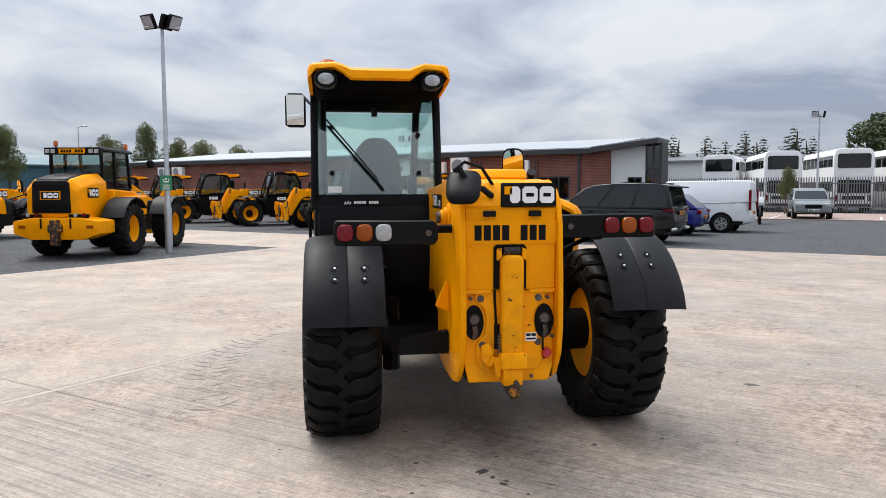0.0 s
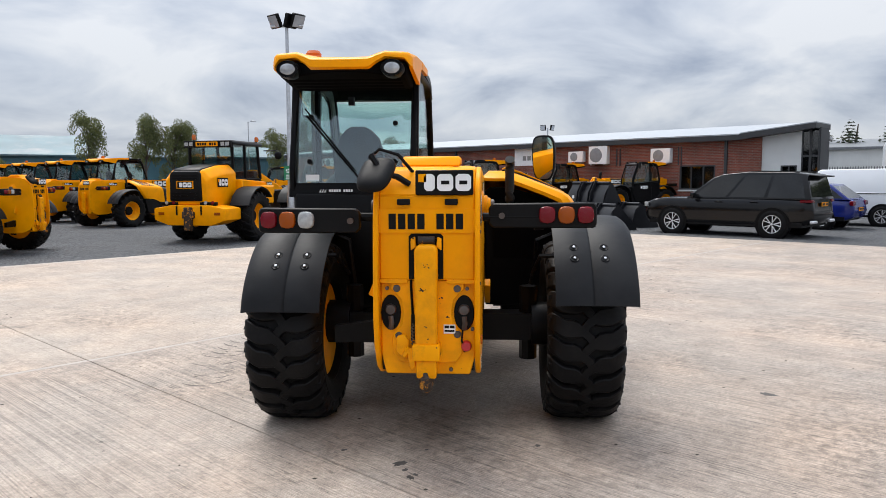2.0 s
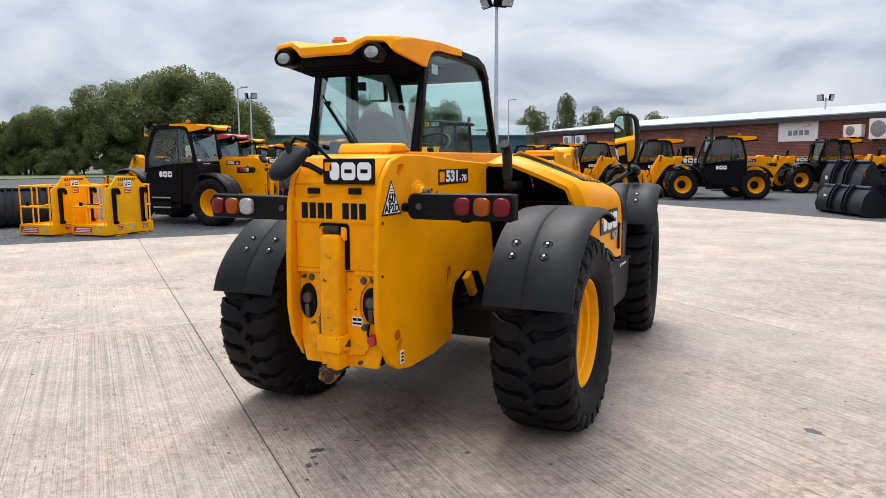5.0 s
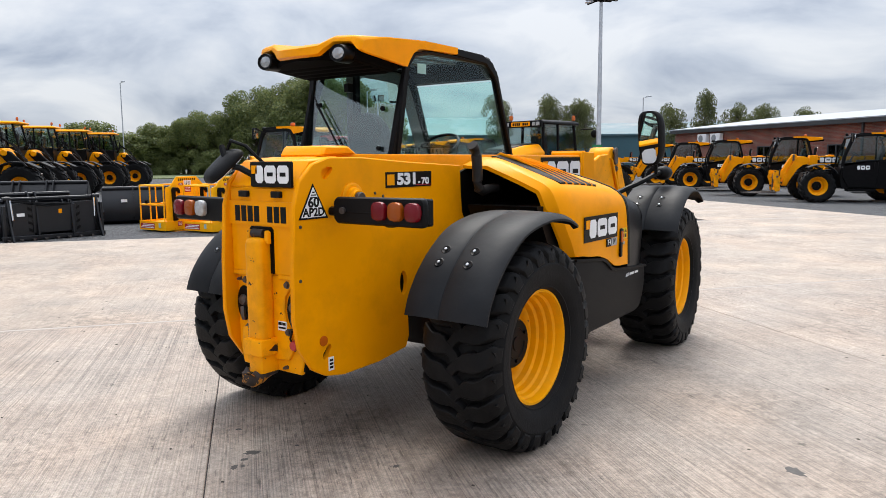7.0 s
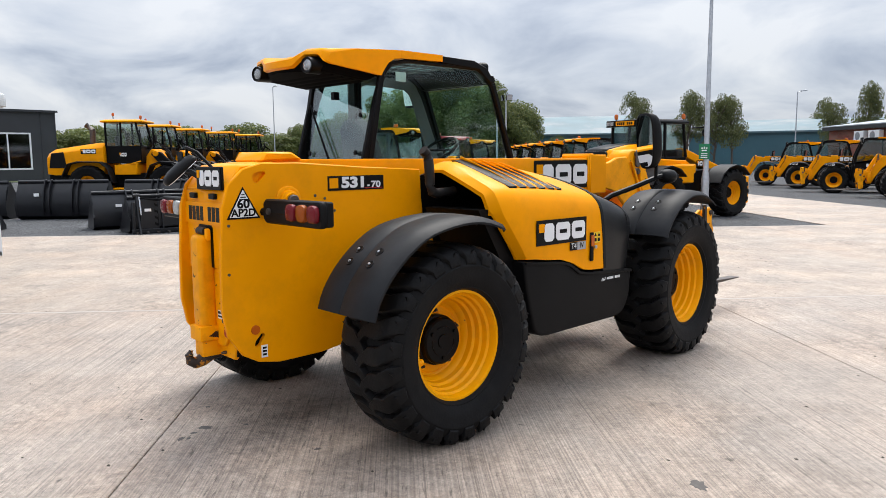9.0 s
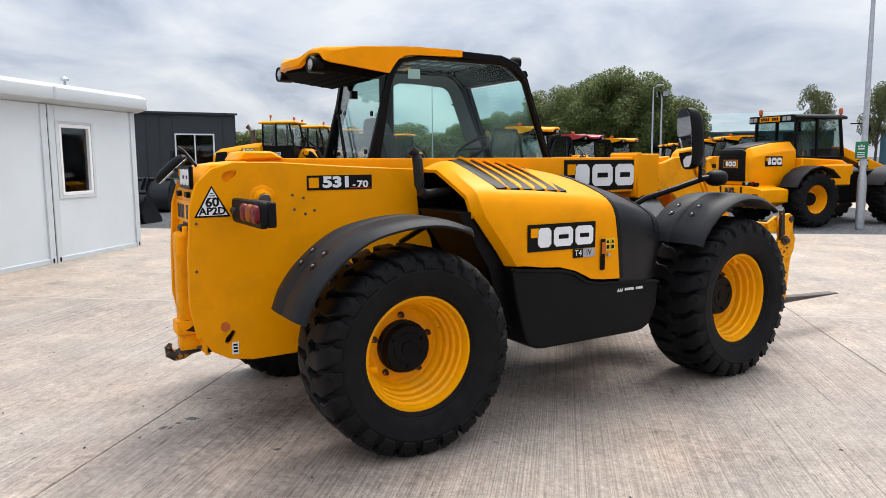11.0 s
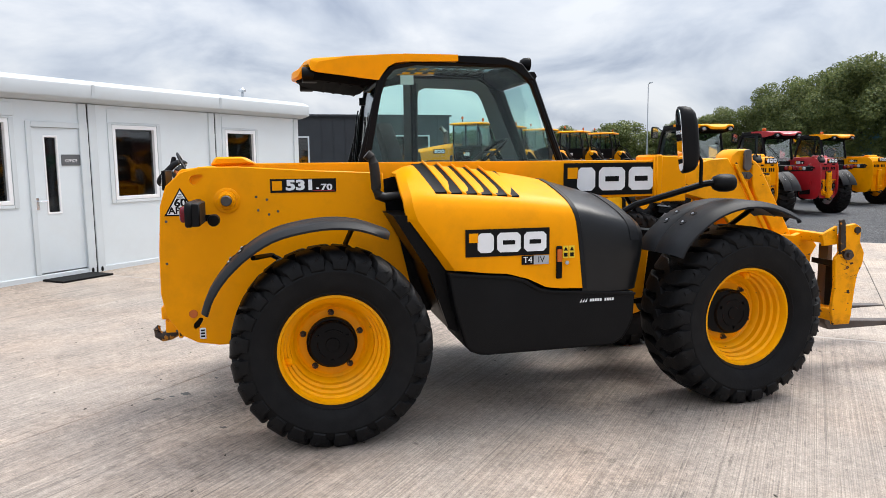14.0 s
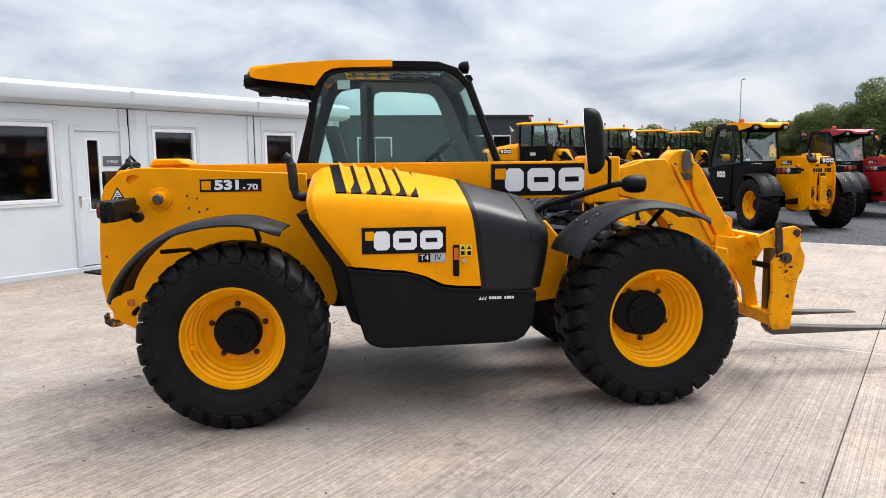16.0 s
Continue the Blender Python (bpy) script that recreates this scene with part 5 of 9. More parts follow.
        part("hitch_lever", bm, YELLOW_WORN, e, "chipped hitch lever", bevel=0.005)
        bm = BM()
        lathe(bm, [(0.001, 0.66), (0.034, 0.655), (0.038, 0.64), (0.038, 0.60), (0.001, 0.60)], "x", (0, -0.69, 1.325), 14)
        part("reversing_bleeper", bm, BLACK, e, "round black reversing bleeper")
        bm = BM()
        bx(bm, 0.60, 0.63, -0.80, -0.67, 1.32, 1.36)
        part("lamp_hinge", bm, BLACK, e)
    # Roof
    bm = BM()
    def rf_sec(x, back, top, low):
        return [(x, back + 0.03, low), (x, back, low + 0.012), (x, back + 0.004, top - 0.018), (x, back + 0.03, top), (x, 0.25, max(2.455, top + 0.006)), (x, 0.60, 2.476), (x, 0.70, 2.4775), (x, 0.70, 2.425), (x, 0.55, 2.405), (x, 0.40, 2.37), (x, back + 0.05, low + 0.02)]
    half = [(0.478, 0.0, 2.405, 2.333), (0.462, -0.03, 2.430, 2.338), (0.447, -0.038, 2.438, 2.36), (0.425, -0.045, 2.440, 2.385), (0.30, -0.075, 2.444, 2.392), (0.245, -0.095, 2.425, 2.36), (0.195, -0.12, 2.400, 2.318), (0.10, -0.155, 2.392, 2.312), (0.0, -0.165, 2.390, 2.312)]
    secs = [rf_sec(-0.6625 - q, *r) for q, *r in half] + [rf_sec(-0.6625 + q, *r) for q, *r in half[-2::-1]]
    loft(bm, secs)
    for x0, x1 in ((-1.143, -1.03), (-0.295, -0.182)):
        prism(bm, [(0.66, 2.479), (1.08, 2.4785), (1.08, 2.43), (0.66, 2.42)], x0, x1)
    for x0, x1 in ((-1.1415, -1.115), (-0.210, -0.1835)):
        prism(bm, [(0.02, 2.335), (0.0, 2.365), (0.03, 2.408), (0.25, 2.450), (0.76, 2.4785), (1.08, 2.4785), (1.08, 2.434), (0.74, 2.432), (0.60, 2.412), (0.54, 2.38), (0.50, 2.33), (0.468, 2.282)], x0, x1)
    part("roof", bm, roof, e, "yellow roof with rear visor", smooth=50)
    bm = BM()
    for x0, x1 in ((-1.13, -1.03), (-0.295, -0.195)):
        prism(bm, [(1.08, 2.475), (1.45, 2.468), (1.60, 2.42), (1.70, 2.30), (1.64, 2.30), (1.50, 2.40), (1.08, 2.42)], x0, x1)
    prism(bm, [(1.52, 2.447), (1.60, 2.42), (1.70, 2.30), (1.64, 2.30), (1.52, 2.39)], -1.04, -0.285)
    front = part("roof_front", bm, BLACK, e, bevel=0.006)
    bm = BM()
    bx(bm, -1.04, -0.285, 0.69, 1.53, 2.440, 2.447)
    part("roof_glass", bm, glass, front, "clear roof window").visible_shadow = False
    bm = BM()
    loft(bm, [[(-0.6625 + q, b, 2.375), (-0.6625 + q, 0.42, 2.375), (-0.6625 + q, 0.43, 2.262), (-0.6625 + q, 0.36, 2.242), (-0.6625 + q, b, z)] for q, b, z in ((-0.435, 0.0, 2.285), (-0.40, -0.02, 2.285), (-0.25, -0.045, 2.29), (-0.18, -0.09, 2.295), (0.0, -0.13, 2.30), (0.18, -0.09, 2.295), (0.25, -0.045, 2.29), (0.40, -0.02, 2.285), (0.435, 0.0, 2.285))])
    vis = part("roof_underside", bm, DULL_BLACK, e, bevel=0.01)
    if fine:
        for k in range(4):
            y = 0.06 + k * 0.085
            z = 2.283 - 0.12 * y
            bm = BM()
            prism(bm, [(y, z + 0.006), (y + 0.05, z), (y + 0.05, z - 0.012), (y + 0.042, z - 0.012)], -1.05, -0.275)
            part("intake_slat", bm, DULL_BLACK, vis)
        for k in range(7):
            y = 0.74 + k * 0.108
            bm = BM()
            prism(bm, [(y, 2.428), (y + 0.036, 2.428), (y + 0.032, 2.438), (y + 0.004, 2.438)], -1.06, -0.28)
            part("roof_bar", bm, INTERIOR, front)
        for x in (-0.80, -0.53):
            bm = BM()
            bx(bm, x, x + 0.035, 0.70, 1.50, 2.416, 2.427)
            part("roof_bar", bm, INTERIOR, front)
    bm = BM()
    bx(bm, -1.085, -0.25, 0.46, 0.70, 2.388, 2.398)
    part("headliner", bm, INTERIOR, e)
    for x in (-1.02, -0.315):
        bm = BM()
        lathe(bm, [(0.060, -0.070), (0.062, -0.076), (0.066, -0.076), (0.069, -0.066), (0.070, -0.02), (0.070, 0.03)], "y", (x, -0.015, 2.326), 24)
        for v in bm.verts:
            v.co.x, v.co.z = x + (v.co.x - x) * 1.12, 2.326 + (v.co.z - 2.326) * 0.84
        lp = part("work_lamp", bm, BLACK, e, "oval roof work lamp")
        bm = BM()
        lathe(bm, [(0.001, -0.074), (0.030, -0.073), (0.052, -0.069), (0.060, -0.064), (0.060, -0.05), (0.001, -0.05)], "y", (x, -0.015, 2.326), 24)
        for v in bm.verts:
            v.co.x, v.co.z = x + (v.co.x - x) * 1.12, 2.326 + (v.co.z - 2.326) * 0.80
        part("lens", bm, LAMP_LENS, lp, "ribbed clear lens")
    for x in (-1.02, -0.33):
        bm = BM()
        tube(bm, [(x, 1.60, 2.41), (x, 1.67, 2.43)], 0.02, 6)
        lathe(bm, [(0.001, 1.62), (0.03, 1.625), (0.048, 1.65), (0.052, 1.70), (0.001, 1.715)], "y", (x, 0, 2.435), 14)
        part("front_work_lamp", bm, BLACK, e)
    bm = BM()
    lathe(bm, [(0.06, 2.43), (0.06, 2.488), (0.055, 2.49)], "z", (-1.01, 0.61, 0), 16)
    bc = part("beacon_base", bm, BLACK, e)
    bm = BM()
    lathe(bm, [(0.058, 2.485), (0.062, 2.50), (0.059, 2.505), (0.062, 2.52), (0.058, 2.525), (0.060, 2.54), (0.045, 2.563), (0.001, 2.568)], "z", (-1.01, 0.61, 0), 16)
    part("beacon", bm, ORANGE, bc, "orange beacon lens")
    # Inside the cab
    bm = BM()
    bx(bm, -0.88, -0.44, 0.62, 1.10, 1.30, 1.45)
    loft(bm, [[(-0.86 + a, 0.60 - b, z), (-0.46 - a, 0.60 - b, z), (-0.46 - a, 0.72 - b, z), (-0.86 + a, 0.72 - b, z)] for z, a, b in ((1.40, 0, 0), (1.65, 0.0, 0.02), (1.80, 0.02, 0.055), (1.90, 0.05, 0.085), (1.965, 0.11, 0.10), (1.985, 0.15, 0.10))])
    st = part("seat", bm, SEAT, e, "grey driver's seat", bevel=0.03, segments=2)
    bm = BM()
    bx(bm, -1.0, -0.34, 1.62, 1.90, 1.10, 1.50)
    bx(bm, -0.42, -0.30, 0.6, 1.3, 1.2, 1.52)
    tube(bm, [(-0.66, 1.62, 1.45), (-0.66, 1.47, 1.73)], 0.03, 8)
    tube(bm, [(-0.36, 1.05, 1.50), (-0.36, 1.06, 1.72)], 0.014, 6)
    part("dashboard", bm, INTERIOR, e, bevel=0.012)
    bm = BM()
    ring = [(-0.66 + 0.19 * math.cos(a * 0.3142), 1.46 + 0.145 * math.sin(a * 0.3142), 1.745 + 0.105 * math.sin(a * 0.3142)) for a in range(21)]
    tube(bm, ring, 0.014, 6)
    tube(bm, [ring[0], ring[10]], 0.012, 6)
    part("steering_wheel", bm, BLACK_PLASTIC, e)
    # Mirrors
    bm = BM()
    tube(bm, [(0.62, 1.98, 1.26), (0.70, 2.12, 1.36), (0.80, 2.36, 1.44), (0.85, 2.55, 1.50), (0.86, 2.62, 1.51)], 0.022, 8)
    tube(bm, [(0.86, 2.52, 1.50), (0.86, 2.52, 1.66), (0.86, 2.47, 1.72), (0.86, 2.45, 1.90)], 0.014, 6)
    ma = part("mirror_arm", bm, BLACK, e)
    bm = BM()
    loft(bm, [[(0.86 + math.cos(q * math.pi / 6) * 0.07 * f, y, 1.505 + math.sin(q * math.pi / 6) * 0.062 * f) for q in range(12)] for y, f in ((2.61, 0.45), (2.63, 0.8), (2.66, 0.97), (2.72, 1.0), (2.755, 0.92), (2.76, 0.85))])
    part("front_lamp", bm, BLACK_PLASTIC, ma, "black rounded front lamp housing", smooth=50)
    bm = BM()
    egg = []
    for k in range(28):
        c, q = math.cos(k * math.pi / 14), math.sin(k * math.pi / 14)
        egg.append((math.copysign(abs(c) ** 0.55, c) * 0.115 * (1.0 + 0.08 * q), math.copysign(abs(q) ** 0.62, q) * 0.225))
    loft(bm, [[(x * f, y, z * f) for x, z in egg] for y, f in ((-0.040, 0.955), (-0.034, 1.0), (0.0, 0.99), (0.035, 0.93), (0.060, 0.80), (0.074, 0.55), (0.078, 0.2))])
    mr = part("mirror", bm, BLACK_PLASTIC, ma, "black rounded shell mirror", smooth=60)
    mr.matrix_basis = pose(0.86, 2.40, 1.80, 5.0, 0, -20.8)
    bm = BM()
    loft(bm, [[(x * 0.90, y, z * 0.92) for x, z in egg] for y in (-0.044, -0.0395)])
    part("mirror_glass", bm, MIRROR, mr)
    bm = BM()
    tube(bm, [(-1.12, 1.72, 2.30), (-1.24, 1.90, 2.44), (-1.31, 1.95, 2.42), (-1.31, 1.95, 2.3)], 0.014, 6)
    prism(bm, [(-1.41, 2.20), (-1.38, 2.18), (-1.25, 2.18), (-1.23, 2.20), (-1.23, 2.45), (-1.26, 2.48), (-1.38, 2.48), (-1.41, 2.45)], 1.92, 1.96, "y")
    lm = part("mirror", bm, BLACK_PLASTIC, e, "black shell mirror", bevel=0.03, segments=3)
    lm.location = (0.012, -0.23, -0.024)
    bm = BM()
    loft(bm, [[(x, 1.917 - (z - 2.20) * 0.17 - d, z) for x, z in ((-1.395, 2.20), (-1.245, 2.20), (-1.245, 2.46), (-1.395, 2.46))] for d in (0.0, 0.004)])
    part("mirror_glass", bm, MIRROR, lm)
    if fine:
        # Rear-view mirror on the tail with its hose
        bm = BM()
        tube(bm, [(-0.10, -0.98, 1.56), (-0.16, -1.02, 1.60), (-0.24, -1.05, 1.62), (-0.30, -1.03, 1.72)], 0.018, 6)
        tube(bm, [(-0.08, -0.92, 1.62), (-0.16, -0.98, 1.72), (-0.26, -1.0, 1.75), (-0.32, -0.98, 1.70)], 0.010, 6)
        ma2 = part("mirror_arm", bm, BLACK, e)
        bm = BM()
        loft(bm, [[(x * f * 0.84, y, z * f * 0.56) for x, z in egg] for y, f in ((-0.020, 0.965), (-0.016, 1.0), (0.0, 0.99), (0.014, 0.93), (0.026, 0.80), (0.034, 0.55), (0.037, 0.2))])
        tail_mirror = part("mirror", bm, BLACK_PLASTIC, ma2, "black shell mirror", smooth=60)
        tail_mirror.matrix_basis = pose(-0.275, -1.05, 1.615, 47, 0, 165)
        bm = BM()
        loft(bm, [[(x * 0.76, y, z * 0.51) for x, z in egg] for y in (-0.024, -0.0195)])
        part("mirror_glass", bm, MIRROR, tail_mirror)
        bm = BM()
        prism(bm, [(-0.60, 0.70), (-0.60, 0.60), (-0.30, 0.60), (-0.30, 0.74)], -0.66, -0.60, "y")
        part("bracket", bm, BLACK, e)
        bm = BM()
        prism(bm, [(-0.02, 0.86), (0.10, 0.72), (0.16, 0.74), (0.06, 0.90)], 0.30, 0.34)
        part("chassis_lug", bm, paint, e, bevel=0.005)
        bm = BM()
        prism(bm, [(-0.385, 0.90), (-0.30, 0.86), (-0.30, 1.02), (-0.32, 1.05)], -0.70, -0.67, "y")
        part("chassis_lug", bm, paint, e, bevel=0.005)
    # Wheels and mudguards
    tm, rm_ = (TYRE_FINE if fine else TYRE_FAR), (rim or RIM_ME)
    steer, track = (5.0, 0.11) if fine else (0.0, 0.0)
    for s in (1, -1):
        if fine:
            tm = TYRE_FINE_R if s > 0 else TYRE_FINE
        # Front wheels and their guards turn together about the king pin
        king = pose(s * (0.70 - track), WB + 0.06 * (track > 0), 0, 0, 0, steer) @ pose(-s * 0.70, -WB, 0)
        wheel_parts(e, tm, rm_, pose(s * (X_WHEEL - 0.0 * (s < 0)), -0.09 * (s < 0), 0.574 - 0.008 * (s < 0), 11 if s < 0 else 0, 0, 0 if s > 0 else 180) @ Matrix.Diagonal((1, 0.974, 0.974, 1)), fine)
        wheel_parts(e, tm, rm_, king @ pose(s * X_WHEEL, WB, R_TYRE - 0.014, -112 + (11 if s < 0 else 0), 0, 0 if s > 0 else 180), fine)
        mudguard(e, s, 0.0, REAR_ARC, 2, fine, pose(0.0, 0, 0) if s > 0 or not fine else pose(0.05, 0, -0.055), 0.45)
        mudguard(e, s, WB, FRONT_ARC, 2, fine, king, 0.5)
    return e

loadall(pose(0, 0, 0), "yellow and black telescopic handler with pallet forks parked on concrete", True, glass=GLASS)

# ---- machines parked round the yard ----
near535 = loadall(pose(-10.95, 10.85, -0.03, 0, 0, 91), "yellow and black telescopic handler with its tail towards the apron", True, "535-95", group="parked telehandlers")
near535.scale = (1.03, 1.03, 1.03)
for z, y0, y1 in ((0.672, 1.15, 1.745), (0.43, 1.15, 1.715)):
    bm = BM()
    bx(bm, -1.175, -0.95, y0, y1, z - 0.02, z + 0.012)
    part("step", bm, STEEL, near535, "bare metal step tread", bevel=0.004)
    bm = BM()
    bx(bm, -1.135, -1.12, y0, y1, z - 0.19, z - 0.03)
    part("step_back", bm, BLACK_PLASTIC, near535)
far = loadall(pose(0, 0, 0), "yellow and black telescopic handler parked along the yard road", False, "535-95", group="parked telehandlers")


def park(x, y, turn, label, src=None, scale=1.0):
    o = copy_thing(src or far, pose(x, y, -0.03, 0, 0, turn))
    o.scale = (scale, scale, scale)
    return tagged(o, label)




def left_front(x, y, turn):
    """Rear-axle place of a machine whose front left wheel stands at x, y."""
    q = pose(0, 0, 0, 0, 0, turn) @ Vector((-0.94, 2.72, 0))
    return x - q.x, y - q.y


ROW = [(-1.65, 25.9), (-4.8, 29.2), (-8.4, 32.75), (-11.5, 36.6), (-14.6, 39.8)]
fx, fy = left_front(*ROW[0], 112)
far.matrix_basis = pose(fx, fy, -0.03, 0, 0, 112)
for x, y in ROW[1:]:
    park(*left_front(x, y, 112), 112, "yellow and black telescopic handler parked along the yard road")
for x, y in ((2.6, 33.4), (6.2, 30.6)):
    park(*left_front(x, y, 118), 118, "yellow and black telescopic handler parked beside the brick building")
for k in range(5):
    park(-13.5 - 3.25 * k, 20.55 + 2.65 * k, -22, "yellow telescopic handler parked tail outwards in a gravel row")
park(-16.9, 19.6, 88, "yellow telescopic handler parked behind a red one")
loadall(pose(-13.9, 15.1, -0.03, 0, 0, 88), "red telescopic handler with black cab base and pale wheel centres", True, "629-70", paint=RED_PAINT, roof=RED_PAINT, rim=RIM_GREY, group="parked telehandlers")


# ---- articulated loaders ----
BIG_TYRE = tyre_mesh(0.68, 0.52, 0.34, 18, False, "loader_tyre")
BIG_RIM = rim_mesh(0.34)
LOADER_TYRE = tyre_mesh(0.78, 0.60, 0.36, 18, False, "loader_tyre")
LOADER_RIM = rim_mesh(0.36)


def glass_cab(e, x0, x1, y0, y1, z0, z1, roof_mat, roof_over=0.12, low=0.45, rake=0.12):
    """Cab of posts, panes and roof on a solid base."""
    bm = BM()
    bx(bm, x0, x1, y0, y1, z0, z0 + low)
    part("cab_base", bm, BLACK, e, bevel=0.02)
    posts = [(x0, y0), (x1, y0), (x0, y1), (x1, y1), (x0, (y0 + y1) / 2 - 0.1), (x1, (y0 + y1) / 2 - 0.1)]
    zt = z1 - 0.12
    for x, y in posts:
        bm = BM()
        xi = x + (0.05 if x == x0 else -0.05)
        yy = y - rake if y == y1 else y
        tube(bm, [(x + (0.03 if x == x0 else -0.03), y, z0 + low - 0.02), (xi, yy, zt)], 0.045, 6)
        part("cab_post", bm, BLACK, e)
    for pts in ([(x0 + 0.05, y0, z0 + low), (x1 - 0.05, y0, z0 + low), (x1 - 0.06, y0, zt), (x0 + 0.06, y0, zt)],
                [(x0 + 0.05, y1, z0 + low), (x1 - 0.05, y1, z0 + low), (x1 - 0.06, y1 - rake, zt), (x0 + 0.06, y1 - rake, zt)],
                [(x0 + 0.03, y0, z0 + low), (x0 + 0.03, y1, z0 + low), (x0 + 0.05, y1 - rake, zt), (x0 + 0.05, y0, zt)],
                [(x1 - 0.03, y0, z0 + low), (x1 - 0.03, y1, z0 + low), (x1 - 0.05, y1 - rake, zt), (x1 - 0.05, y0, zt)]):
        bm = BM()
        c = sum((Vector(p) for p in pts), Vector()) / 4
        n = (Vector(pts[1]) - Vector(pts[0])).cross(Vector(pts[2]) - Vector(pts[0])).normalized() * 0.006
        loft(bm, [[Vector(p) for p in pts], [Vector(p) + n for p in pts]])
        part("pane", bm, SMOKED_GLASS, e).visible_shadow = False
    bm = BM()
    o = roof_over
    loft(bm, [[(x0 - o * 0.3, y0 - o, zt), (x1 + o * 0.3, y0 - o, zt), (x1 + o * 0.3, y1 + o * 0.6, zt), (x0 - o * 0.3, y1 + o * 0.6, zt)],
              [(x0 - o * 0.35, y0 - o * 1.1, zt + 0.07), (x1 + o * 0.35, y0 - o * 1.1, zt + 0.07), (x1 + o * 0.35, y1 + o * 0.7, zt + 0.07), (x0 - o * 0.35, y1 + o * 0.7, zt + 0.07)],
              [(x0 + 0.06, y0 + 0.02, z1), (x1 - 0.06, y0 + 0.02, z1), (x1 - 0.06, y1 - 0.05, z1), (x0 + 0.06, y1 - 0.05, z1)]])
    part("roof", bm, roof_mat, e, bevel=0.02)
    bm = BM()
    bx(bm, -0.28, 0.28, y0 + 0.25, y0 + 0.75, z0 + 0.2, z0 + 0.5)
    bx(bm, -0.26, 0.26, y0 + 0.20, y0 + 0.34, z0 + 0.5, z0 + 1.15)
    part("seat", bm, SEAT, e, bevel=0.05, segments=2)
    bm = BM()
    bx(bm, -0.35, 0.35, y1 - 0.35, y1 - 0.08, z0 + 0.3, z0 + 0.75)
    part("dashboard", bm, INTERIOR, e, bevel=0.03)


def arch(e, s, x0, x1, y, z, r, mat=GUARD):
    bm = BM()
    pts = [(y + r * math.cos(a), z + r * math.sin(a)) for a in (2.75, 2.4, 2.0, 1.57, 1.1, 0.7)]
    strip(bm, pts, 0.03, s * x0, s * x1)
    part("mudguard", bm, mat, e)


def beacon(e, x, y, z):
    bm = BM()
    tube(bm, [(x, y, z - 0.12), (x, y, z + 0.02)], 0.02, 6)
    b = part("beacon_post", bm, BLACK, e)
    bm = BM()
    lathe(bm, [(0.05, z), (0.055, z + 0.10), (0.035, z + 0.14), (0.001, z + 0.145)], "z", (x, y, 0), 12)
    part("beacon", bm, ORANGE, b, "orange beacon lens")


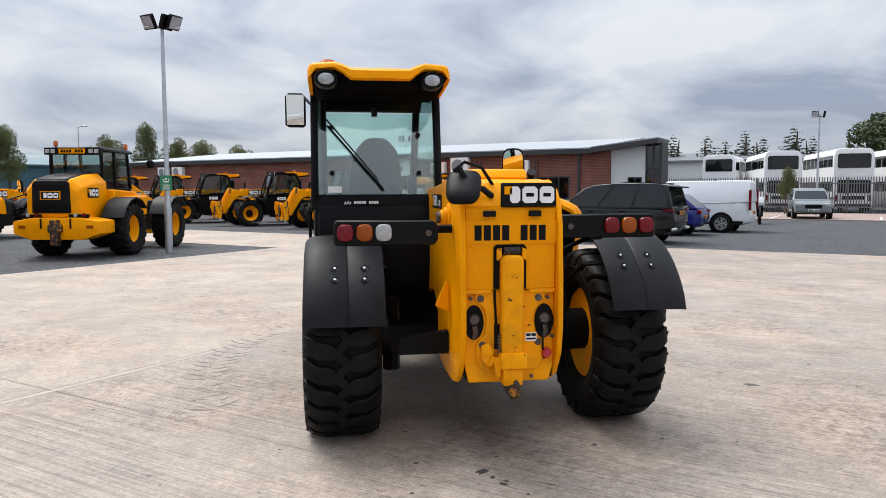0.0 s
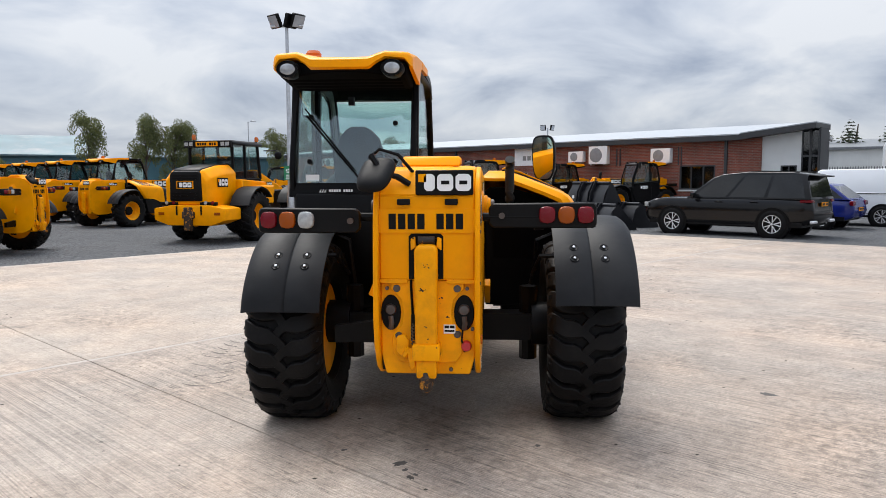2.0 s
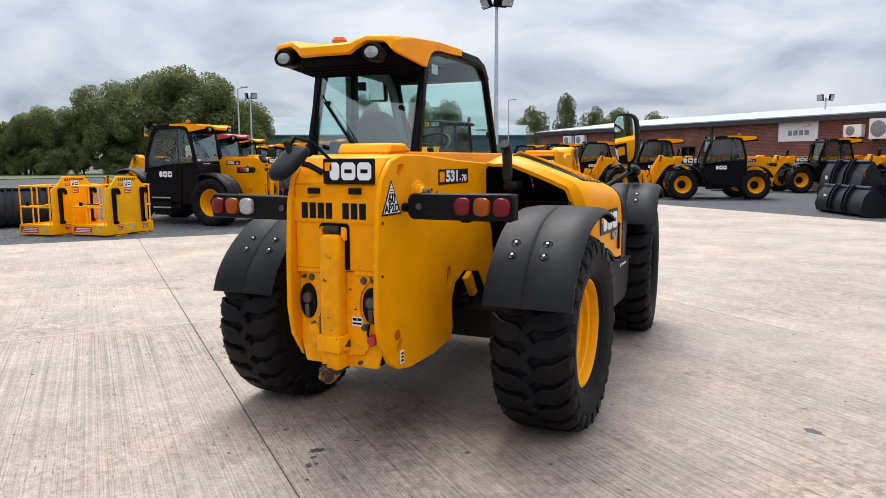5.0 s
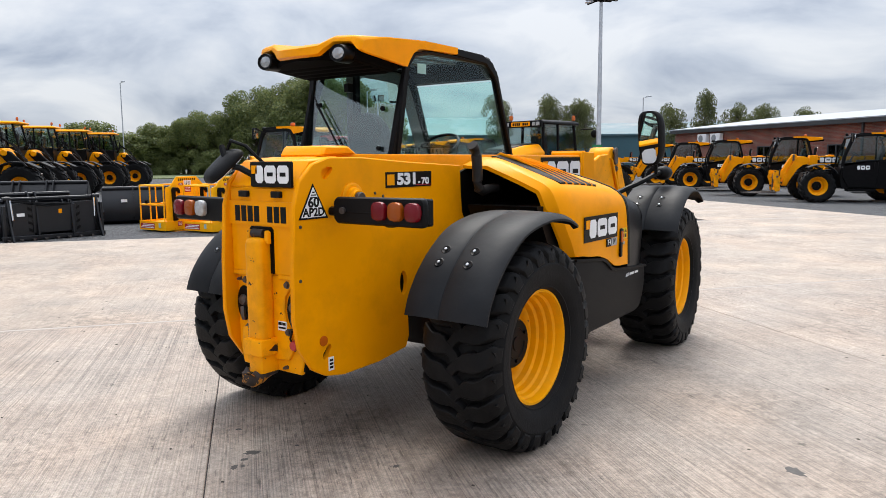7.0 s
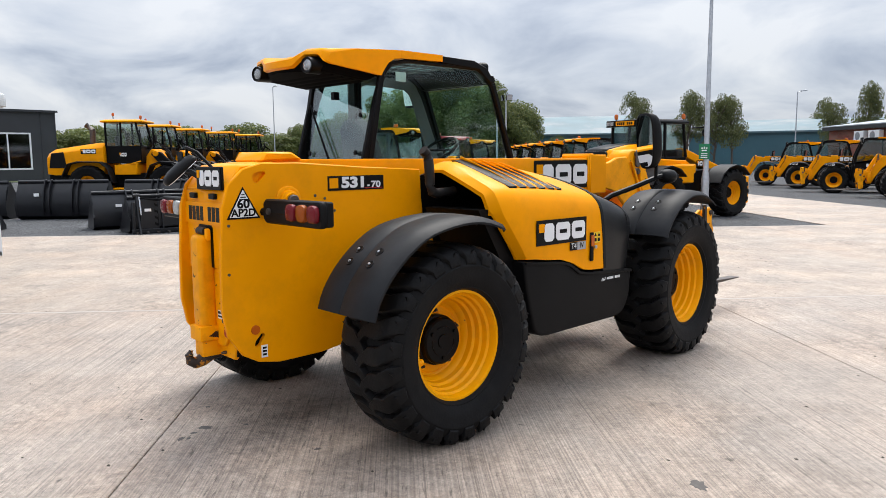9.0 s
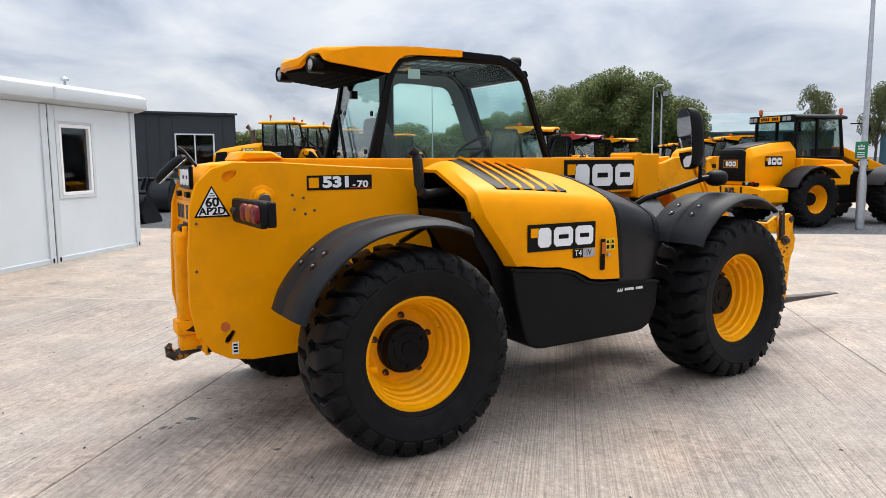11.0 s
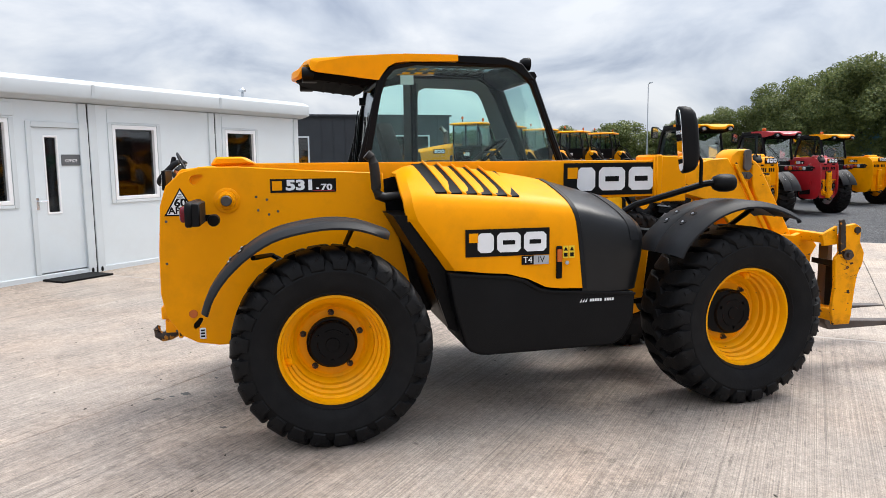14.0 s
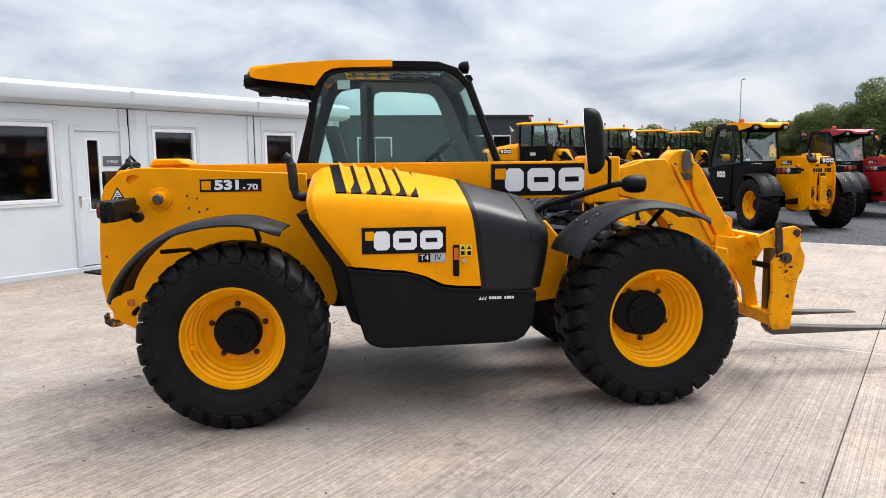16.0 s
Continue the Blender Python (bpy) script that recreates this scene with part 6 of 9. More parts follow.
def hinged_boom_loader(m):
    """Articulated telescopic loader, engine at the tail, seen from behind."""
    e = thing("wheel_loader", "yellow articulated telescopic loader with black tail grille", "loader", m)
    bm = BM()
    loft(bm, [[(-w - 0.16, y, z0), (w - 0.16, y, z0), (w - 0.16, y, z1 - 0.22), (w - 0.36, y, z1), (-w + 0.04, y, z1), (-w - 0.16, y, z1 - 0.22)] for y, w, z0, z1 in ((-1.45, 0.58, 1.02, 1.82), (-1.35, 0.64, 0.98, 1.90), (-0.7, 0.67, 0.98, 2.02), (-0.12, 0.68, 0.98, 2.06))])
    part("engine_hood", bm, YELLOW, e, bevel=0.03, segments=2)
    bm = BM()
    prism(bm, [(-0.62, 1.10), (-0.60, 1.80), (-0.54, 1.87), (0.22, 1.87), (0.28, 1.80), (0.30, 1.10)], -1.49, -1.41, "y")
    gr = part("tail_grille", bm, BLACK_PLASTIC, e, "black tail grille", bevel=0.05, segments=2)
    bm = BM()
    loft(bm, [[(-0.56, y, z), (0.24, y, z), (0.21, y, z + 0.05), (-0.53, y, z + 0.05)] for y, z in ((-1.43, 1.84), (-1.34, 1.89), (-0.7, 1.995), (-0.10, 2.04))])
    part("hood_top", bm, BLACK, e, bevel=0.04)
    for k in range(9):
        bm = BM()
        bx(bm, -0.53, 0.21, -1.505, -1.485, 1.14 + k * 0.075, 1.165 + k * 0.075)
        if not 3 <= k <= 6:
            part("grille_slat", bm, BLACK, gr)
        else:
            bm.free()
    bm = BM()
    bx(bm, -0.40, 0.08, -1.505, -1.49, 1.42, 1.62)
    part("emblem_border", bm, YELLOW, gr)
    emblem(gr, facing(-0.16, -1.508, 1.52, 0, -1), 0.43, 0.17, False)
    emblem(e, facing(0.512, -0.80, 1.58, 1, 0), 0.52, 0.24)
    bm = BM()
    prism(bm, [(-1.02, 0.62), (-1.02, 0.92), (-0.55, 1.0), (0.55, 1.0), (1.02, 0.92), (1.02, 0.62), (0.62, 0.48), (-0.62, 0.48)], -1.60, -0.80, "y")
    cw = part("counterweight", bm, YELLOW, e, "heavy yellow counterweight", bevel=0.04, segments=2)
    for s in (-1, 1):
        bm = BM()
        bx(bm, s * 0.56 - 0.31, s * 0.56 + 0.15, -1.50, -1.40, 0.99, 1.08)
        hl = part("lamp_housing", bm, BLACK, e, bevel=0.01)
        for x, mt in ((s * 0.56 + 0.06, RED_LENS), (s * 0.56 - 0.14, CLEAR_LENS)):
            bm = BM()
            lathe(bm, [(0.001, -1.525), (0.045, -1.52), (0.045, -1.49)], "y", (x, 0, 1.06), 12)
            part("lens", bm, mt, hl)
        bm = BM()
        bx(bm, s * 0.80 - 0.08, s * 0.80 + 0.08, -1.615, -1.595, 0.75, 0.82)
        part("reflector", bm, AMBER_LENS, cw)
        bm = BM()
        tube(bm, [(s * 0.35, -1.615, 0.98), (s * 0.35, -1.615, 0.75)], 0.02, 6)
        part("hose", bm, BLACK, cw)
    bm = BM()
    bx(bm, -0.10, 0.10, -1.72, -1.58, 0.35, 0.95)
    bx(bm, -0.16, 0.16, -1.70, -1.58, 0.66, 0.84)
    part("pickup_hitch", bm, HOOK_STEEL, e, bevel=0.02)
    for s in (1, -1):
        wheel_parts(e, BIG_TYRE, BIG_RIM, pose(s * 0.95, -0.05, 0.67, 0, 0, 0 if s > 0 else 180), False)
        wheel_parts(e, BIG_TYRE, BIG_RIM, pose(s * 0.95, 2.70, 0.67, 20, 0, 0 if s > 0 else 180), False)
        arch(e, s, 0.68, 1.24, -0.05, 0.67, 0.80)
        arch(e, s, 0.68, 1.24, 2.70, 0.67, 0.80)
    bm = BM()
    prism(bm, [(-0.8, 0.55), (-0.8, 1.0), (1.2, 1.05), (1.4, 1.3), (2.9, 1.35), (3.2, 0.9), (3.0, 0.5), (1.4, 0.5)], -0.42, 0.42)
    part("frame", bm, BLACK, e, bevel=0.02)
    glass_cab(e, -0.98, 0.40, 0.0, 1.55, 1.15, 2.73, BLACK, 0.1, 0.55)
    bm = BM()
    bx(bm, -0.99, 0.43, -0.21, -0.09, 2.53, 2.71)
    lb = part("light_bar", bm, BLACK, e, bevel=0.01)
    for x in (-0.90, -0.76, 0.20, 0.34):
        bm = BM()
        bx(bm, x - 0.05, x + 0.05, -0.235, -0.205, 2.57, 2.67)
        part("lens", bm, CLEAR_LENS, lb)
    bm = BM()
    bx(bm, -0.61, 0.05, -0.225, -0.212, 2.56, 2.68)
    pl = part("number_plate", bm, YELLOW, lb, "yellow plate with plain dark bars")
    bars(pl, facing(-0.28, -0.226, 2.62, 0, -1), 0.58, 0.075, 8)
    beacon(e, -0.78, -0.03, 2.75)
    beacon(e, 0.30, 1.50, 2.75)
    bm = BM()
    prism(bm, [(0.6, 1.10), (1.3, 1.25), (1.3, 1.5), (0.5, 1.5)], 0.72, 0.95)
    bx(bm, 0.70, 0.97, 0.3, 1.2, 0.98, 1.48)
    prism(bm, [(-0.10, 1.12), (-0.10, 1.66), (1.20, 1.60), (1.52, 1.40), (1.52, 1.12)], 0.42, 0.70)
    part("side_tank", bm, YELLOW, e, bevel=0.03)
    bm = BM()
    prism(bm, [(1.7, 1.75), (1.75, 1.95), (3.6, 1.35), (4.2, 0.75), (4.1, 0.5), (3.6, 1.0), (2.6, 1.4)], -0.16, 0.16)
    part("boom", bm, YELLOW, e, bevel=0.02)
    emblem(e, facing(0.165, 2.5, 1.50, 1, 0), 0.40, 0.18)
    bm = BM()
    bx(bm, -0.6, 0.6, 4.05, 4.2, 0.3, 1.1)
    part("carriage", bm, YELLOW_WORN, e, bevel=0.02)
    bm = BM()
    tube(bm, [(0.42, 1.7, 2.5), (0.80, 1.75, 2.5), (0.83, 1.75, 2.6)], 0.02, 6)
    lathe(bm, [(0.001, 1.70), (0.08, 1.705), (0.115, 1.73), (0.12, 1.76), (0.001, 1.775)], "y", (0.86, 0, 2.36), 18)
    part("mirror", bm, BLACK_PLASTIC, e, bevel=0.01)
    return e


hinged_boom_loader(pose(-7.15, 14.75, -0.03, 0, 0, -9.5))


def shovel_loader(m, stack=True):
    """Large articulated wheel loader, right side plainly seen."""
    e = thing("wheel_loader", "large yellow wheel loader with black arches parked in a row", "loader", m, "wheel loaders in a row")
    bm = BM()
    loft(bm, [[(-w, y, z0), (w, y, z0), (w, y, z1 - 0.2), (w - 0.25, y, z1), (-w + 0.25, y, z1), (-w, y, z1 - 0.2)] for y, w, z0, z1 in ((-1.75, 0.80, 1.2, 2.05), (-1.4, 0.92, 1.15, 2.22), (0.2, 0.95, 1.15, 2.45), (0.6, 0.95, 1.15, 2.48))])
    part("engine_hood", bm, YELLOW, e, bevel=0.04, segments=2)
    for s in (1, -1):
        bm = BM()
        prism(bm, [(-1.6, 1.45), (-1.5, 2.05), (-1.0, 2.1), (-0.9, 1.45)], s * 0.93, s * 0.965)
        part("side_grille", bm, BLACK_PLASTIC, e, bevel=0.02)
        emblem(e, facing(s * 0.957, 0.0, 2.12, s, 0), 0.62, 0.2)
        wheel_parts(e, LOADER_TYRE, LOADER_RIM, pose(s * 1.02, 0, 0.77, 0, 0, 0 if s > 0 else 180), False)
        wheel_parts(e, LOADER_TYRE, LOADER_RIM, pose(s * 1.02, 3.2, 0.77, 12, 0, 0 if s > 0 else 180), False)
        bm = BM()
        strip(bm, [(-1.0, 1.1), (-0.75, 1.62), (-0.35, 1.72), (0.55, 1.70), (0.85, 1.45), (1.05, 0.85)], 0.05, s * 0.72, s * 1.34)
        part("mudguard", bm, GUARD, e, bevel=0.01)
        bm = BM()
        strip(bm, [(2.3, 1.0), (2.55, 1.55), (2.95, 1.70), (3.5, 1.66), (3.9, 1.45)], 0.05, s * 0.72, s * 1.34)
        part("mudguard", bm, GUARD, e, bevel=0.01)
        bm = BM()
        prism(bm, [(2.35, 2.0), (2.5, 2.15), (2.8, 2.05), (3.45, 1.35), (3.98, 0.60), (3.82, 0.42), (3.25, 0.95), (2.6, 1.7)], s * 0.36 if s > 0 else -0.52, 0.52 if s > 0 else -0.36)
        part("lift_arm", bm, BLACK, e, bevel=0.03)
        bm = BM()
        tube(bm, [(s * 0.98, 1.7, 1.6), (s * 1.0, 2.1, 1.7)], 0.03, 6)
        bx(bm, min(s * 0.85, s * 1.15), max(s * 0.85, s * 1.15), 0.85, 1.5, 0.55, 0.62)
        part("step", bm, YELLOW, e, bevel=0.01)
    bm = BM()
    prism(bm, [(1.0, 1.15), (1.0, 1.55), (1.9, 1.62), (1.9, 1.15)], -0.95, 0.95)
    part("platform", bm, YELLOW, e, bevel=0.02)
    bm = BM()
    prism(bm, [(2.0, 0.7), (2.1, 1.9), (2.3, 2.2), (2.6, 2.2), (3.1, 1.3), (3.8, 0.8), (3.6, 0.55)], -0.33, 0.33)
    part("front_frame", bm, YELLOW, e, bevel=0.04)
    bm = BM()
    prism(bm, [(-1.8, 0.7), (-1.8, 1.2), (2.2, 1.2), (2.2, 0.7)], -0.5, 0.5)
    part("frame", bm, BLACK, e)
    glass_cab(e, -0.72, 0.72, 0.62, 2.05, 1.62, 3.42, YELLOW, 0.16, 0.72, 0.2)
    beacon(e, -0.45, 0.55, 3.62)
    beacon(e, 0.45, 2.0, 3.45)
    if stack:
        bm = BM()
        tube(bm, [(-0.35, -0.3, 2.4), (-0.35, -0.3, 3.05), (-0.35, -0.55, 3.25)], 0.12, 12)
        part("exhaust_pipe", bm, DARK_STEEL, e)
    for k in range(4):
        bm = BM()
        tube(bm, [(-0.2 + k * 0.13, 2.1, 2.2), (-0.2 + k * 0.13, 2.3, 2.55 + 0.05 * k), (-0.2 + k * 0.13, 2.8, 2.3), (-0.1 + k * 0.13, 3.2, 1.7)], 0.022, 5)
        part("hose", bm, BLACK, e)
    for s in (-1, 1):
        bm = BM()
        tube(bm, [(s * 0.70, 1.95, 2.95), (s * 0.95, 2.10, 3.0), (s * 0.98, 2.10, 2.85)], 0.018, 6)
        bx(bm, s * 0.98 - 0.10, s * 0.98 + 0.10, 2.08, 2.14, 2.45, 2.85)
        part("mirror", bm, BLACK_PLASTIC, e, bevel=0.01)
        bm = BM()
        lathe(bm, [(0.001, 0.55), (0.10, 0.55), (0.14, 0.50), (0.14, 0.42)], "x", (0, 2.55, 2.02), 14)
        for v in bm.verts:
            v.co.x *= s
        part("arm_pivot", bm, YELLOW, e)
        bm = BM()
        tube(bm, [(s * 0.44, 2.5, 1.3), (s * 0.44, 3.6, 1.15)], 0.07, 8)
        part("lift_ram", bm, DARK_STEEL, e)
    emblem(e, facing(0.735, 1.3, 1.98, 1, 0), 0.32, 0.22)
    return e


def yard(b, a, turn=0.0, z=-0.03):
    """Pose in the yard's axes; turn 0 faces along U."""
    return YARD @ pose(b, a, z, 0, 0, turn)


ld = shovel_loader(yard(-27.0, -12.3))
for k, (b, a) in enumerate(((-31.4, -12.4), (-35.9, -12.1), (-40.5, -11.5), (-45.0, -10.8))):
    copy_thing(ld, yard(b, a))

# ---- buildings ----
def brick_material(name):
    m = bpy.data.materials.new(name)
    m.use_nodes = True
    n, l = m.node_tree.nodes, m.node_tree.links
    b = n["Principled BSDF"]
    co = n.new("ShaderNodeTexCoord")
    mp = n.new("ShaderNodeMapping")
    mp.inputs["Rotation"].default_value = (math.pi / 2, 0, 0)
    l.new(co.outputs["Object"], mp.inputs["Vector"])
    br = n.new("ShaderNodeTexBrick")
    br.inputs["Scale"].default_value = 1.0
    br.inputs["Brick Width"].default_value, br.inputs["Row Height"].default_value, br.inputs["Mortar Size"].default_value = 0.225, 0.075, 0.008
    br.inputs["Color1"].default_value = (0.24, 0.060, 0.036, 1)
    br.inputs["Color2"].default_value = (0.16, 0.042, 0.028, 1)
    br.inputs["Mortar"].default_value = (0.20, 0.16, 0.13, 1)
    l.new(mp.outputs[0], br.inputs["Vector"])
    nz = n.new("ShaderNodeTexNoise")
    nz.inputs["Scale"].default_value, nz.inputs["Detail"].default_value = 0.8, 6
    l.new(co.outputs["Object"], nz.inputs["Vector"])
    r = n.new("ShaderNodeMapRange")
    r.inputs["From Min"].default_value, r.inputs["From Max"].default_value, r.inputs["To Min"].default_value, r.inputs["To Max"].default_value = 0.3, 0.7, 0.75, 1.25
    l.new(nz.outputs["Fac"], r.inputs["Value"])
    sc = n.new("ShaderNodeVectorMath")
    sc.operation = 'SCALE'
    l.new(br.outputs["Color"], sc.inputs[0])
    l.new(r.outputs[0], sc.inputs["Scale"])
    l.new(sc.outputs[0], b.inputs["Base Color"])
    b.inputs["Roughness"].default_value = 0.85
    return m


BRICK = brick_material("red_brick")
FASCIA = material("grey_fascia_sheet", (0.50, 0.535, 0.555), 0.45, vary=0.05, scale=0.6, dirt=(0.36, 0.37, 0.36), dirt_amount=0.35, dirt_scale=1.2)
PALE_PANEL = material("pale_grey_coated_panel", (0.67, 0.72, 0.74), 0.45, vary=0.03, scale=0.8, dirt=(0.55, 0.56, 0.55), dirt_amount=0.3, dirt_scale=0.9)
PALE_TRIM = material("pale_grey_trim", (0.60, 0.64, 0.655), 0.45, vary=0.06, scale=1.5)
WHITE_FRAME = material("white_window_frame", (0.82, 0.82, 0.82), 0.35, vary=0.03)
DARK_FRAME = material("dark_grey_frame", (0.035, 0.037, 0.04), 0.4)
ROOM = material("dim_room", (0.42, 0.40, 0.37), 0.8)
ROOF_SHEET = material("pale_roof_sheet", (0.36, 0.385, 0.41), 0.4, 0.2, vary=0.06)
RENDER_W = material("white_render", (0.62, 0.63, 0.62), 0.7, vary=0.06, scale=1.2)
DARK_CLAD = material("dark_grey_cladding", (0.030, 0.033, 0.037), 0.55, vary=0.15, scale=0.6)
TEAL = material("teal_cladding", (0.045, 0.12, 0.15), 0.5, vary=0.12, scale=0.3)
TEAL_ROOF = material("pale_teal_roof", (0.075, 0.145, 0.17), 0.5, vary=0.15, scale=0.3, dirt=(0.45, 0.35, 0.32), dirt_amount=0.4, dirt_scale=0.2)


def pane_set(parent, x0, x1, z0, z1, y, frame_mat, fw=0.06, bars_x=(), glass=DARK_GLASS, deep=0.10):
    """Window in a wall whose outer face lies at y and looks towards -y or +y by the sign of deep."""
    bm = BM()
    o, i = [(x0, z0), (x1, z0), (x1, z1), (x0, z1)], [(x0 + fw, z0 + fw), (x1 - fw, z0 + fw), (x1 - fw, z1 - fw), (x0 + fw, z1 - fw)]
    ya, yb = y - deep * 0.2, y + deep
    v = [[bm.verts.new((px, yy, pz)) for px, pz in q] for yy in (ya, yb) for q in (o, i)]
    for k in range(4):
        j = (k + 1) % 4
        for a, b in ((v[0], v[1]), (v[2], v[3]), (v[0], v[2]), (v[1], v[3])):
            bm.faces.new((a[k], a[j], b[j], b[k]))
    for bxx in bars_x:
        bx(bm, bxx - fw * 0.4, bxx + fw * 0.4, min(ya, yb), max(ya, yb), z0 + fw * 0.8, z1 - fw * 0.8)
    w = part("window", bm, frame_mat, parent, bevel=0.006)
    bm = BM()
    ym = y + deep * 0.5
    bx(bm, x0 + fw * 0.8, x1 - fw * 0.8, min(ym, ym + deep * 0.06), max(ym, ym + deep * 0.06), z0 + fw * 0.8, z1 - fw * 0.8)
    part("pane", bm, glass, w)
    return w


def wall_with_holes(parent, name, x0, x1, z0, z1, ya, yb, holes, mat, bevel=0.0):
    """Wall along local x made of blocks round its openings (x0, x1, z0, z1)."""
    xs = sorted({x0, x1, *[h[0] for h in holes], *[h[1] for h in holes]})
    bm = BM()
    for a, b in zip(xs, xs[1:]):
        cut = sorted([(h[2], h[3]) for h in holes if h[0] < (a + b) / 2 < h[1]])
        z = z0
        for c, d in cut + [(z1, z1)]:
            if c - z > 1e-4:
                bx(bm, a, b, ya, yb, z, c)
            z = d
    bmesh.ops.remove_doubles(bm, verts=bm.verts, dist=1e-5)
    return part(name, bm, mat, parent)


def site_office():
    """Row of joined modular cabins; front looks along +y of the yard axes."""
    e = thing("office_cabin", "pale grey modular site office with white-framed windows", "building", YARD)
    Y, D, B = -6.88, -7.0, -0.045
    mods = [-8.62, -6.13, -3.42, -0.71, 2.0, 4.7]
    holes = [(-7.25, -6.41, 1.09, 2.30), (-4.76, -3.87, 1.10, 2.30), (-3.38, -2.45, 0.07, 2.27), (-2.16, -0.98, 1.12, 2.33), (0.2, 1.4, 1.12, 2.32), (2.6, 3.8, 1.12, 2.32)]
    wall_with_holes(e, "front_wall", mods[0], mods[-1], 0.06, 2.60, D, Y, holes, PALE_PANEL)
    bm = BM()
    bx(bm, mods[0], mods[0] + 0.1, -12.7, D, 0.06, 2.60)
    bx(bm, mods[-1] - 0.1, mods[-1], -12.7, D, 0.06, 2.60)
    bx(bm, mods[0], mods[-1], -12.7, -12.6, 0.06, 2.60)
    part("back_walls", bm, PALE_PANEL, e)
    bm = BM()
    bx(bm, mods[0] + 0.1, mods[-1] - 0.1, -12.6, D, B, 0.07)
    part("floor_deck", bm, ROOM, e)
    bm = BM()
    bx(bm, mods[0] + 0.1, mods[-1] - 0.1, -8.9, -8.8, 0.07, 2.55)
    part("inner_wall", bm, ROOM, e)
    # Desks behind the glass
    for x in (-4.9, -2.3, 1.0):
        bm = BM()
        bx(bm, x - 0.7, x + 0.7, -8.3, -7.6, 0.78, 0.82)
        for dx in (-0.64, 0.64):
            bx(bm, x + dx - 0.03, x + dx + 0.03, -8.25, -7.65, 0.07, 0.78)
        bx(bm, x - 0.3, x + 0.3, -7.95, -7.91, 0.92, 1.28)
        part("desk", bm, INTERIOR, e)
    for k, b in enumerate(mods):
        for d in ((0.07,) if k == 0 else (-0.07,) if k == 5 else (-0.085, 0.085)):
            bm = BM()
            bx(bm, b + d - 0.07, b + d + 0.07, Y - 0.02, Y + 0.03, B, 2.60)
            po = part("corner_post", bm, PALE_TRIM, e, bevel=0.006)
            bm = BM()
            prism(bm, [(b + d + 0.022 * math.cos(q * 0.5236), 0.03 + 0.042 * math.sin(q * 0.5236)) for q in range(12)], Y + 0.031, Y + 0.036, "y")
            part("lifting_hole", bm, BLACK, po)
        if k not in (0, 5):
            bm = BM()
            bx(bm, b - 0.015, b + 0.015, Y - 0.01, Y + 0.012, B, 2.60)
            part("seam", bm, BLACK, e)
    for k in range(5):
        bm = BM()
        bx(bm, mods[k] + 0.15, mods[k + 1] - 0.15, Y - 0.02, Y + 0.022, B, 0.065)
        part("base_rail", bm, PALE_TRIM, e, bevel=0.005)
    for x0, x1, z0, z1 in holes:
        if z0 < 0.5:
            continue
        pane_set(e, x0, x1, z0, z1, Y, WHITE_FRAME, 0.060, deep=-0.08)
        bm = BM()
        for q in ((x0 - 0.085, x0 - 0.01, z0 - 0.05, z1 + 0.03), (x1 + 0.01, x1 + 0.085, z0 - 0.05, z1 + 0.03), (x0 - 0.01, x1 + 0.01, z1 + 0.005, z1 + 0.03), (x0 - 0.01, x1 + 0.01, z0 - 0.05, z0 - 0.005)):
            bx(bm, q[0], q[1], Y - 0.01, Y + 0.016, q[2], q[3])
        part("window_surround", bm, PALE_TRIM, e, bevel=0.004)
        bm = BM()
        bx(bm, x0 - 0.085, x1 + 0.085, Y - 0.01, Y + 0.012, z1 + 0.04, 2.56)
        part("shutter_box", bm, PALE_PANEL, e, bevel=0.005)
    # Door with a narrow light
    x0, x1, z0, z1 = holes[2]
    bm = BM()
    for q in ((x0 - 0.04, x0 + 0.045, z0, z1 + 0.04), (x1 - 0.045, x1 + 0.04, z0, z1 + 0.04), (x0 + 0.045, x1 - 0.045, z1 - 0.045, z1 + 0.04)):
        bx(bm, q[0], q[1], Y - 0.06, Y + 0.02, q[2], q[3])
    part("door_frame", bm, PALE_TRIM, e, bevel=0.005)
    dr = wall_with_holes(e, "door", x0 + 0.05, x1 - 0.05, z0 + 0.02, z1 - 0.05, Y - 0.05, Y - 0.005, [(-2.91, -2.67, 0.95, 2.11)], PALE_PANEL)
    pane_set(dr, -2.91, -2.67, 0.95, 2.11, Y - 0.005, WHITE_FRAME, 0.03, deep=-0.04)
    bm = BM()
    tube(bm, [(-2.52, Y - 0.005, 1.15), (-2.52, Y + 0.045, 1.15), (-2.64, Y + 0.05, 1.15)], 0.011, 6)
    bx(bm, -2.545, -2.495, Y - 0.005, Y + 0.004, 1.03, 1.20)
    part("door_handle", bm, CHROME, dr)
    bm = BM()
    bx(bm, -3.27, -2.95, Y - 0.005, Y + 0.003, 1.665, 1.83)
    sg = part("door_sign", bm, material("grey_sign", (0.10, 0.105, 0.11), 0.5), dr, "grey sign with white lettering")
    letters("sign_writing", "OFFICE", 0.062, WHITE, sg, facing(-3.11, Y + 0.0035, 1.735, 0, 1), 0.0008)
    # Folded fascia: sloped underside, upright face, sloped cap with butt joints
    bm = BM()
    prism(bm, [(Y - 0.02, 2.605), (Y + 0.19, 2.665), (Y + 0.20, 2.68), (Y + 0.20, 2.87), (Y + 0.17, 2.895), (Y + 0.02, 2.955), (-12.9, 2.975), (-12.9, 2.605)], mods[0] - 0.19, mods[-1] + 0.19)
    part("roof_fascia", bm, FASCIA, e, bevel=0.006)
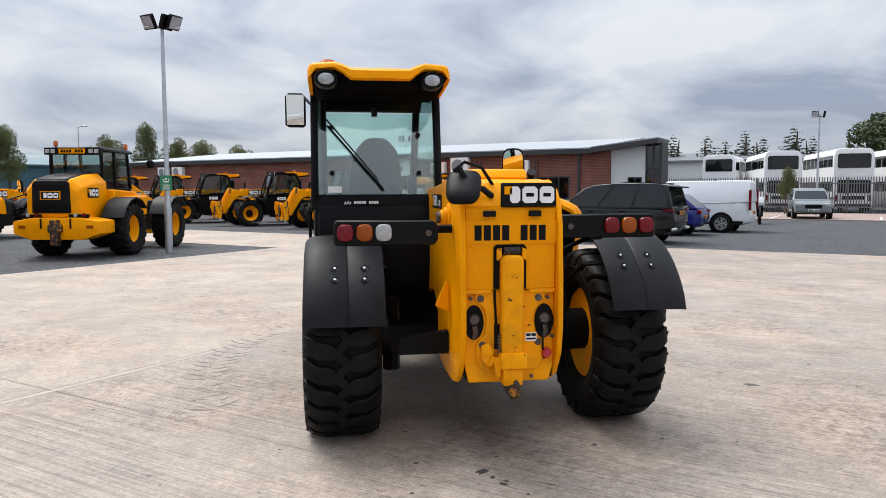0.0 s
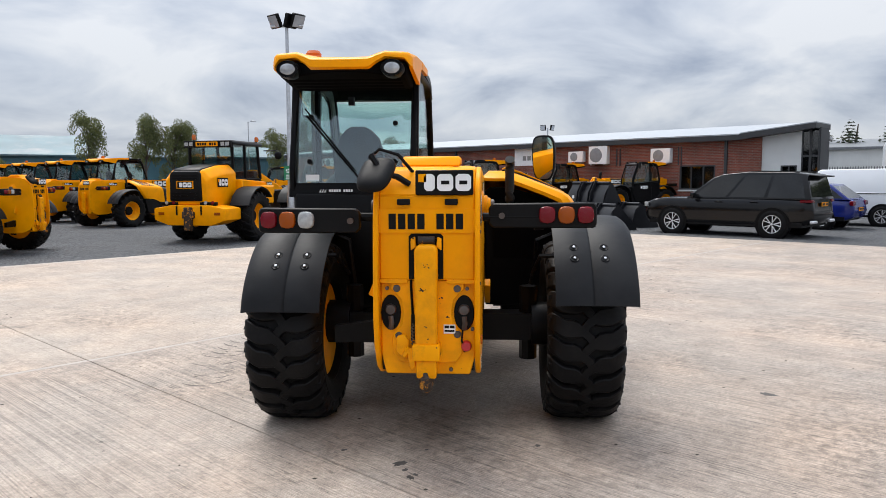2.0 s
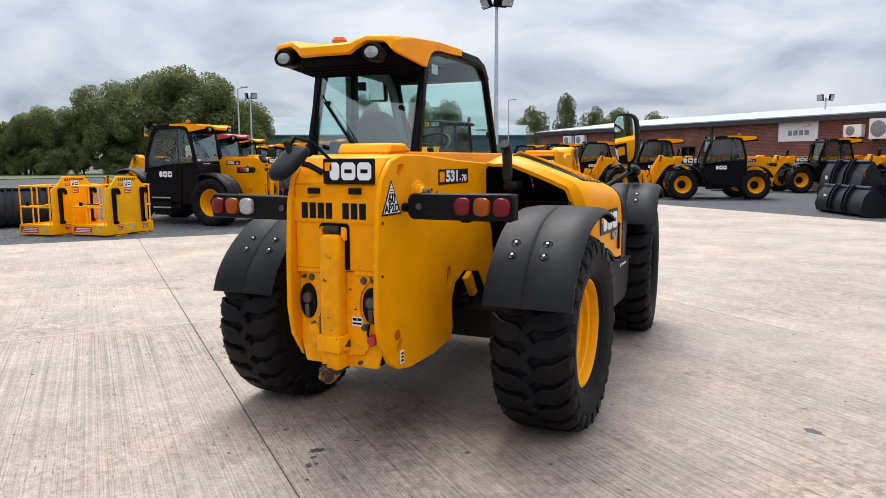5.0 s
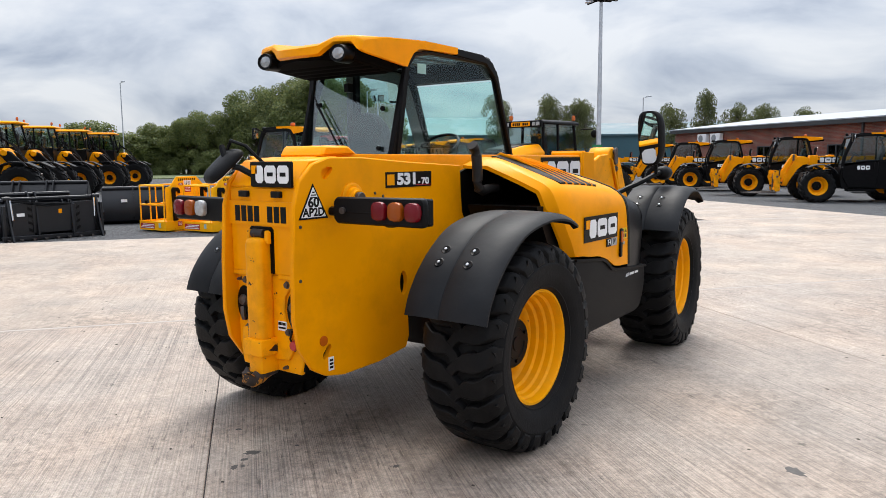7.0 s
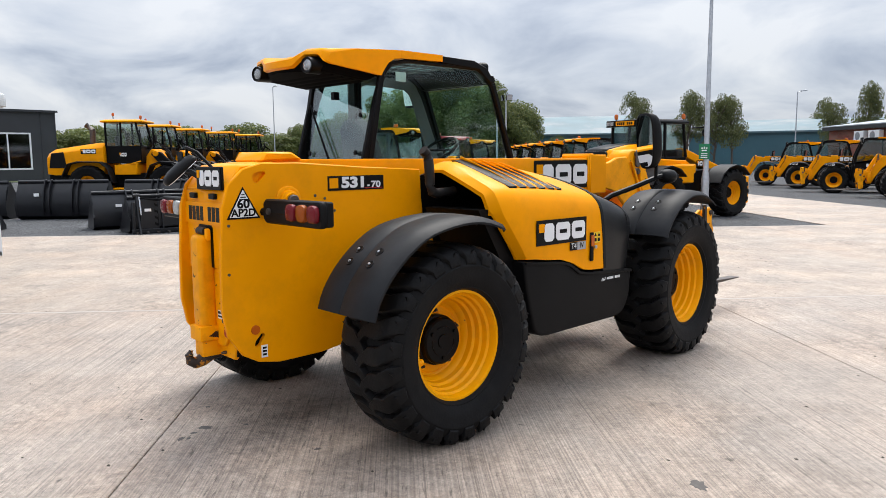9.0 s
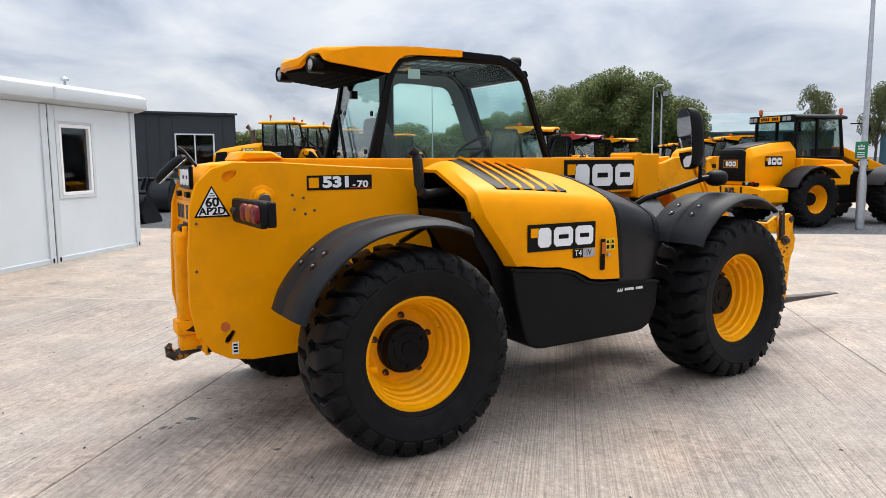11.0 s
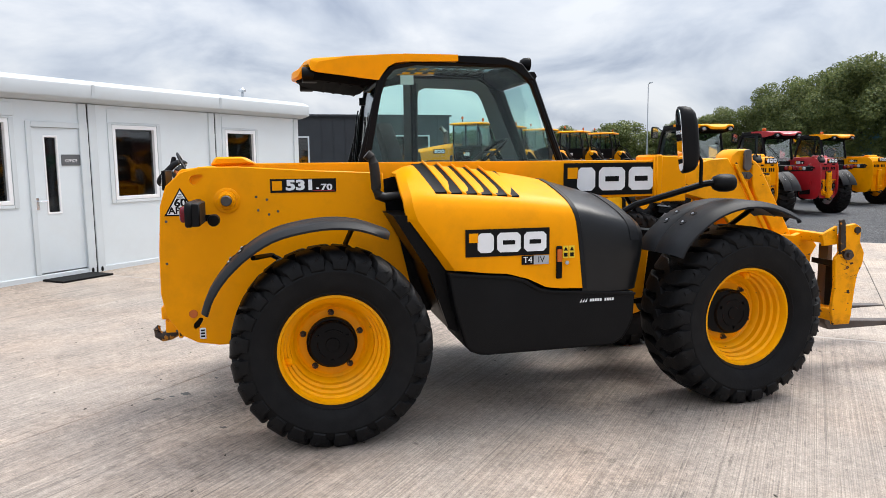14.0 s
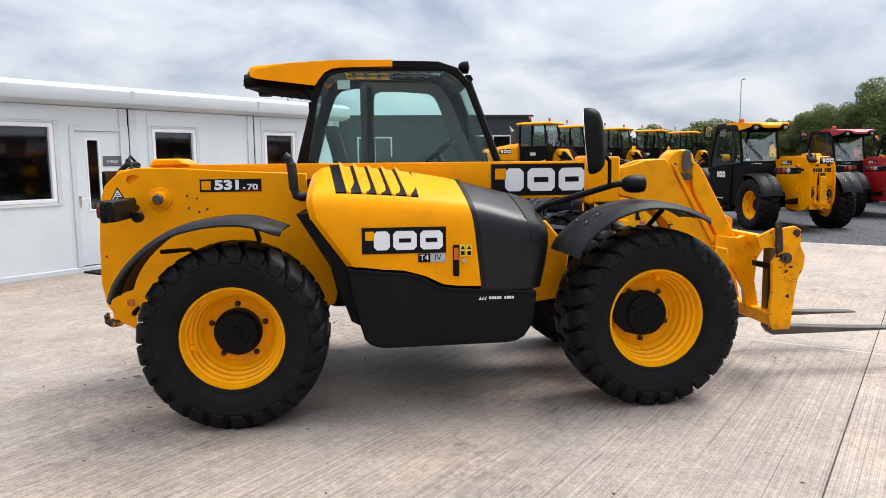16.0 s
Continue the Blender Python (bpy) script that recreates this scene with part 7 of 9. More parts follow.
    for b in mods[1:-1]:
        bm = BM()
        bx(bm, b - 0.03, b + 0.03, Y + 0.2005, Y + 0.2045, 2.685, 2.88)
        part("fascia_joint", bm, FASCIA, e)
    bm = BM()
    tube(bm, [(-10.2, -8.0, 3.0), (-10.2, -8.0, 3.22)], 0.025, 8)
    lathe(bm, [(0.07, 3.21), (0.08, 3.25), (0.03, 3.29), (0.001, 3.29)], "z", (-10.2, -8.0, 0), 10)
    for v in bm.verts:
        v.co.x += 2.0
    part("roof_vent", bm, STEEL, e)
    return e


site_office()
bm = BM()
bx(bm, -3.30, -2.45, -6.80, -6.35, -0.012, 0.015)
tagged(part("doormat", bm, RUBBER), "black rubber doormat lying on concrete", "doormat").matrix_basis = YARD


def ac_unit(parent, x, z, w, h, y):
    bm = BM()
    bx(bm, x, x + w, y - 0.36, y - 0.04, z, z + h)
    u = part("air_conditioner", bm, WHITE, parent, "white wall-mounted air-conditioning unit", bevel=0.015)
    bm = BM()
    lathe(bm, [(0.001, y - 0.366), (min(w, h) * 0.38, y - 0.366), (min(w, h) * 0.40, y - 0.362), (min(w, h) * 0.40, y - 0.35)], "y", (x + w * 0.40, 0, z + h / 2), 20)
    part("fan_grille", bm, material("grille_grey", (0.22, 0.23, 0.24), 0.6), u)
    bm = BM()
    bx(bm, x + w * 0.1, x + w * 0.16, y - 0.36, y, z - 0.06, z)
    bx(bm, x + w * 0.8, x + w * 0.86, y - 0.36, y, z - 0.06, z)
    part("bracket", bm, STEEL, u)


def brick_workshop():
    e = thing("brick_building", "long single-storey red brick building with pale metal roof", "building", YARD)
    F = 31.2
    win = [(-13.0, -11.2, 1.08, 2.28), (-21.4, -20.5, 1.1, 2.3), (-30.5, -29.2, 1.1, 2.3), (-36.5, -35.2, 1.1, 2.3)]
    wall_with_holes(e, "front_wall", -46.0, -9.05, -0.1, 3.42, F, F + 0.3, win, BRICK)
    for k, q in enumerate(win):
        pane_set(e, *q, F, DARK_FRAME, 0.07, bars_x=[q[0] + (q[1] - q[0]) * 0.33, q[0] + (q[1] - q[0]) * 0.67] if k == 0 else [(q[0] + q[1]) / 2], deep=0.12)
        bm = BM()
        bx(bm, q[0] - 0.05, q[1] + 0.05, F - 0.06, F + 0.1, q[2] - 0.08, q[2] - 0.003)
        part("window_sill", bm, RENDER_W, e)
    bm = BM()
    bx(bm, -46.0, -45.7, F + 0.3, 44, -0.1, 3.42)
    part("end_wall", bm, BRICK, e)
    bm = BM()
    bx(bm, -45.7, -9.1, F + 1.6, F + 1.7, -0.1, 3.3)
    part("inner_wall", bm, ROOM, e)
    # Roof: dark eaves trim and pale sheet rising to the back
    bm = BM()
    prism(bm, [(F - 0.35, 3.40), (F - 0.35, 3.64), (F + 0.05, 3.70), (F + 0.3, 3.42)], -46.3, -9.9)
    part("eaves_trim", bm, DARK_FRAME, e)
    bm = BM()
    prism(bm, [(F - 0.36, 3.64), (F - 0.36, 3.70), (F + 9, 4.72), (F + 14, 4.1), (F + 14, 3.9), (F + 9, 4.5), (F + 0.2, 3.60)], -46.35, -9.9)
    part("roof", bm, ROOF_SHEET, e)
    # End bay with a lifted verge, white render and glazing
    bm = BM()
    prism(bm, [(-9.9, 3.42), (-9.9, 3.68), (-6.62, 4.02), (-6.62, 3.80)], F - 0.55, F + 1.6, "y")
    part("verge", bm, DARK_FRAME, e)
    bm = BM()
    prism(bm, [(-9.9, 3.68), (-9.9, 3.73), (-6.62, 4.07), (-6.62, 4.02)], F - 0.5, F + 1.6, "y")
    part("roof", bm, ROOF_SHEET, e)
    bm = BM()
    prism(bm, [(-10.0, -0.1), (-10.0, 3.42), (-9.05, 3.50), (-9.05, -0.1)], F - 0.05, F + 0.26, "y")
    part("brick_pier", bm, BRICK, e)
    wall_with_holes(e, "rendered_wall", -9.05, -7.35, -0.1, 3.58, F + 0.05, F + 0.3, [(-8.2, -7.5, 1.3, 2.2)], RENDER_W)
    pane_set(e, -8.2, -7.5, 1.3, 2.2, F + 0.05, DARK_FRAME, 0.05, bars_x=[-7.85], deep=0.1)
    bm = BM()
    bx(bm, -9.0, -7.4, F + 0.06, F + 0.28, 3.56, 3.66)
    prism(bm, [(-9.05, 3.5), (-9.05, 3.76), (-7.35, 3.94), (-7.35, 3.5)], F + 0.08, F + 0.28, "y")
    part("rendered_head", bm, RENDER_W, e)
    for k in range(2):
        x = -7.35 + k * 0.36
        for z0, z1 in ((0.0, 1.3), (1.3, 2.6), (2.6, 3.85)):
            pane_set(e, x, x + 0.36, z0, z1, F + 0.1, DARK_FRAME, 0.045, deep=0.08)
    bm = BM()
    bx(bm, -6.63, -6.57, F + 0.1, F + 1.2, -0.1, 3.84)
    bx(bm, -10.0, -6.57, F + 1.2, F + 1.35, -0.1, 3.7)
    part("end_wall", bm, DARK_CLAD, e)
    bm = BM()
    bx(bm, -10.75, -10.62, F - 0.10, F - 0.003, -0.03, 3.45)
    part("downpipe", bm, DARK_FRAME, e)
    bm = BM()
    bx(bm, -28.05, -27.93, F - 0.10, F - 0.003, -0.03, 3.45)
    part("downpipe", bm, DARK_FRAME, e)
    for x, z, w, h in ((-19.35, 2.55, 0.92, 0.58), (-18.05, 2.42, 1.12, 0.95), (-14.42, 2.42, 1.05, 0.72), (-42.6, 2.6, 1.0, 0.66), (-41.1, 2.6, 1.1, 0.66)):
        ac_unit(e, x, z, w, h, F)
    for x in (-16.55, -16.35, -13.1, -12.95):
        bm = BM()
        bx(bm, x, x + 0.05, F - 0.05, F - 0.002, 2.3, 3.2)
        part("pipe_run", bm, DARK_FRAME, e)
    # White sign drawn as plain shapes
    bm = BM()
    bx(bm, -23.3, -20.95, F - 0.05, F - 0.003, 2.42, 3.42)
    sg = part("wall_sign", bm, WHITE, e, "white sign with a plain grey mark")
    bm = BM()
    for k in range(4):
        bx(bm, -22.7 + k * 0.33, -22.45 + k * 0.33, F - 0.056, F - 0.05, 2.72, 2.98)
    prism(bm, [(-22.2, 3.05), (-21.4, 3.2), (-21.3, 3.3), (-21.5, 3.22)], F - 0.056, F - 0.05, "y")
    part("sign_marks", bm, material("sign_grey", (0.25, 0.24, 0.23), 0.5), sg)
    return e


brick_workshop()


def barn(name, label, m, w, d, eave, ridge, wall, roof, windows=()):
    """Sheet-clad shed; local x along its front, front at y = 0."""
    e = thing(name, label, "building", m)
    wall_with_holes(e, "front_wall", -w / 2, w / 2, -0.5, eave, 0, 0.3, windows, wall)
    for q in windows:
        pane_set(e, *q, 0, WHITE_FRAME, 0.14, bars_x=[(q[0] + q[1]) / 2], deep=0.1)
    bm = BM()
    n = int(w / 1.2)
    for k in range(n + 1):
        x = -w / 2 + k * w / n
        if not any(q[0] - 0.1 < x < q[1] + 0.1 for q in windows):
            bx(bm, x - 0.04, x + 0.04, -0.05, -0.002, -0.5, eave)
    tagged(part("cladding_ribs", bm, wall, e), kind="stuff")
    bm = BM()
    for x in (-w / 2, w / 2 - 0.3):
        prism(bm, [(0.3, -0.5), (0.3, eave), (d / 2, ridge), (d, eave), (d, -0.5)], x, x + 0.3)
    bx(bm, -w / 2 + 0.3, w / 2 - 0.3, 1.5, 1.6, -0.5, eave - 0.1)
    part("end_walls", bm, wall, e)
    bm = BM()
    prism(bm, [(-0.3, eave - 0.06), (-0.3, eave + 0.14), (d / 2, ridge + 0.25), (d + 0.3, eave + 0.14), (d + 0.3, eave - 0.06), (d / 2, ridge + 0.02)], -w / 2 - 0.2, w / 2 + 0.2)
    part("roof", bm, roof, e)
    return e


barn("workshop_shed", "dark grey clad workshop with white-framed windows", pose(-69.0, -6.5, 0, 0, 0, 93), 47, 18, 6.2, 6.7, DARK_CLAD, DARK_CLAD, [(17.6, 21.4, 1.0, 4.3), (5.5, 9.0, 1.0, 4.2)])
barn("teal_warehouse", "large teal clad warehouse with a faded roof", pose(-61.4, 70.9, 0, 0, 0, 33), 33.8, 22, 4.6, 7.3, TEAL, TEAL_ROOF)
barn("teal_warehouse", "teal clad warehouse behind the yard road", pose(-28.0, 82.0, 0, 0, 0, 24), 26, 20, 4.3, 5.9, TEAL, TEAL_ROOF)
barn("white_warehouse", "white clad warehouse with a grey roof beyond the fence", pose(28.5, 60.0, 0, 0, 0, -30), 26, 16, 4.1, 5.0, RENDER_W, material("grey_roof", (0.14, 0.15, 0.16), 0.5))


# ---- poles ----
def flood_pole(x, y, h, heads, label, turn=0.0, sign=False, thick=0.075):
    e = thing("lamp_post", label, "lamp post", pose(x, y, -0.03, 0, 0, turn))
    bm = BM()
    lathe(bm, [(thick * 1.3, 0), (thick * 1.35, 1.1), (thick * 1.1, 1.25), (thick * 0.95, 1.3), (thick * 0.55, h), (0.001, h)], "z", segs=14)
    part("post", bm, STEEL, e)
    if heads:
        bm = BM()
        tube(bm, [(-0.45, 0, h - 0.12), (0.45, 0, h - 0.12)], 0.03, 6)
        part("cross_arm", bm, STEEL, e)
        for sx, sy, tilt in heads:
            bm = BM()
            bx(bm, -0.20, 0.20, -0.06, 0.06, -0.19, 0.19)
            hd = part("floodlight", bm, BLACK, e, "black floodlight head", bevel=0.02)
            hd.matrix_basis = pose(sx, sy, h + 0.02, tilt, 0, 90 * (sx > 0) - 35)
            bm = BM()
            bx(bm, -0.17, 0.17, -0.066, -0.06, -0.16, 0.16)
            part("lens", bm, material("flood_lens", (0.35, 0.37, 0.40), 0.1), hd)
    if sign:
        bm = BM()
        bx(bm, -0.145, 0.145, -0.105, -0.095, 1.63, 2.02)
        sg = part("sign", bm, material("green_sign", (0.01, 0.19, 0.08), 0.4), e, "green assembly point sign")
        bm = BM()
        for q in ((-0.07, 0.07, 2.08, 2.11), (-0.02, 0.02, 2.14, 2.19), (-0.08, -0.045, 2.13, 2.17), (0.045, 0.08, 2.13, 2.17)):
            bx(bm, q[0], q[1], -0.109, -0.105, q[2] - 0.24, q[3] - 0.24)
        part("sign_pictogram", bm, WHITE, sg)
        for q in range(3):
            bm = BM()
            bx(bm, -0.09, 0.09, -0.109, -0.105, 1.66 + q * 0.05, 1.68 + q * 0.05)
            part("sign_bar", bm, WHITE, sg)
    return e


flood_pole(-5.31, 15.08, 5.93, ((-0.32, 0.0, 25), (0.30, 0.0, 25), (0.12, 0.0, 200)), "tall galvanised floodlight post with a green sign", 0, True, 0.075)
flood_pole(28.0, 35.7, 6.1, ((-0.3, 0, 10), (0.3, 0, 10)), "galvanised twin floodlight post beside the fence")
flood_pole(3.9, 45.2, 5.1, ((-0.3, 0, 10), (0.3, 0, 10)), "twin floodlight post behind the brick building")
flood_pole(-29.7, 34.0, 5.7, ((-0.3, 0, 10), (0.3, 0, 10)), "twin floodlight post at the end of a gravel row")
for x, y, h in ((-70.0, 39.5, 9.8), (-25.2, 70.1, 7.75), (-32.6, 36.2, 6.5)):
    e = flood_pole(x, y, h, (), "slim galvanised street lamp")
    bm = BM()
    tube(bm, [(0, 0, h - 0.05), (0.5, 0, h + 0.06)], 0.03, 6)
    bx(bm, 0.3, 0.85, -0.1, 0.1, h + 0.02, h + 0.12)
    part("lamp_head", bm, STEEL, e, bevel=0.02)

# ---- attachments on the gravel ----
BUCKET = material("black_bucket_paint", (0.008, 0.0085, 0.011), 0.36, vary=0.2, spec=0.34, dirt=(0.02, 0.02, 0.02), dirt_amount=0.25, bump=0.04, bump_scale=12)


def bucket(m, w=2.4, d=1.05, h=0.95, rams=False, label="large black loader bucket lying on gravel"):
    """Bucket with its back to -y: curved shell, side plates, ribs and brackets."""
    e = thing("bucket", label, "bucket", m, "black buckets and grabs")
    prof = [(0.95 * d, 0.02), (0.25 * d, 0.0), (0.06 * d, 0.10 * h), (0.0, 0.35 * h), (0.10 * d, 0.75 * h), (0.28 * d, h)]
    bm = BM()
    strip(bm, prof[::-1], -0.035, -w / 2, w / 2)
    part("shell", bm, BUCKET, e, smooth=45)
    for s in (-1, 1):
        bm = BM()
        prism(bm, [(0.97 * d, 0.0), (0.97 * d, 0.10), (0.34 * d, h), (0.26 * d, h), (-0.01, 0.36 * h), (0.05 * d, 0.08 * h), (0.25 * d, -0.01)], s * w / 2 - 0.02, s * w / 2 + 0.02)
        part("side_plate", bm, BUCKET, e)
    bm = BM()
    bx(bm, -w / 2, w / 2, 0.86 * d, 1.0 * d, -0.005, 0.03)
    part("cutting_edge", bm, DARK_STEEL, e)
    bm = BM()
    tube(bm, [(-w / 2, 0.26 * d, h), (w / 2, 0.26 * d, h)], 0.05, 8)
    part("top_tube", bm, BUCKET, e)
    for x in (-0.45, -0.30, 0.30, 0.45):
        bm = BM()
        prism(bm, [(0.27 * d, h + 0.07), (0.16 * d, h + 0.05), (0.02 * d, 0.78 * h), (-0.055, 0.42 * h), (-0.05, 0.22 * h), (0.03, 0.12 * h), (0.02, 0.4 * h)], x * w / 2.4 - 0.015, x * w / 2.4 + 0.015)
        part("bracket", bm, BUCKET, e)
    if rams:
        for s in (-1, 1):
            bm = BM()
            tube(bm, [(s * w * 0.41, -0.10, h + 0.03), (s * w * 0.40, -0.14, 0.45)], 0.022, 8)
            part("ram", bm, CHROME, e, "bright hydraulic ram")
            bm = BM()
            bx(bm, s * w * 0.475 - 0.03, s * w * 0.475 + 0.03, -0.16, -0.04, 0.03, h * 0.9)
            part("end_rib", bm, BUCKET, e, bevel=0.008)
            bm = BM()
            prism(bm, [(-0.20, 0.05), (-0.20, 0.25), (-0.11, h * 0.98), (-0.05, h), (-0.05, 0.05)], s * w * 0.17 - 0.02, s * w * 0.17 + 0.02)
            part("rib", bm, BUCKET, e)
            bm = BM()
            bx(bm, s * w * 0.30 - 0.22, s * w * 0.30 + 0.22, -0.10, -0.06, 0.10, h * 0.95)
            part("grab_plate", bm, BUCKET, e, bevel=0.01)
        for s in (-1, 1):
            # Slanted side arm with its knuckle and tip
            bm = BM()
            prism(bm, [(0.02, h + 0.10), (-0.06, h + 0.12), (-0.13, h * 0.98), (-0.20, h * 0.55), (-0.34, 0.10), (-0.40, -0.01), (-0.31, 0.0), (-0.24, 0.12), (-0.12, h * 0.55), (-0.03, h * 0.9)], s * w * 0.435 - 0.02, s * w * 0.435 + 0.02)
            part("grab_arm", bm, BUCKET, e, bevel=0.006)
            bm = BM()
            tube(bm, [(s * w * 0.40, -0.05, h + 0.06), (s * w * 0.47, -0.05, h + 0.06)], 0.05, 10)
            part("arm_knuckle", bm, BUCKET, e)
            for k in range(4):
                bm = BM()
                prism(bm, [(s * 0.44 + 0.09 * s * q, z) for q, z in ((0, 0.16 + 0.15 * k), (1, 0.21 + 0.15 * k), (1, 0.27 + 0.15 * k), (0, 0.22 + 0.15 * k))], -0.112, -0.098, "y")
                part("grille_step", bm, BLACK, e)
        bm = BM()
        tube(bm, [(-w * 0.44, -0.02, h + 0.05), (w * 0.44, -0.02, h + 0.05)], 0.036, 8)
        part("cross_tube", bm, BUCKET, e)
        for k in range(9):
            bm = BM()
            x = -w * 0.46 + k * w * 0.115
            prism(bm, [(x - 0.03, 0.05), (x + 0.03, 0.05), (x + 0.012, -0.01), (x - 0.012, -0.01)], -0.27, -0.18, "y")
            part("tine_tip", bm, DARK_STEEL, e)
        bm = BM()
        bx(bm, -0.45, 0.45, -0.12, -0.07, 0.15, h * 0.9)
        part("grab_plate", bm, BUCKET, e, bevel=0.01)
        bm = BM()
        bx(bm, -w / 2, w / 2, -0.18, -0.05, 0.01, 0.11)
        part("bottom_beam", bm, BUCKET, e, bevel=0.01)
        bm = BM()
        bx(bm, 0.08, 0.15, -0.125, -0.121, h * 0.66, h * 0.77)
        part("sticker", bm, YELLOW, e, "yellow sticker")
        for k in range(3):
            bm = BM()
            tube(bm, [(-w * 0.40, -0.12, h), (-0.2, -0.2, h * (0.95 - 0.04 * k)), (0.35, -0.14, h * 0.9)], 0.014, 5)
            part("hose", bm, BLACK, e)
    bm = BM()
    bx(bm, -0.75, -0.60, -0.012 if not rams else -0.11, -0.004 if not rams else -0.10, 0.62 * h, 0.70 * h)
    part("sticker", bm, WHITE, e)
    return e


# Grabs and buckets with their backs towards the apron
bucket(pose(-13.30, 4.30, -0.03, 0, 0, 84), 2.1, 1.0, 0.84, True, "black bucket grab with bright rams lying on gravel")
bucket(pose(-14.70, 4.15, -0.03, 0, 0, 80), 2.5, 1.15, 0.92)
bucket(yard(-13.3, -10.8, 90), 2.2, 1.0, 0.85, True, "black bucket grab with hoses lying on gravel")
bucket(yard(-17.6, -6.6, 90), 2.7, 1.2, 1.1)
bucket(yard(-17.2, -9.6, 90), 2.6, 1.2, 1.12)
bucket(yard(-16.4, -3.4, 90 + 8), 2.4, 1.1, 0.95)
bucket(yard(-17.5, -12.6, 90), 2.5, 1.2, 1.1)
bucket(yard(-13.4, -13.4, 90), 2.4, 1.1, 0.9)
# Three beside the parked car
bucket(pose(3.45, 19.63, -0.03, 0, 0, -66), 2.55, 1.05, 0.80, label="black grain bucket lying on gravel with its back outwards")
bucket(pose(4.45, 20.95, -0.03, 0, 0, -66), 2.5, 1.05, 0.80, label="black grain bucket beside a parked car")
bucket(pose(3.55, 21.9, -0.03, 0, 0, -66), 2.5, 1.25, 1.50, label="tall black bucket standing behind another")


BASKET_YELLOW = material("bright_basket_yellow", (0.95, 0.43, 0.004), 0.42, vary=0.06, scale=3, spec=0.15, dirt=(0.5, 0.24, 0.02), dirt_amount=0.3, dirt_scale=4)


def work_platform(m, label):
    """Yellow man basket: base on feet, end panel with black hooks, rails on the other sides."""
    e = thing("work_platform", label, "access platform", m, group="work platforms")
    w, d = 1.41, 0.96
    bm = BM()
    bx(bm, 0.02, w - 0.02, 0.02, d - 0.02, 0.20, 0.215)
    part("deck", bm, YELLOW_WORN, e)
    for x0, x1, y0, y1 in ((0, w, 0, 0.012), (0, w, d - 0.012, d), (0, 0.012, 0.012, d - 0.012), (w - 0.012, w, 0.012, d - 0.012)):
        bm = BM()
        bx(bm, x0, x1, y0, y1, 0.035, 0.25)
        part("base_plate", bm, BASKET_YELLOW, e)
    for x in (0.42, 1.08):
        bm = BM()
        bx(bm, x - 0.16, x + 0.16, -0.015, d, 0.0, 0.012)
        bx(bm, x - 0.16, x - 0.148, -0.015, d, 0.012, 0.10)
        bx(bm, x + 0.148, x + 0.16, -0.015, d, 0.012, 0.10)
        part("fork_pocket", bm, YELLOW_WORN, e)
    bm = BM()
    prism(bm, [(0.06, 0.25), (0.06, 1.04), (0.20, 1.08), (0.385, 1.30), (0.965, 1.30), (1.19, 1.08), (1.27, 1.04), (1.27, 0.25)], 0.02, 0.045, "y")
    panel = part("end_panel", bm, BASKET_YELLOW, e, "yellow plate panel with a raised middle", bevel=0.004)
    bm = BM()
    for k in range(9):
        x = 0.42 + k * 0.058
        prism(bm, [(x, 1.20), (x + 0.03, 1.20), (x + 0.05, 1.255), (x + 0.02, 1.255)], 0.017, 0.02, "y")
    part("warning_hatching", bm, DECAL_BLACK, panel)
    for x in (0.27, 1.09):
        bm = BM()
        prism(bm, [(x - 0.035, 0.26), (x + 0.07, 0.26), (x + 0.075, 0.31), (x + 0.03, 0.34), (x + 0.03, 0.95), (x + 0.09, 0.96), (x + 0.13, 0.90), (x + 0.16, 0.91), (x + 0.15, 0.99), (x + 0.10, 1.045), (x - 0.02, 1.05), (x - 0.05, 1.01), (x - 0.05, 0.93), (x - 0.03, 0.36)], -0.05, 0.02, "y")
        part("mounting_hook", bm, BLACK, e, "black steel mounting hook", bevel=0.006)
    bm = BM()
    bx(bm, 0.59, 0.80, 0.016, 0.020, 1.06, 1.205)
    sign = part("sign", bm, WHITE, panel, "white load sign with a pictogram")
    bm = BM()
    for x in (0.615, 0.655):
        bx(bm, x, x + 0.022, 0.014, 0.016, 1.085, 1.155)
        bx(bm, x + 0.004, x + 0.018, 0.014, 0.016, 1.165, 1.185)
    for z in (1.15, 1.10):
        bx(bm, 0.70, 0.785, 0.014, 0.016, z, z + 0.022)
    part("sign_bar", bm, DECAL_BLACK, sign)
    for x0, x1, z0, z1, y in ((0.605, 0.79, 0.925, 1.05, 0.018), (0.35, 0.48, 0.128, 0.235, -0.003), (1.08, 1.22, 0.11, 0.215, -0.003), (0.44, 0.56, 1.09, 1.15, 0.018)):
        bm = BM()
        bx(bm, x0, x1, y, y + 0.003, z0, z1)
        st = part("sticker", bm, RED_PAINT, e, "red sticker with white lines")
        bm = BM()
        for q in range(3):
            zz = z0 + (z1 - z0) * (0.2 + 0.27 * q)
            bx(bm, x0 + 0.015, x1 - 0.015, y - 0.002, y, zz, zz + (z1 - z0) * 0.09)
        part("sticker_bar", bm, WHITE, st)
    bm = BM()
    bx(bm, 0.70, 0.78, -0.003, 0.0, 0.10, 0.22)
    part("sticker", bm, PALE_STICKER, e, "pale sticker")
    bm = BM()
    bx(bm, -0.003, 0.0, 0.40, 0.92, 0.07, 0.20)
    st = part("sticker", bm, RED_PAINT, e, "red and white warning strip")
    bm = BM()
    for q in range(3):
        bx(bm, -0.005, -0.003, 0.42 + 0.03 * (q % 2), 0.90 - 0.04 * q, 0.088 + q * 0.037, 0.105 + q * 0.037)
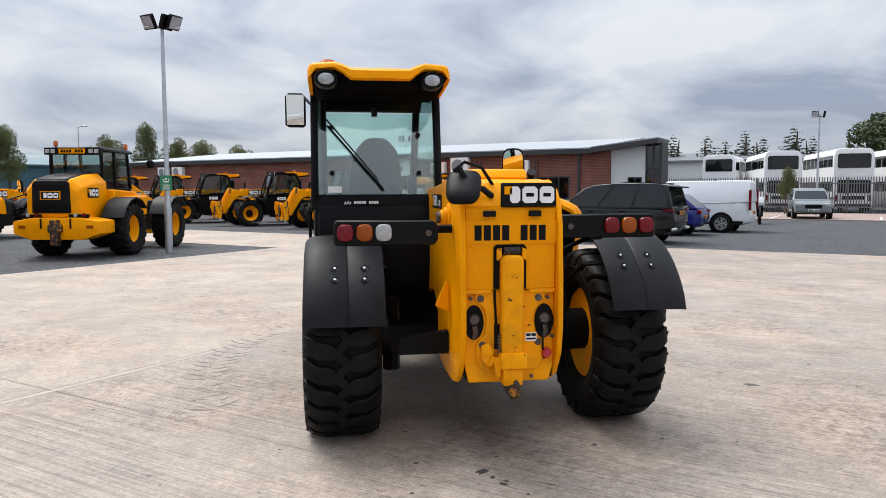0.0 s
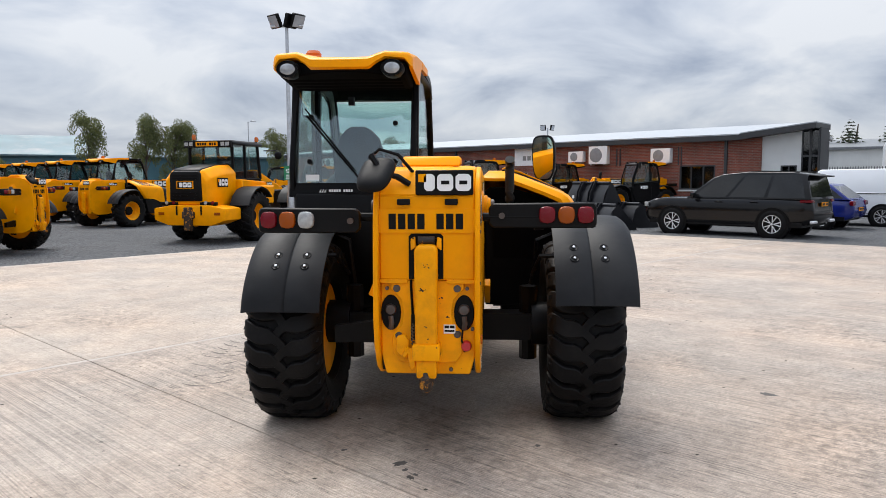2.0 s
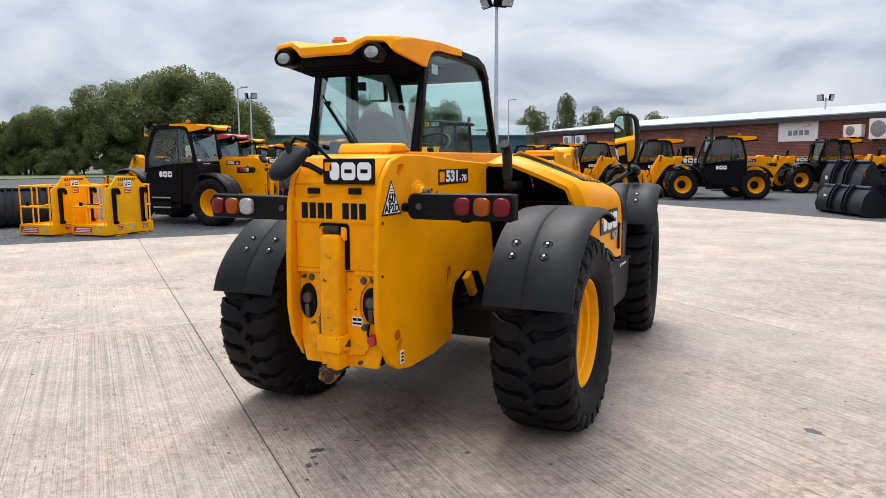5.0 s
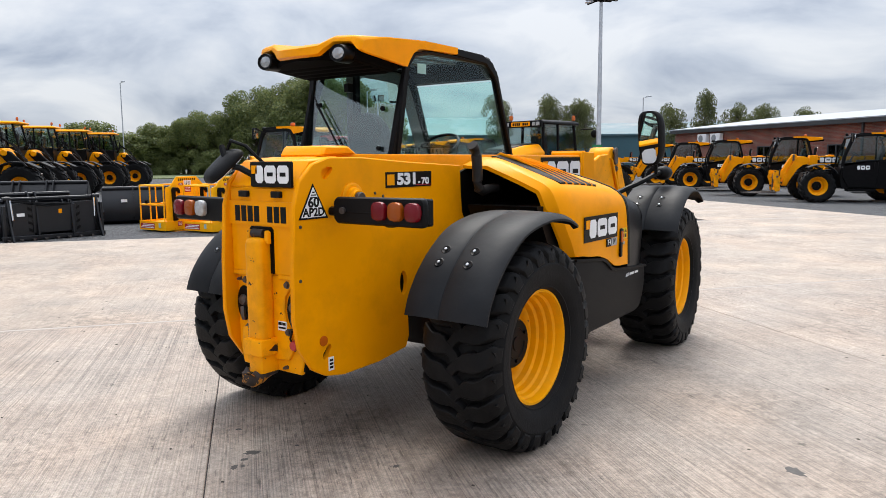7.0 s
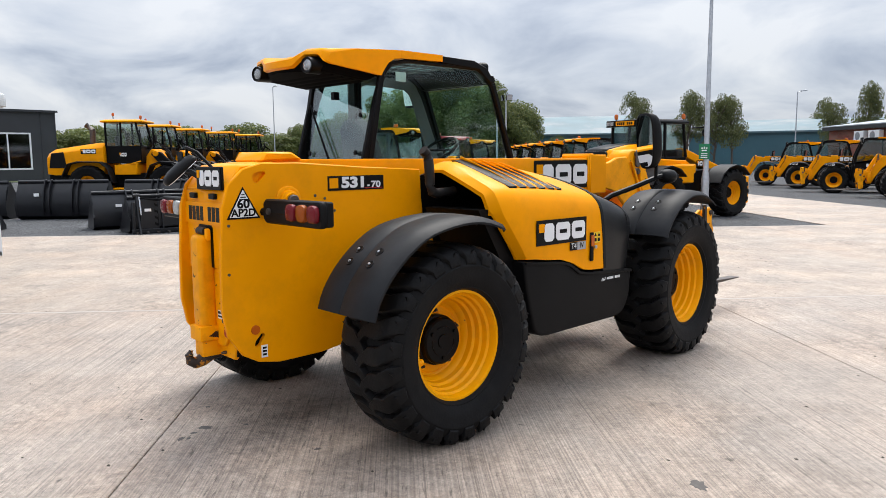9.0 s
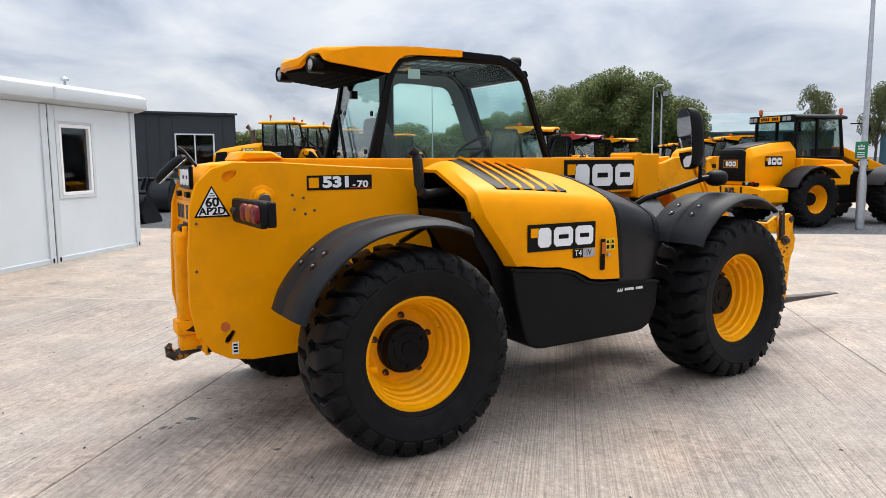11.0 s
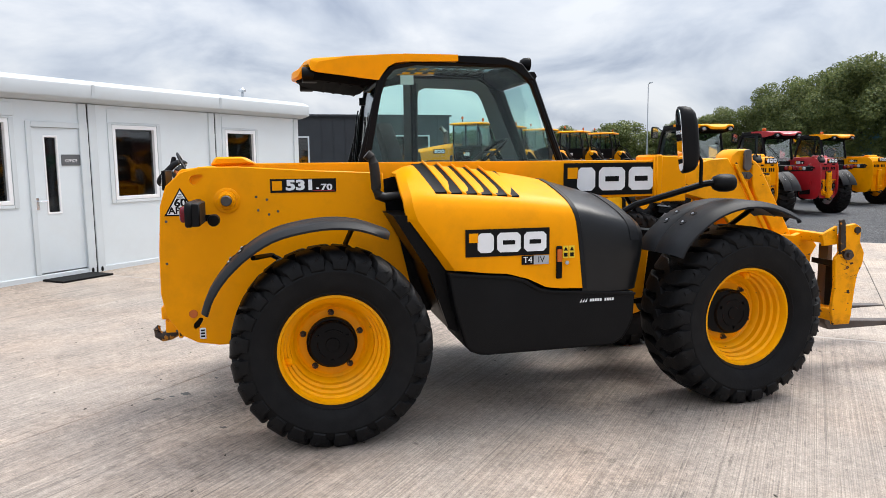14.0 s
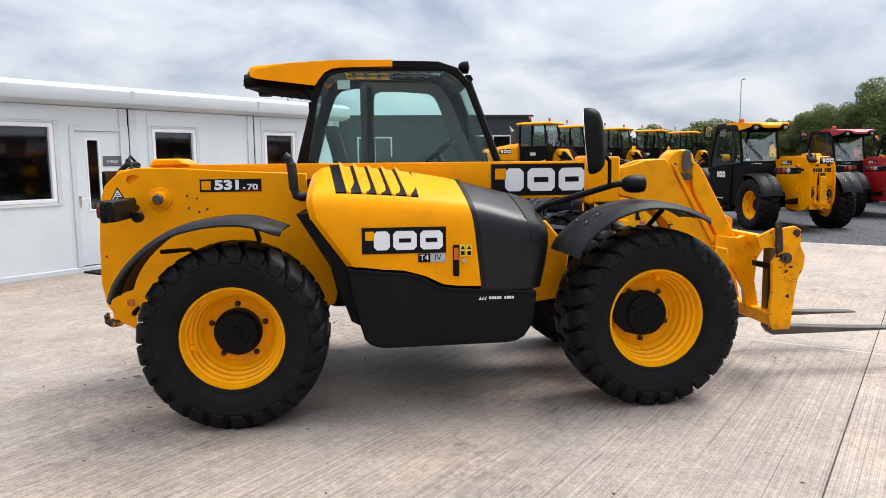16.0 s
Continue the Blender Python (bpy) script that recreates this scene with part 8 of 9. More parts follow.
    part("sticker_bar", bm, WHITE, st)
    bm = BM()
    bx(bm, -0.003, 0.0, 0.17, 0.25, 0.10, 0.21)
    part("sticker", bm, PALE_STICKER, e, "pale sticker")
    posts = [(x, y) for x in (0.03, w - 0.03) for y in (0.06, 0.56, d - 0.03)] + [(0.47, d - 0.03), (0.94, d - 0.03)]
    for x, y in posts:
        bm = BM()
        tube(bm, [(x, y, 0.25), (x, y, 1.09)], 0.017, 8)
        part("post", bm, BASKET_YELLOW, e)
    for z in (0.635, 1.09):
        for a, b in (((0.03, 0.04), (0.03, d - 0.03)), ((w - 0.03, 0.04), (w - 0.03, d - 0.03)), ((0.03, d - 0.03), (w - 0.03, d - 0.03))):
            bm = BM()
            tube(bm, [(*a, z), (*b, z)], 0.019, 8)
            part("rail", bm, BASKET_YELLOW, e)
    bm = BM()
    tube(bm, [(0.05, 0.22, 0.70), (0.05, 0.74, 0.70)], 0.013, 6)
    bx(bm, 0.03, 0.07, 0.70, 0.76, 0.66, 0.74)
    part("gate_latch", bm, BLACK, e, "black gate latch bar")
    return e


work_platform(pose(-11.103, 6.795, -0.03, 0, 0, 94.3), "yellow access basket with black hooks on gravel")
work_platform(pose(-12.28, 6.385, -0.03, 0, 0, 94.3), "yellow access basket standing behind another on gravel")


# ---- vehicles ----
def paint(name, col, rough=0.25):
    return material(name, col, rough, vary=0.04, scale=1.0, coat=0.25, spec=0.35)


CAR_GLASS = material("dark_vehicle_glass", (0.008, 0.009, 0.010), 0.04, vary=0.5, scale=2.5, spec=0.5)
ALLOY = material("alloy_wheel", (0.70, 0.71, 0.73), 0.35, 0.5, vary=0.05)


def car_wheel(e, x, y, r, s):
    bm = BM()
    lathe(bm, [(r * 0.66, -0.11), (r * 0.80, -0.125), (r * 0.97, -0.10), (r, -0.05), (r, 0.05), (r * 0.97, 0.10), (r * 0.80, 0.125), (r * 0.66, 0.11), (r * 0.6, 0.0)], "x", segs=28, closed=True)
    w = part("wheel", bm, RUBBER, e)
    w.matrix_basis = pose(x, y, r, 0, 0, 0 if s > 0 else 180)
    bm = BM()
    lathe(bm, [(r * 0.67, -0.10), (r * 0.69, 0.10), (r * 0.66, 0.108), (r * 0.62, 0.09), (r * 0.60, 0.0), (0.001, 0.0)], "x", segs=28)
    part("rim", bm, DARK_STEEL, w)
    bm = BM()
    for k in range(5):
        a = k * 2 * math.pi / 5
        for o in (-0.24, 0.24):
            p0, p1 = (0.085, math.cos(a) * r * 0.12, math.sin(a) * r * 0.12), (0.09, math.cos(a + o) * r * 0.63, math.sin(a + o) * r * 0.63)
            tube(bm, [p0, p1], r * 0.05, 5)
    lathe(bm, [(r * 0.16, 0.05), (r * 0.16, 0.095), (0.001, 0.1)], "x", segs=12)
    lathe(bm, [(r * 0.66, 0.085), (r * 0.665, 0.105), (r * 0.61, 0.10), (r * 0.61, 0.085)], "x", segs=28)
    part("alloy_star", bm, ALLOY, w)


def car(name, label, m, body, low, roof, width, wheels, r, mat, lamps=(), bars_at=None, window_cells=3, rear_glass=True):
    """body: (y, z) outline of the lower shell; roof: (y, z) outline of the glasshouse, from the windscreen foot to the tailgate."""
    e = thing(name, label, "car" if name != "van" else "van", m)
    hw = width / 2
    bm = BM()
    # Lower shell with rounded plan: narrower nose and tail
    ys = [p[0] for p in body]
    y0, y1 = min(ys), max(ys)

    def plan(y):
        t = (y - y0) / (y1 - y0) * 2 - 1
        return hw * (1 - 0.10 * abs(t) ** 4)
    def span(y):
        zs = []
        for (ya, za), (yb, zb_) in zip(body, body[1:] + body[:1]):
            if min(ya, yb) <= y <= max(ya, yb) and abs(yb - ya) > 1e-6:
                zs.append(za + (zb_ - za) * (y - ya) / (yb - ya))
        return min(zs), max(zs)
    rings = []
    for t in (-0.998, -0.975, -0.94, -0.88, -0.75, -0.5, -0.2, 0.1, 0.4, 0.65, 0.8, 0.88, 0.94, 0.975, 0.998):
        y = (y0 + y1) / 2 + t * (y1 - y0) / 2
        z0, z1 = span(y)
        w = plan(y) * (1 - 0.10 * max(0.0, (abs(t) - 0.88) / 0.12) ** 2)
        g = min(1.0, (z1 - z0) / 0.5)
        half = [(0.80 * w, z1), (0.925 * w, z1 - 0.02 * g), (0.965 * w, z1 - 0.07 * g), (0.995 * w, z1 - 0.20 * g), (w, z0 + (z1 - z0) * 0.50), (0.985 * w, z0 + (z1 - z0) * 0.28), (0.99 * w, z0 + 0.08 * g), (0.93 * w, z0)]
        rings.append([(x, y, z) for x, z in half] + [(-x, y, z) for x, z in half[::-1]])
    loft(bm, rings)
    part("body", bm, mat, e, smooth=42)
    # Glasshouse: pillars and roof in body colour, panes set proud
    top = max(z for _, z in roof)
    base = min(z for _, z in roof)
    inw = lambda z: hw * 0.955 - (z - base) * 0.24
    bm = BM()
    n = len(roof)
    lo = [bm.verts.new((-inw(z), y, z)) for y, z in roof]
    hi = [bm.verts.new((inw(z), y, z)) for y, z in roof]
    bm.faces.new(lo[::-1])
    bm.faces.new(hi)
    for i in range(n):
        bm.faces.new((lo[i], lo[(i + 1) % n], hi[(i + 1) % n], hi[i]))
    part("glasshouse", bm, mat, e, bevel=0.03, segments=2, smooth=50)
    f0, f1 = roof[0], roof[1]
    r1, r0 = roof[-2], roof[-1]
    zb, zt = base + 0.05, top - 0.09
    yf = lambda z: f0[0] + (f1[0] - f0[0]) * (z - f0[1]) / (f1[1] - f0[1])
    yr = lambda z: r0[0] + (r1[0] - r0[0]) * (z - r0[1]) / (r1[1] - r0[1])
    if window_cells:
        for s in (-1, 1):
            for k in range(window_cells):
                a0, a1 = k / window_cells + 0.015, (k + 1) / window_cells - 0.015
                def q(a, z):
                    yy0, yy1 = yf(z) - 0.10, yr(z) + 0.10
                    return (s * (inw(z) + 0.004), yy0 + (yy1 - yy0) * a, z)
                pts = [q(a0, zb), q(a1, zb), q(a1, zt), q(a0, zt)]
                bm = BM()
                loft(bm, [[(x - s * 0.01, y, z) for x, y, z in pts], [(x + s * 0.004, y, z) for x, y, z in pts]])
                part("window", bm, CAR_GLASS, e)
    for (fa, fb), d in (((f0, f1), 1), ((r0, r1), -1)):
        if d < 0 and not rear_glass:
            continue
        pts = []
        for u, xs in ((0.10, 1), (0.90, 1)):
            y, z = fa[0] + (fb[0] - fa[0]) * u, fa[1] + (fb[1] - fa[1]) * u
            pts.append((y + d * 0.006, z, inw(z) - 0.07))
        bm = BM()
        a, b = pts
        quad = [(-a[2], a[0], a[1]), (a[2], a[0], a[1]), (b[2], b[0], b[1]), (-b[2], b[0], b[1])]
        loft(bm, [[(x, y - d * 0.012, z - 0.004) for x, y, z in quad], quad])
        part("windscreen" if d > 0 else "rear_window", bm, CAR_GLASS, e)
    for s in (-1, 1):
        for y in wheels:
            bm = BM()
            lathe(bm, [(0.001, 0.0), (r + 0.07, 0.0), (r + 0.075, -0.02), (r + 0.075, -0.2)], "x", (0, y, r), 28)
            for v in bm.verts:
                v.co.x = s * (hw * 0.985 + 0.012 + v.co.x)
            part("wheel_arch", bm, BLACK, e)
            car_wheel(e, s * (hw - 0.10), y, r, s)
        bm = BM()
        bx(bm, s * (hw + 0.10) - 0.10, s * (hw + 0.10) + 0.10, yf(base) - 0.35, yf(base) - 0.24, base + 0.02, base + 0.17)
        part("mirror", bm, mat, e, bevel=0.03, segments=2)
    bm = BM()
    bx(bm, -hw * 0.985, hw * 0.985, y0 + 0.25, y1 - 0.25, low - 0.03, low + 0.10)
    part("sill", bm, BLACK_PLASTIC, e)
    for x0, x1, ya, yb, z0, z1, mt in lamps:
        for s in (-1, 1):
            bm = BM()
            bx(bm, min(s * x0, s * x1), max(s * x0, s * x1), ya, yb, z0, z1)
            part("lamp", bm, mt, e, bevel=0.015)
    for y, z, d in bars_at or ():
        bm = BM()
        bx(bm, -0.26, 0.26, y - 0.006, y + 0.006, z - 0.055, z + 0.055)
        pl = part("number_plate", bm, YELLOW if d < 0 else WHITE, e, "plate with plain dark bars")
        bars(pl, facing(0, y + d * 0.0065, z, 0, d), 0.46, 0.07, 8)
    return e


def along_left(p, q, fy, ry, hw):
    """Pose of a car from the ground places of its left front and left rear wheels."""
    f, r = Vector(p), Vector(q)
    d = (f - r).normalized()
    right = Vector((d.y, -d.x))
    mid = (f + r) / 2 + right * (hw - 0.1)
    c = mid - d * (fy + ry) / 2
    return pose(c.x, c.y, -0.03, 0, 0, math.degrees(math.atan2(-d.x, d.y)))


SUV_BODY = [(-2.42, 0.42), (-2.48, 0.62), (-2.46, 1.02), (-2.40, 1.09), (0.80, 1.09), (1.55, 1.10), (2.10, 1.05), (2.36, 0.95), (2.44, 0.62), (2.36, 0.36), (1.9, 0.28), (-2.0, 0.28)]
SUV_ROOF = [(1.06, 1.06), (0.30, 1.66), (0.0, 1.76), (-0.7, 1.82), (-1.9, 1.80), (-2.26, 1.74), (-2.44, 1.06)]
suv = car("car", "black large estate car with alloy wheels parked on gravel", along_left((5.72, 17.55), (8.02, 15.6), 1.46, -1.46, 0.98), SUV_BODY, 0.34, SUV_ROOF, 1.98, (1.46, -1.46), 0.385, material("black_car_paint", (0.0035, 0.0035, 0.0042), 0.14, vary=0.03, spec=0.34),
    ((0.70, 0.925, -2.45, -2.14, 0.98, 1.055, RED_LENS), (0.62, 0.93, 2.30, 2.42, 0.80, 0.93, CLEAR_LENS)), ((-2.49, 0.93, -1),))
bm = BM()
prism(bm, [(-2.20, 1.735), (-2.52, 1.70), (-2.50, 1.665), (-2.25, 1.70)], -0.66, 0.66)
part("roof_spoiler", bm, BLACK_PLASTIC, suv, bevel=0.01)
for s in (-1, 1):
    bm = BM()
    bx(bm, min(s * 0.55, s * 0.90), max(s * 0.55, s * 0.90), -2.50, -2.40, 0.42, 0.50)
    part("bumper_trim", bm, ALLOY, suv, "bright bumper trim", bevel=0.02)
    bm = BM()
    tube(bm, [(s * 0.70, -0.25, 1.775), (s * 0.70, -1.0, 1.835), (s * 0.70, -2.05, 1.80)], 0.018, 6)
    part("roof_rail", bm, BLACK_PLASTIC, suv)
    for y in (0.05, -0.95):
        bm = BM()
        bx(bm, s * 0.985 - 0.015, s * 0.985 + 0.015, y - 0.11, y + 0.11, 0.965, 0.995)
        part("door_handle", bm, BLACK_PLASTIC, suv, bevel=0.008)
HATCH_BODY = [(-2.15, 0.40), (-2.22, 0.6), (-2.18, 0.95), (1.0, 0.97), (1.95, 0.84), (2.15, 0.65), (2.10, 0.35), (-1.9, 0.28)]
HATCH_ROOF = [(1.15, 0.95), (0.40, 1.42), (-0.5, 1.50), (-1.5, 1.44), (-2.1, 0.96)]
car("car", "dark blue hatchback parked behind a black car", along_left(uv(21.7, -6.3)[:2], uv(21.7, -3.7)[:2], 1.3, -1.3, 0.9), HATCH_BODY, 0.32, HATCH_ROOF, 1.82, (1.3, -1.3), 0.33, paint("blue_car_paint", (0.008, 0.018, 0.16), 0.2),
    ((0.55, 0.88, -2.21, -2.10, 0.78, 0.92, RED_LENS),), ((-2.235, 0.66, -1),))
VAN_BODY = [(-2.40, 0.40), (-2.46, 0.6), (-2.44, 1.20), (1.15, 1.20), (1.85, 1.10), (2.25, 0.92), (2.36, 0.6), (2.28, 0.34), (-2.1, 0.30)]
VAN_ROOF = [(1.75, 1.12), (0.85, 1.78), (0.55, 1.94), (-2.30, 1.96), (-2.40, 1.88), (-2.45, 1.15)]
van = car("van", "white panel van parked with its tail outwards", along_left(uv(24.5, -5.5)[:2], uv(24.5, -2.6)[:2], 1.45, -1.45, 0.95), VAN_BODY, 0.34, VAN_ROOF, 1.95, (1.45, -1.45), 0.35, paint("white_van_paint", (0.72, 0.74, 0.76), 0.3),
    ((0.86, 0.97, -2.49, -2.40, 0.85, 1.60, RED_LENS),), ((-2.48, 0.75, -1),), window_cells=0, rear_glass=False)
for s in (-1, 1):
    bm = BM()
    bx(bm, min(s * 0.95, s * 0.978), max(s * 0.95, s * 0.978), -1.95, -0.25, 1.10, 1.125)
    part("door_rail", bm, BLACK_PLASTIC, van, "dark sliding door rail")
car("car", "silver blue estate car facing the yard", pose(24.9, 32.0, -0.03, 0, 0, 151), [(-2.25, 0.42), (-2.3, 0.9), (-2.2, 1.05), (0.95, 1.06), (1.95, 0.98), (2.25, 0.82), (2.30, 0.5), (2.2, 0.36), (-2.0, 0.3)], 0.34,
    [(1.05, 1.04), (0.30, 1.58), (-0.5, 1.68), (-1.8, 1.62), (-2.2, 1.05)], 1.9, (1.40, -1.37), 0.36, paint("silver_car_paint", (0.16, 0.18, 0.19), 0.25),
    ((0.55, 0.90, 2.15, 2.28, 0.72, 0.88, CLEAR_LENS), (0.0, 0.40, 2.24, 2.315, 0.62, 0.82, BLACK)), ((2.33, 0.52, 1),))


def motorbike(m):
    e = thing("motorcycle", "dark motorcycle standing beside a white van", "motorcycle", m)
    for y in (-0.7, 0.7):
        bm = BM()
        lathe(bm, [(0.24, -0.05), (0.31, -0.05), (0.325, 0), (0.31, 0.05), (0.24, 0.05)], "x", (0, y, 0.32), 20, closed=True)
        part("wheel", bm, RUBBER, e)
    bm = BM()
    prism(bm, [(-0.6, 0.72), (-0.75, 0.85), (-0.1, 0.82), (0.1, 0.98), (0.45, 0.95), (0.5, 0.75), (0.3, 0.35), (-0.3, 0.35)], -0.14, 0.14)
    part("body", bm, BLACK, e, bevel=0.04, segments=2)
    bm = BM()
    tube(bm, [(0, 0.7, 0.32), (0, 0.45, 1.0)], 0.04, 6)
    tube(bm, [(-0.35, 0.40, 1.05), (0.35, 0.40, 1.05)], 0.02, 6)
    part("fork", bm, DARK_STEEL, e)
    bm = BM()
    prism(bm, [(0.5, 0.85), (0.62, 1.0), (0.45, 1.3), (0.38, 1.0)], -0.16, 0.16)
    part("fairing", bm, WHITE, e, bevel=0.03)
    return e


motorbike(pose(*uv(32.5, -2.3, -0.03), 0, 0, 150))


# ---- buses behind a palisade fence ----
def bus(m, label):
    e = thing("bus", label, "bus", m, "white double-deck buses")
    bm = BM()
    prism(bm, [(-1.22, 0.35), (-1.25, 0.6), (-1.25, 3.9), (-1.12, 4.25), (-0.9, 4.38), (0.9, 4.38), (1.12, 4.25), (1.25, 3.9), (1.25, 0.6), (1.22, 0.35)], 0, 10.2, "y")
    part("body", bm, WHITE, e, bevel=0.08, segments=2)
    for z0, z1 in ((3.05, 4.02), (1.35, 2.25)):
        bm = BM()
        prism(bm, [(-1.02, z0 + 0.06), (-0.96, z0), (0.96, z0), (1.02, z0 + 0.06), (1.02, z1 - 0.1), (0.92, z1), (-0.92, z1), (-1.02, z1 - 0.1)], -0.03, 0.02, "y")
        part("end_window", bm, CAR_GLASS, e)
        for s in (-1, 1):
            for k in range(7):
                bm = BM()
                bx(bm, s * 1.25 - 0.012, s * 1.25 + 0.012, 0.35 + k * 1.38, 1.62 + k * 1.38, z0 + 0.1, z1 - 0.1)
                part("window", bm, CAR_GLASS, e)
    bm = BM()
    bx(bm, -0.7, 0.7, -0.02, 0.01, 0.9, 1.15)
    bx(bm, -1.1, 1.1, -0.05, 0.02, 0.4, 0.6)
    part("grille", bm, BLACK, e)
    for s in (-1, 1):
        bm = BM()
        bx(bm, s * 1.02 - 0.08, s * 1.02 + 0.08, -0.03, 0.02, 0.8, 1.2)
        part("lamp", bm, RED_LENS, e)
        for y in (2.2, 7.8):
            bm = BM()
            lathe(bm, [(0.001, s * 1.27), (0.48, s * 1.27), (0.5, s * 1.0), (0.001, s * 1.0)], "x", (0, y, 0.48), 20)
            part("wheel", bm, RUBBER, e)
    return e


for b, a, t in ((-8.6, 57.5, 3), (-3.5, 53.5, 15.5), (1.0, 52.5, 15.5), (5.0, 52.0, 15.5)):
    bus(yard(b, a, t), "white double-deck bus parked behind a steel fence")


FENCE = material("dull_grey_fence_steel", (0.13, 0.135, 0.14), 0.5, 0.4, vary=0.15)


def palisade(b0, b1, a):
    e = tagged(thing("fence", "grey steel palisade fence with pointed pales", "fence"), kind="")
    e.matrix_basis = YARD
    bm = BM()
    prism(bm, [(-0.034, 0.08), (-0.034, 2.3), (-0.012, 2.42), (0, 2.36), (0.012, 2.42), (0.034, 2.3), (0.034, 0.08)], -0.012, 0.012, "y")
    pale = part("pale", bm, FENCE, e)
    n = int((b1 - b0) / 0.155)
    pale.matrix_basis = pose(b0, a, 0)
    for k in range(1, n):
        again(pale, pose(b0 + k * 0.155, a, 0))
    for z in (0.45, 1.95):
        bm = BM()
        bx(bm, b0, b1, a + 0.013, a + 0.06, z - 0.03, z + 0.03)
        part("rail", bm, FENCE, e)
    bm = BM()
    bx(bm, -0.05, 0.05, 0.06, 0.16, 0, 2.35)
    post = part("post", bm, FENCE, e)
    post.matrix_basis = pose(b0, a, 0)
    k = 1
    while b0 + k * 2.75 < b1:
        again(post, pose(b0 + k * 2.75, a, 0))
        k += 1
    return e


palisade(-13.0, 16.0, 50.0)
bm = BM()
loft(bm, [[uv(a, b, z) for a, b in ((38.0, -9), (49.7, -9), (49.7, 17), (38.0, 17))] for z in (-0.1, 0.02)])
tagged(part("pavement", bm, material("pink_paving", (0.30, 0.22, 0.19), 0.85, vary=0.2, scale=2.0)), "pinkish block-paved parking strip", "pavement", kind="structure")
bm = BM()
for k in range(7):
    loft(bm, [[uv(a, b, z) for a, b in ((38.6, -2.6 + k * 2.6), (43.5, -2.6 + k * 2.6), (43.5, -2.5 + k * 2.6), (38.6, -2.5 + k * 2.6))] for z in (0.02, 0.026)])
tagged(part("bay_line", bm, WHITE), "white painted parking bay lines", "line marking", kind="structure")


# ---- trees ----
def leaf_material(name, base, through=0.35, vary=0.35):
    """Matt leaf that lets some light through; each blade has its own tone."""
    m = bpy.data.materials.new(name)
    m.use_nodes = True
    n, l = m.node_tree.nodes, m.node_tree.links
    n.clear()
    out = n.new("ShaderNodeOutputMaterial")
    geo = n.new("ShaderNodeNewGeometry")
    co = n.new("ShaderNodeTexCoord")
    nz = n.new("ShaderNodeTexNoise")
    nz.inputs["Scale"].default_value, nz.inputs["Detail"].default_value = 0.7, 4.0
    l.new(co.outputs["Object"], nz.inputs["Vector"])
    add = n.new("ShaderNodeMath")
    add.operation = 'ADD'
    l.new(geo.outputs["Random Per Island"], add.inputs[0])
    l.new(nz.outputs["Fac"], add.inputs[1])
    r = n.new("ShaderNodeMapRange")
    for k, v in zip(("From Min", "From Max", "To Min", "To Max"), (0.3, 1.3, 1 - vary, 1 + vary)):
        r.inputs[k].default_value = v
    l.new(add.outputs[0], r.inputs["Value"])
    hue = n.new("ShaderNodeMixRGB")
    hue.inputs[1].default_value = (*base, 1)
    hue.inputs[2].default_value = (base[0] * 1.35, base[1] * 1.08, base[2] * 0.8, 1)
    l.new(geo.outputs["Random Per Island"], hue.inputs[0])
    sc = n.new("ShaderNodeVectorMath")
    sc.operation = 'SCALE'
    l.new(hue.outputs[0], sc.inputs[0])
    l.new(r.outputs[0], sc.inputs["Scale"])
    b = n.new("ShaderNodeBsdfPrincipled")
    b.inputs["Roughness"].default_value, b.inputs["Specular IOR Level"].default_value = 0.55, 0.3
    l.new(sc.outputs[0], b.inputs["Base Color"])
    t = n.new("ShaderNodeBsdfTranslucent")
    l.new(sc.outputs[0], t.inputs[0])
    mx = n.new("ShaderNodeMixShader")
    mx.inputs[0].default_value = through
    l.new(b.outputs[0], mx.inputs[1])
    l.new(t.outputs[0], mx.inputs[2])
    l.new(mx.outputs[0], out.inputs[0])
    return m


LEAF = leaf_material("broadleaf_foliage", (0.115, 0.155, 0.062))
LEAF_B = leaf_material("birch_foliage", (0.090, 0.115, 0.052))
NEEDLE = leaf_material("spruce_foliage", (0.035, 0.052, 0.036), 0.15)
BARK = material("bark", (0.09, 0.07, 0.055), 0.9, vary=0.3, scale=5)


def leaf_cloud(rng, spots, per, size, droop=0.0):
    """Many small leaf blades scattered through round clumps."""
    vs, fs = [], []
    for cx, cy, cz, r in spots:
        for _ in range(int(per * r * r)):
            d = rng.normal(size=3)
            d /= np.linalg.norm(d)
            rad = r * (0.55 + 0.5 * rng.random() ** 0.6)
            p = np.array((cx, cy, cz)) + d * rad * np.array((1, 1, 0.85))
            n = d * 0.7 + rng.normal(size=3) * 0.5
            n /= np.linalg.norm(n)
            t = np.cross(n, (0.2, 0.1, 1.0))
            t /= np.linalg.norm(t) + 1e-9
            b = np.cross(n, t)
            s = size * (0.6 + 0.8 * rng.random())
            if droop:
                b = b * 0.5 + np.array((0, 0, -droop))
            k = len(vs)
            vs += [tuple(p - t * s * 0.5), tuple(p + b * s * 0.45 + n * s * 0.12), tuple(p + t * s * 0.5), tuple(p - b * s * 0.45)]
            fs.append((k, k + 1, k + 2, k + 3))
    return vs, fs


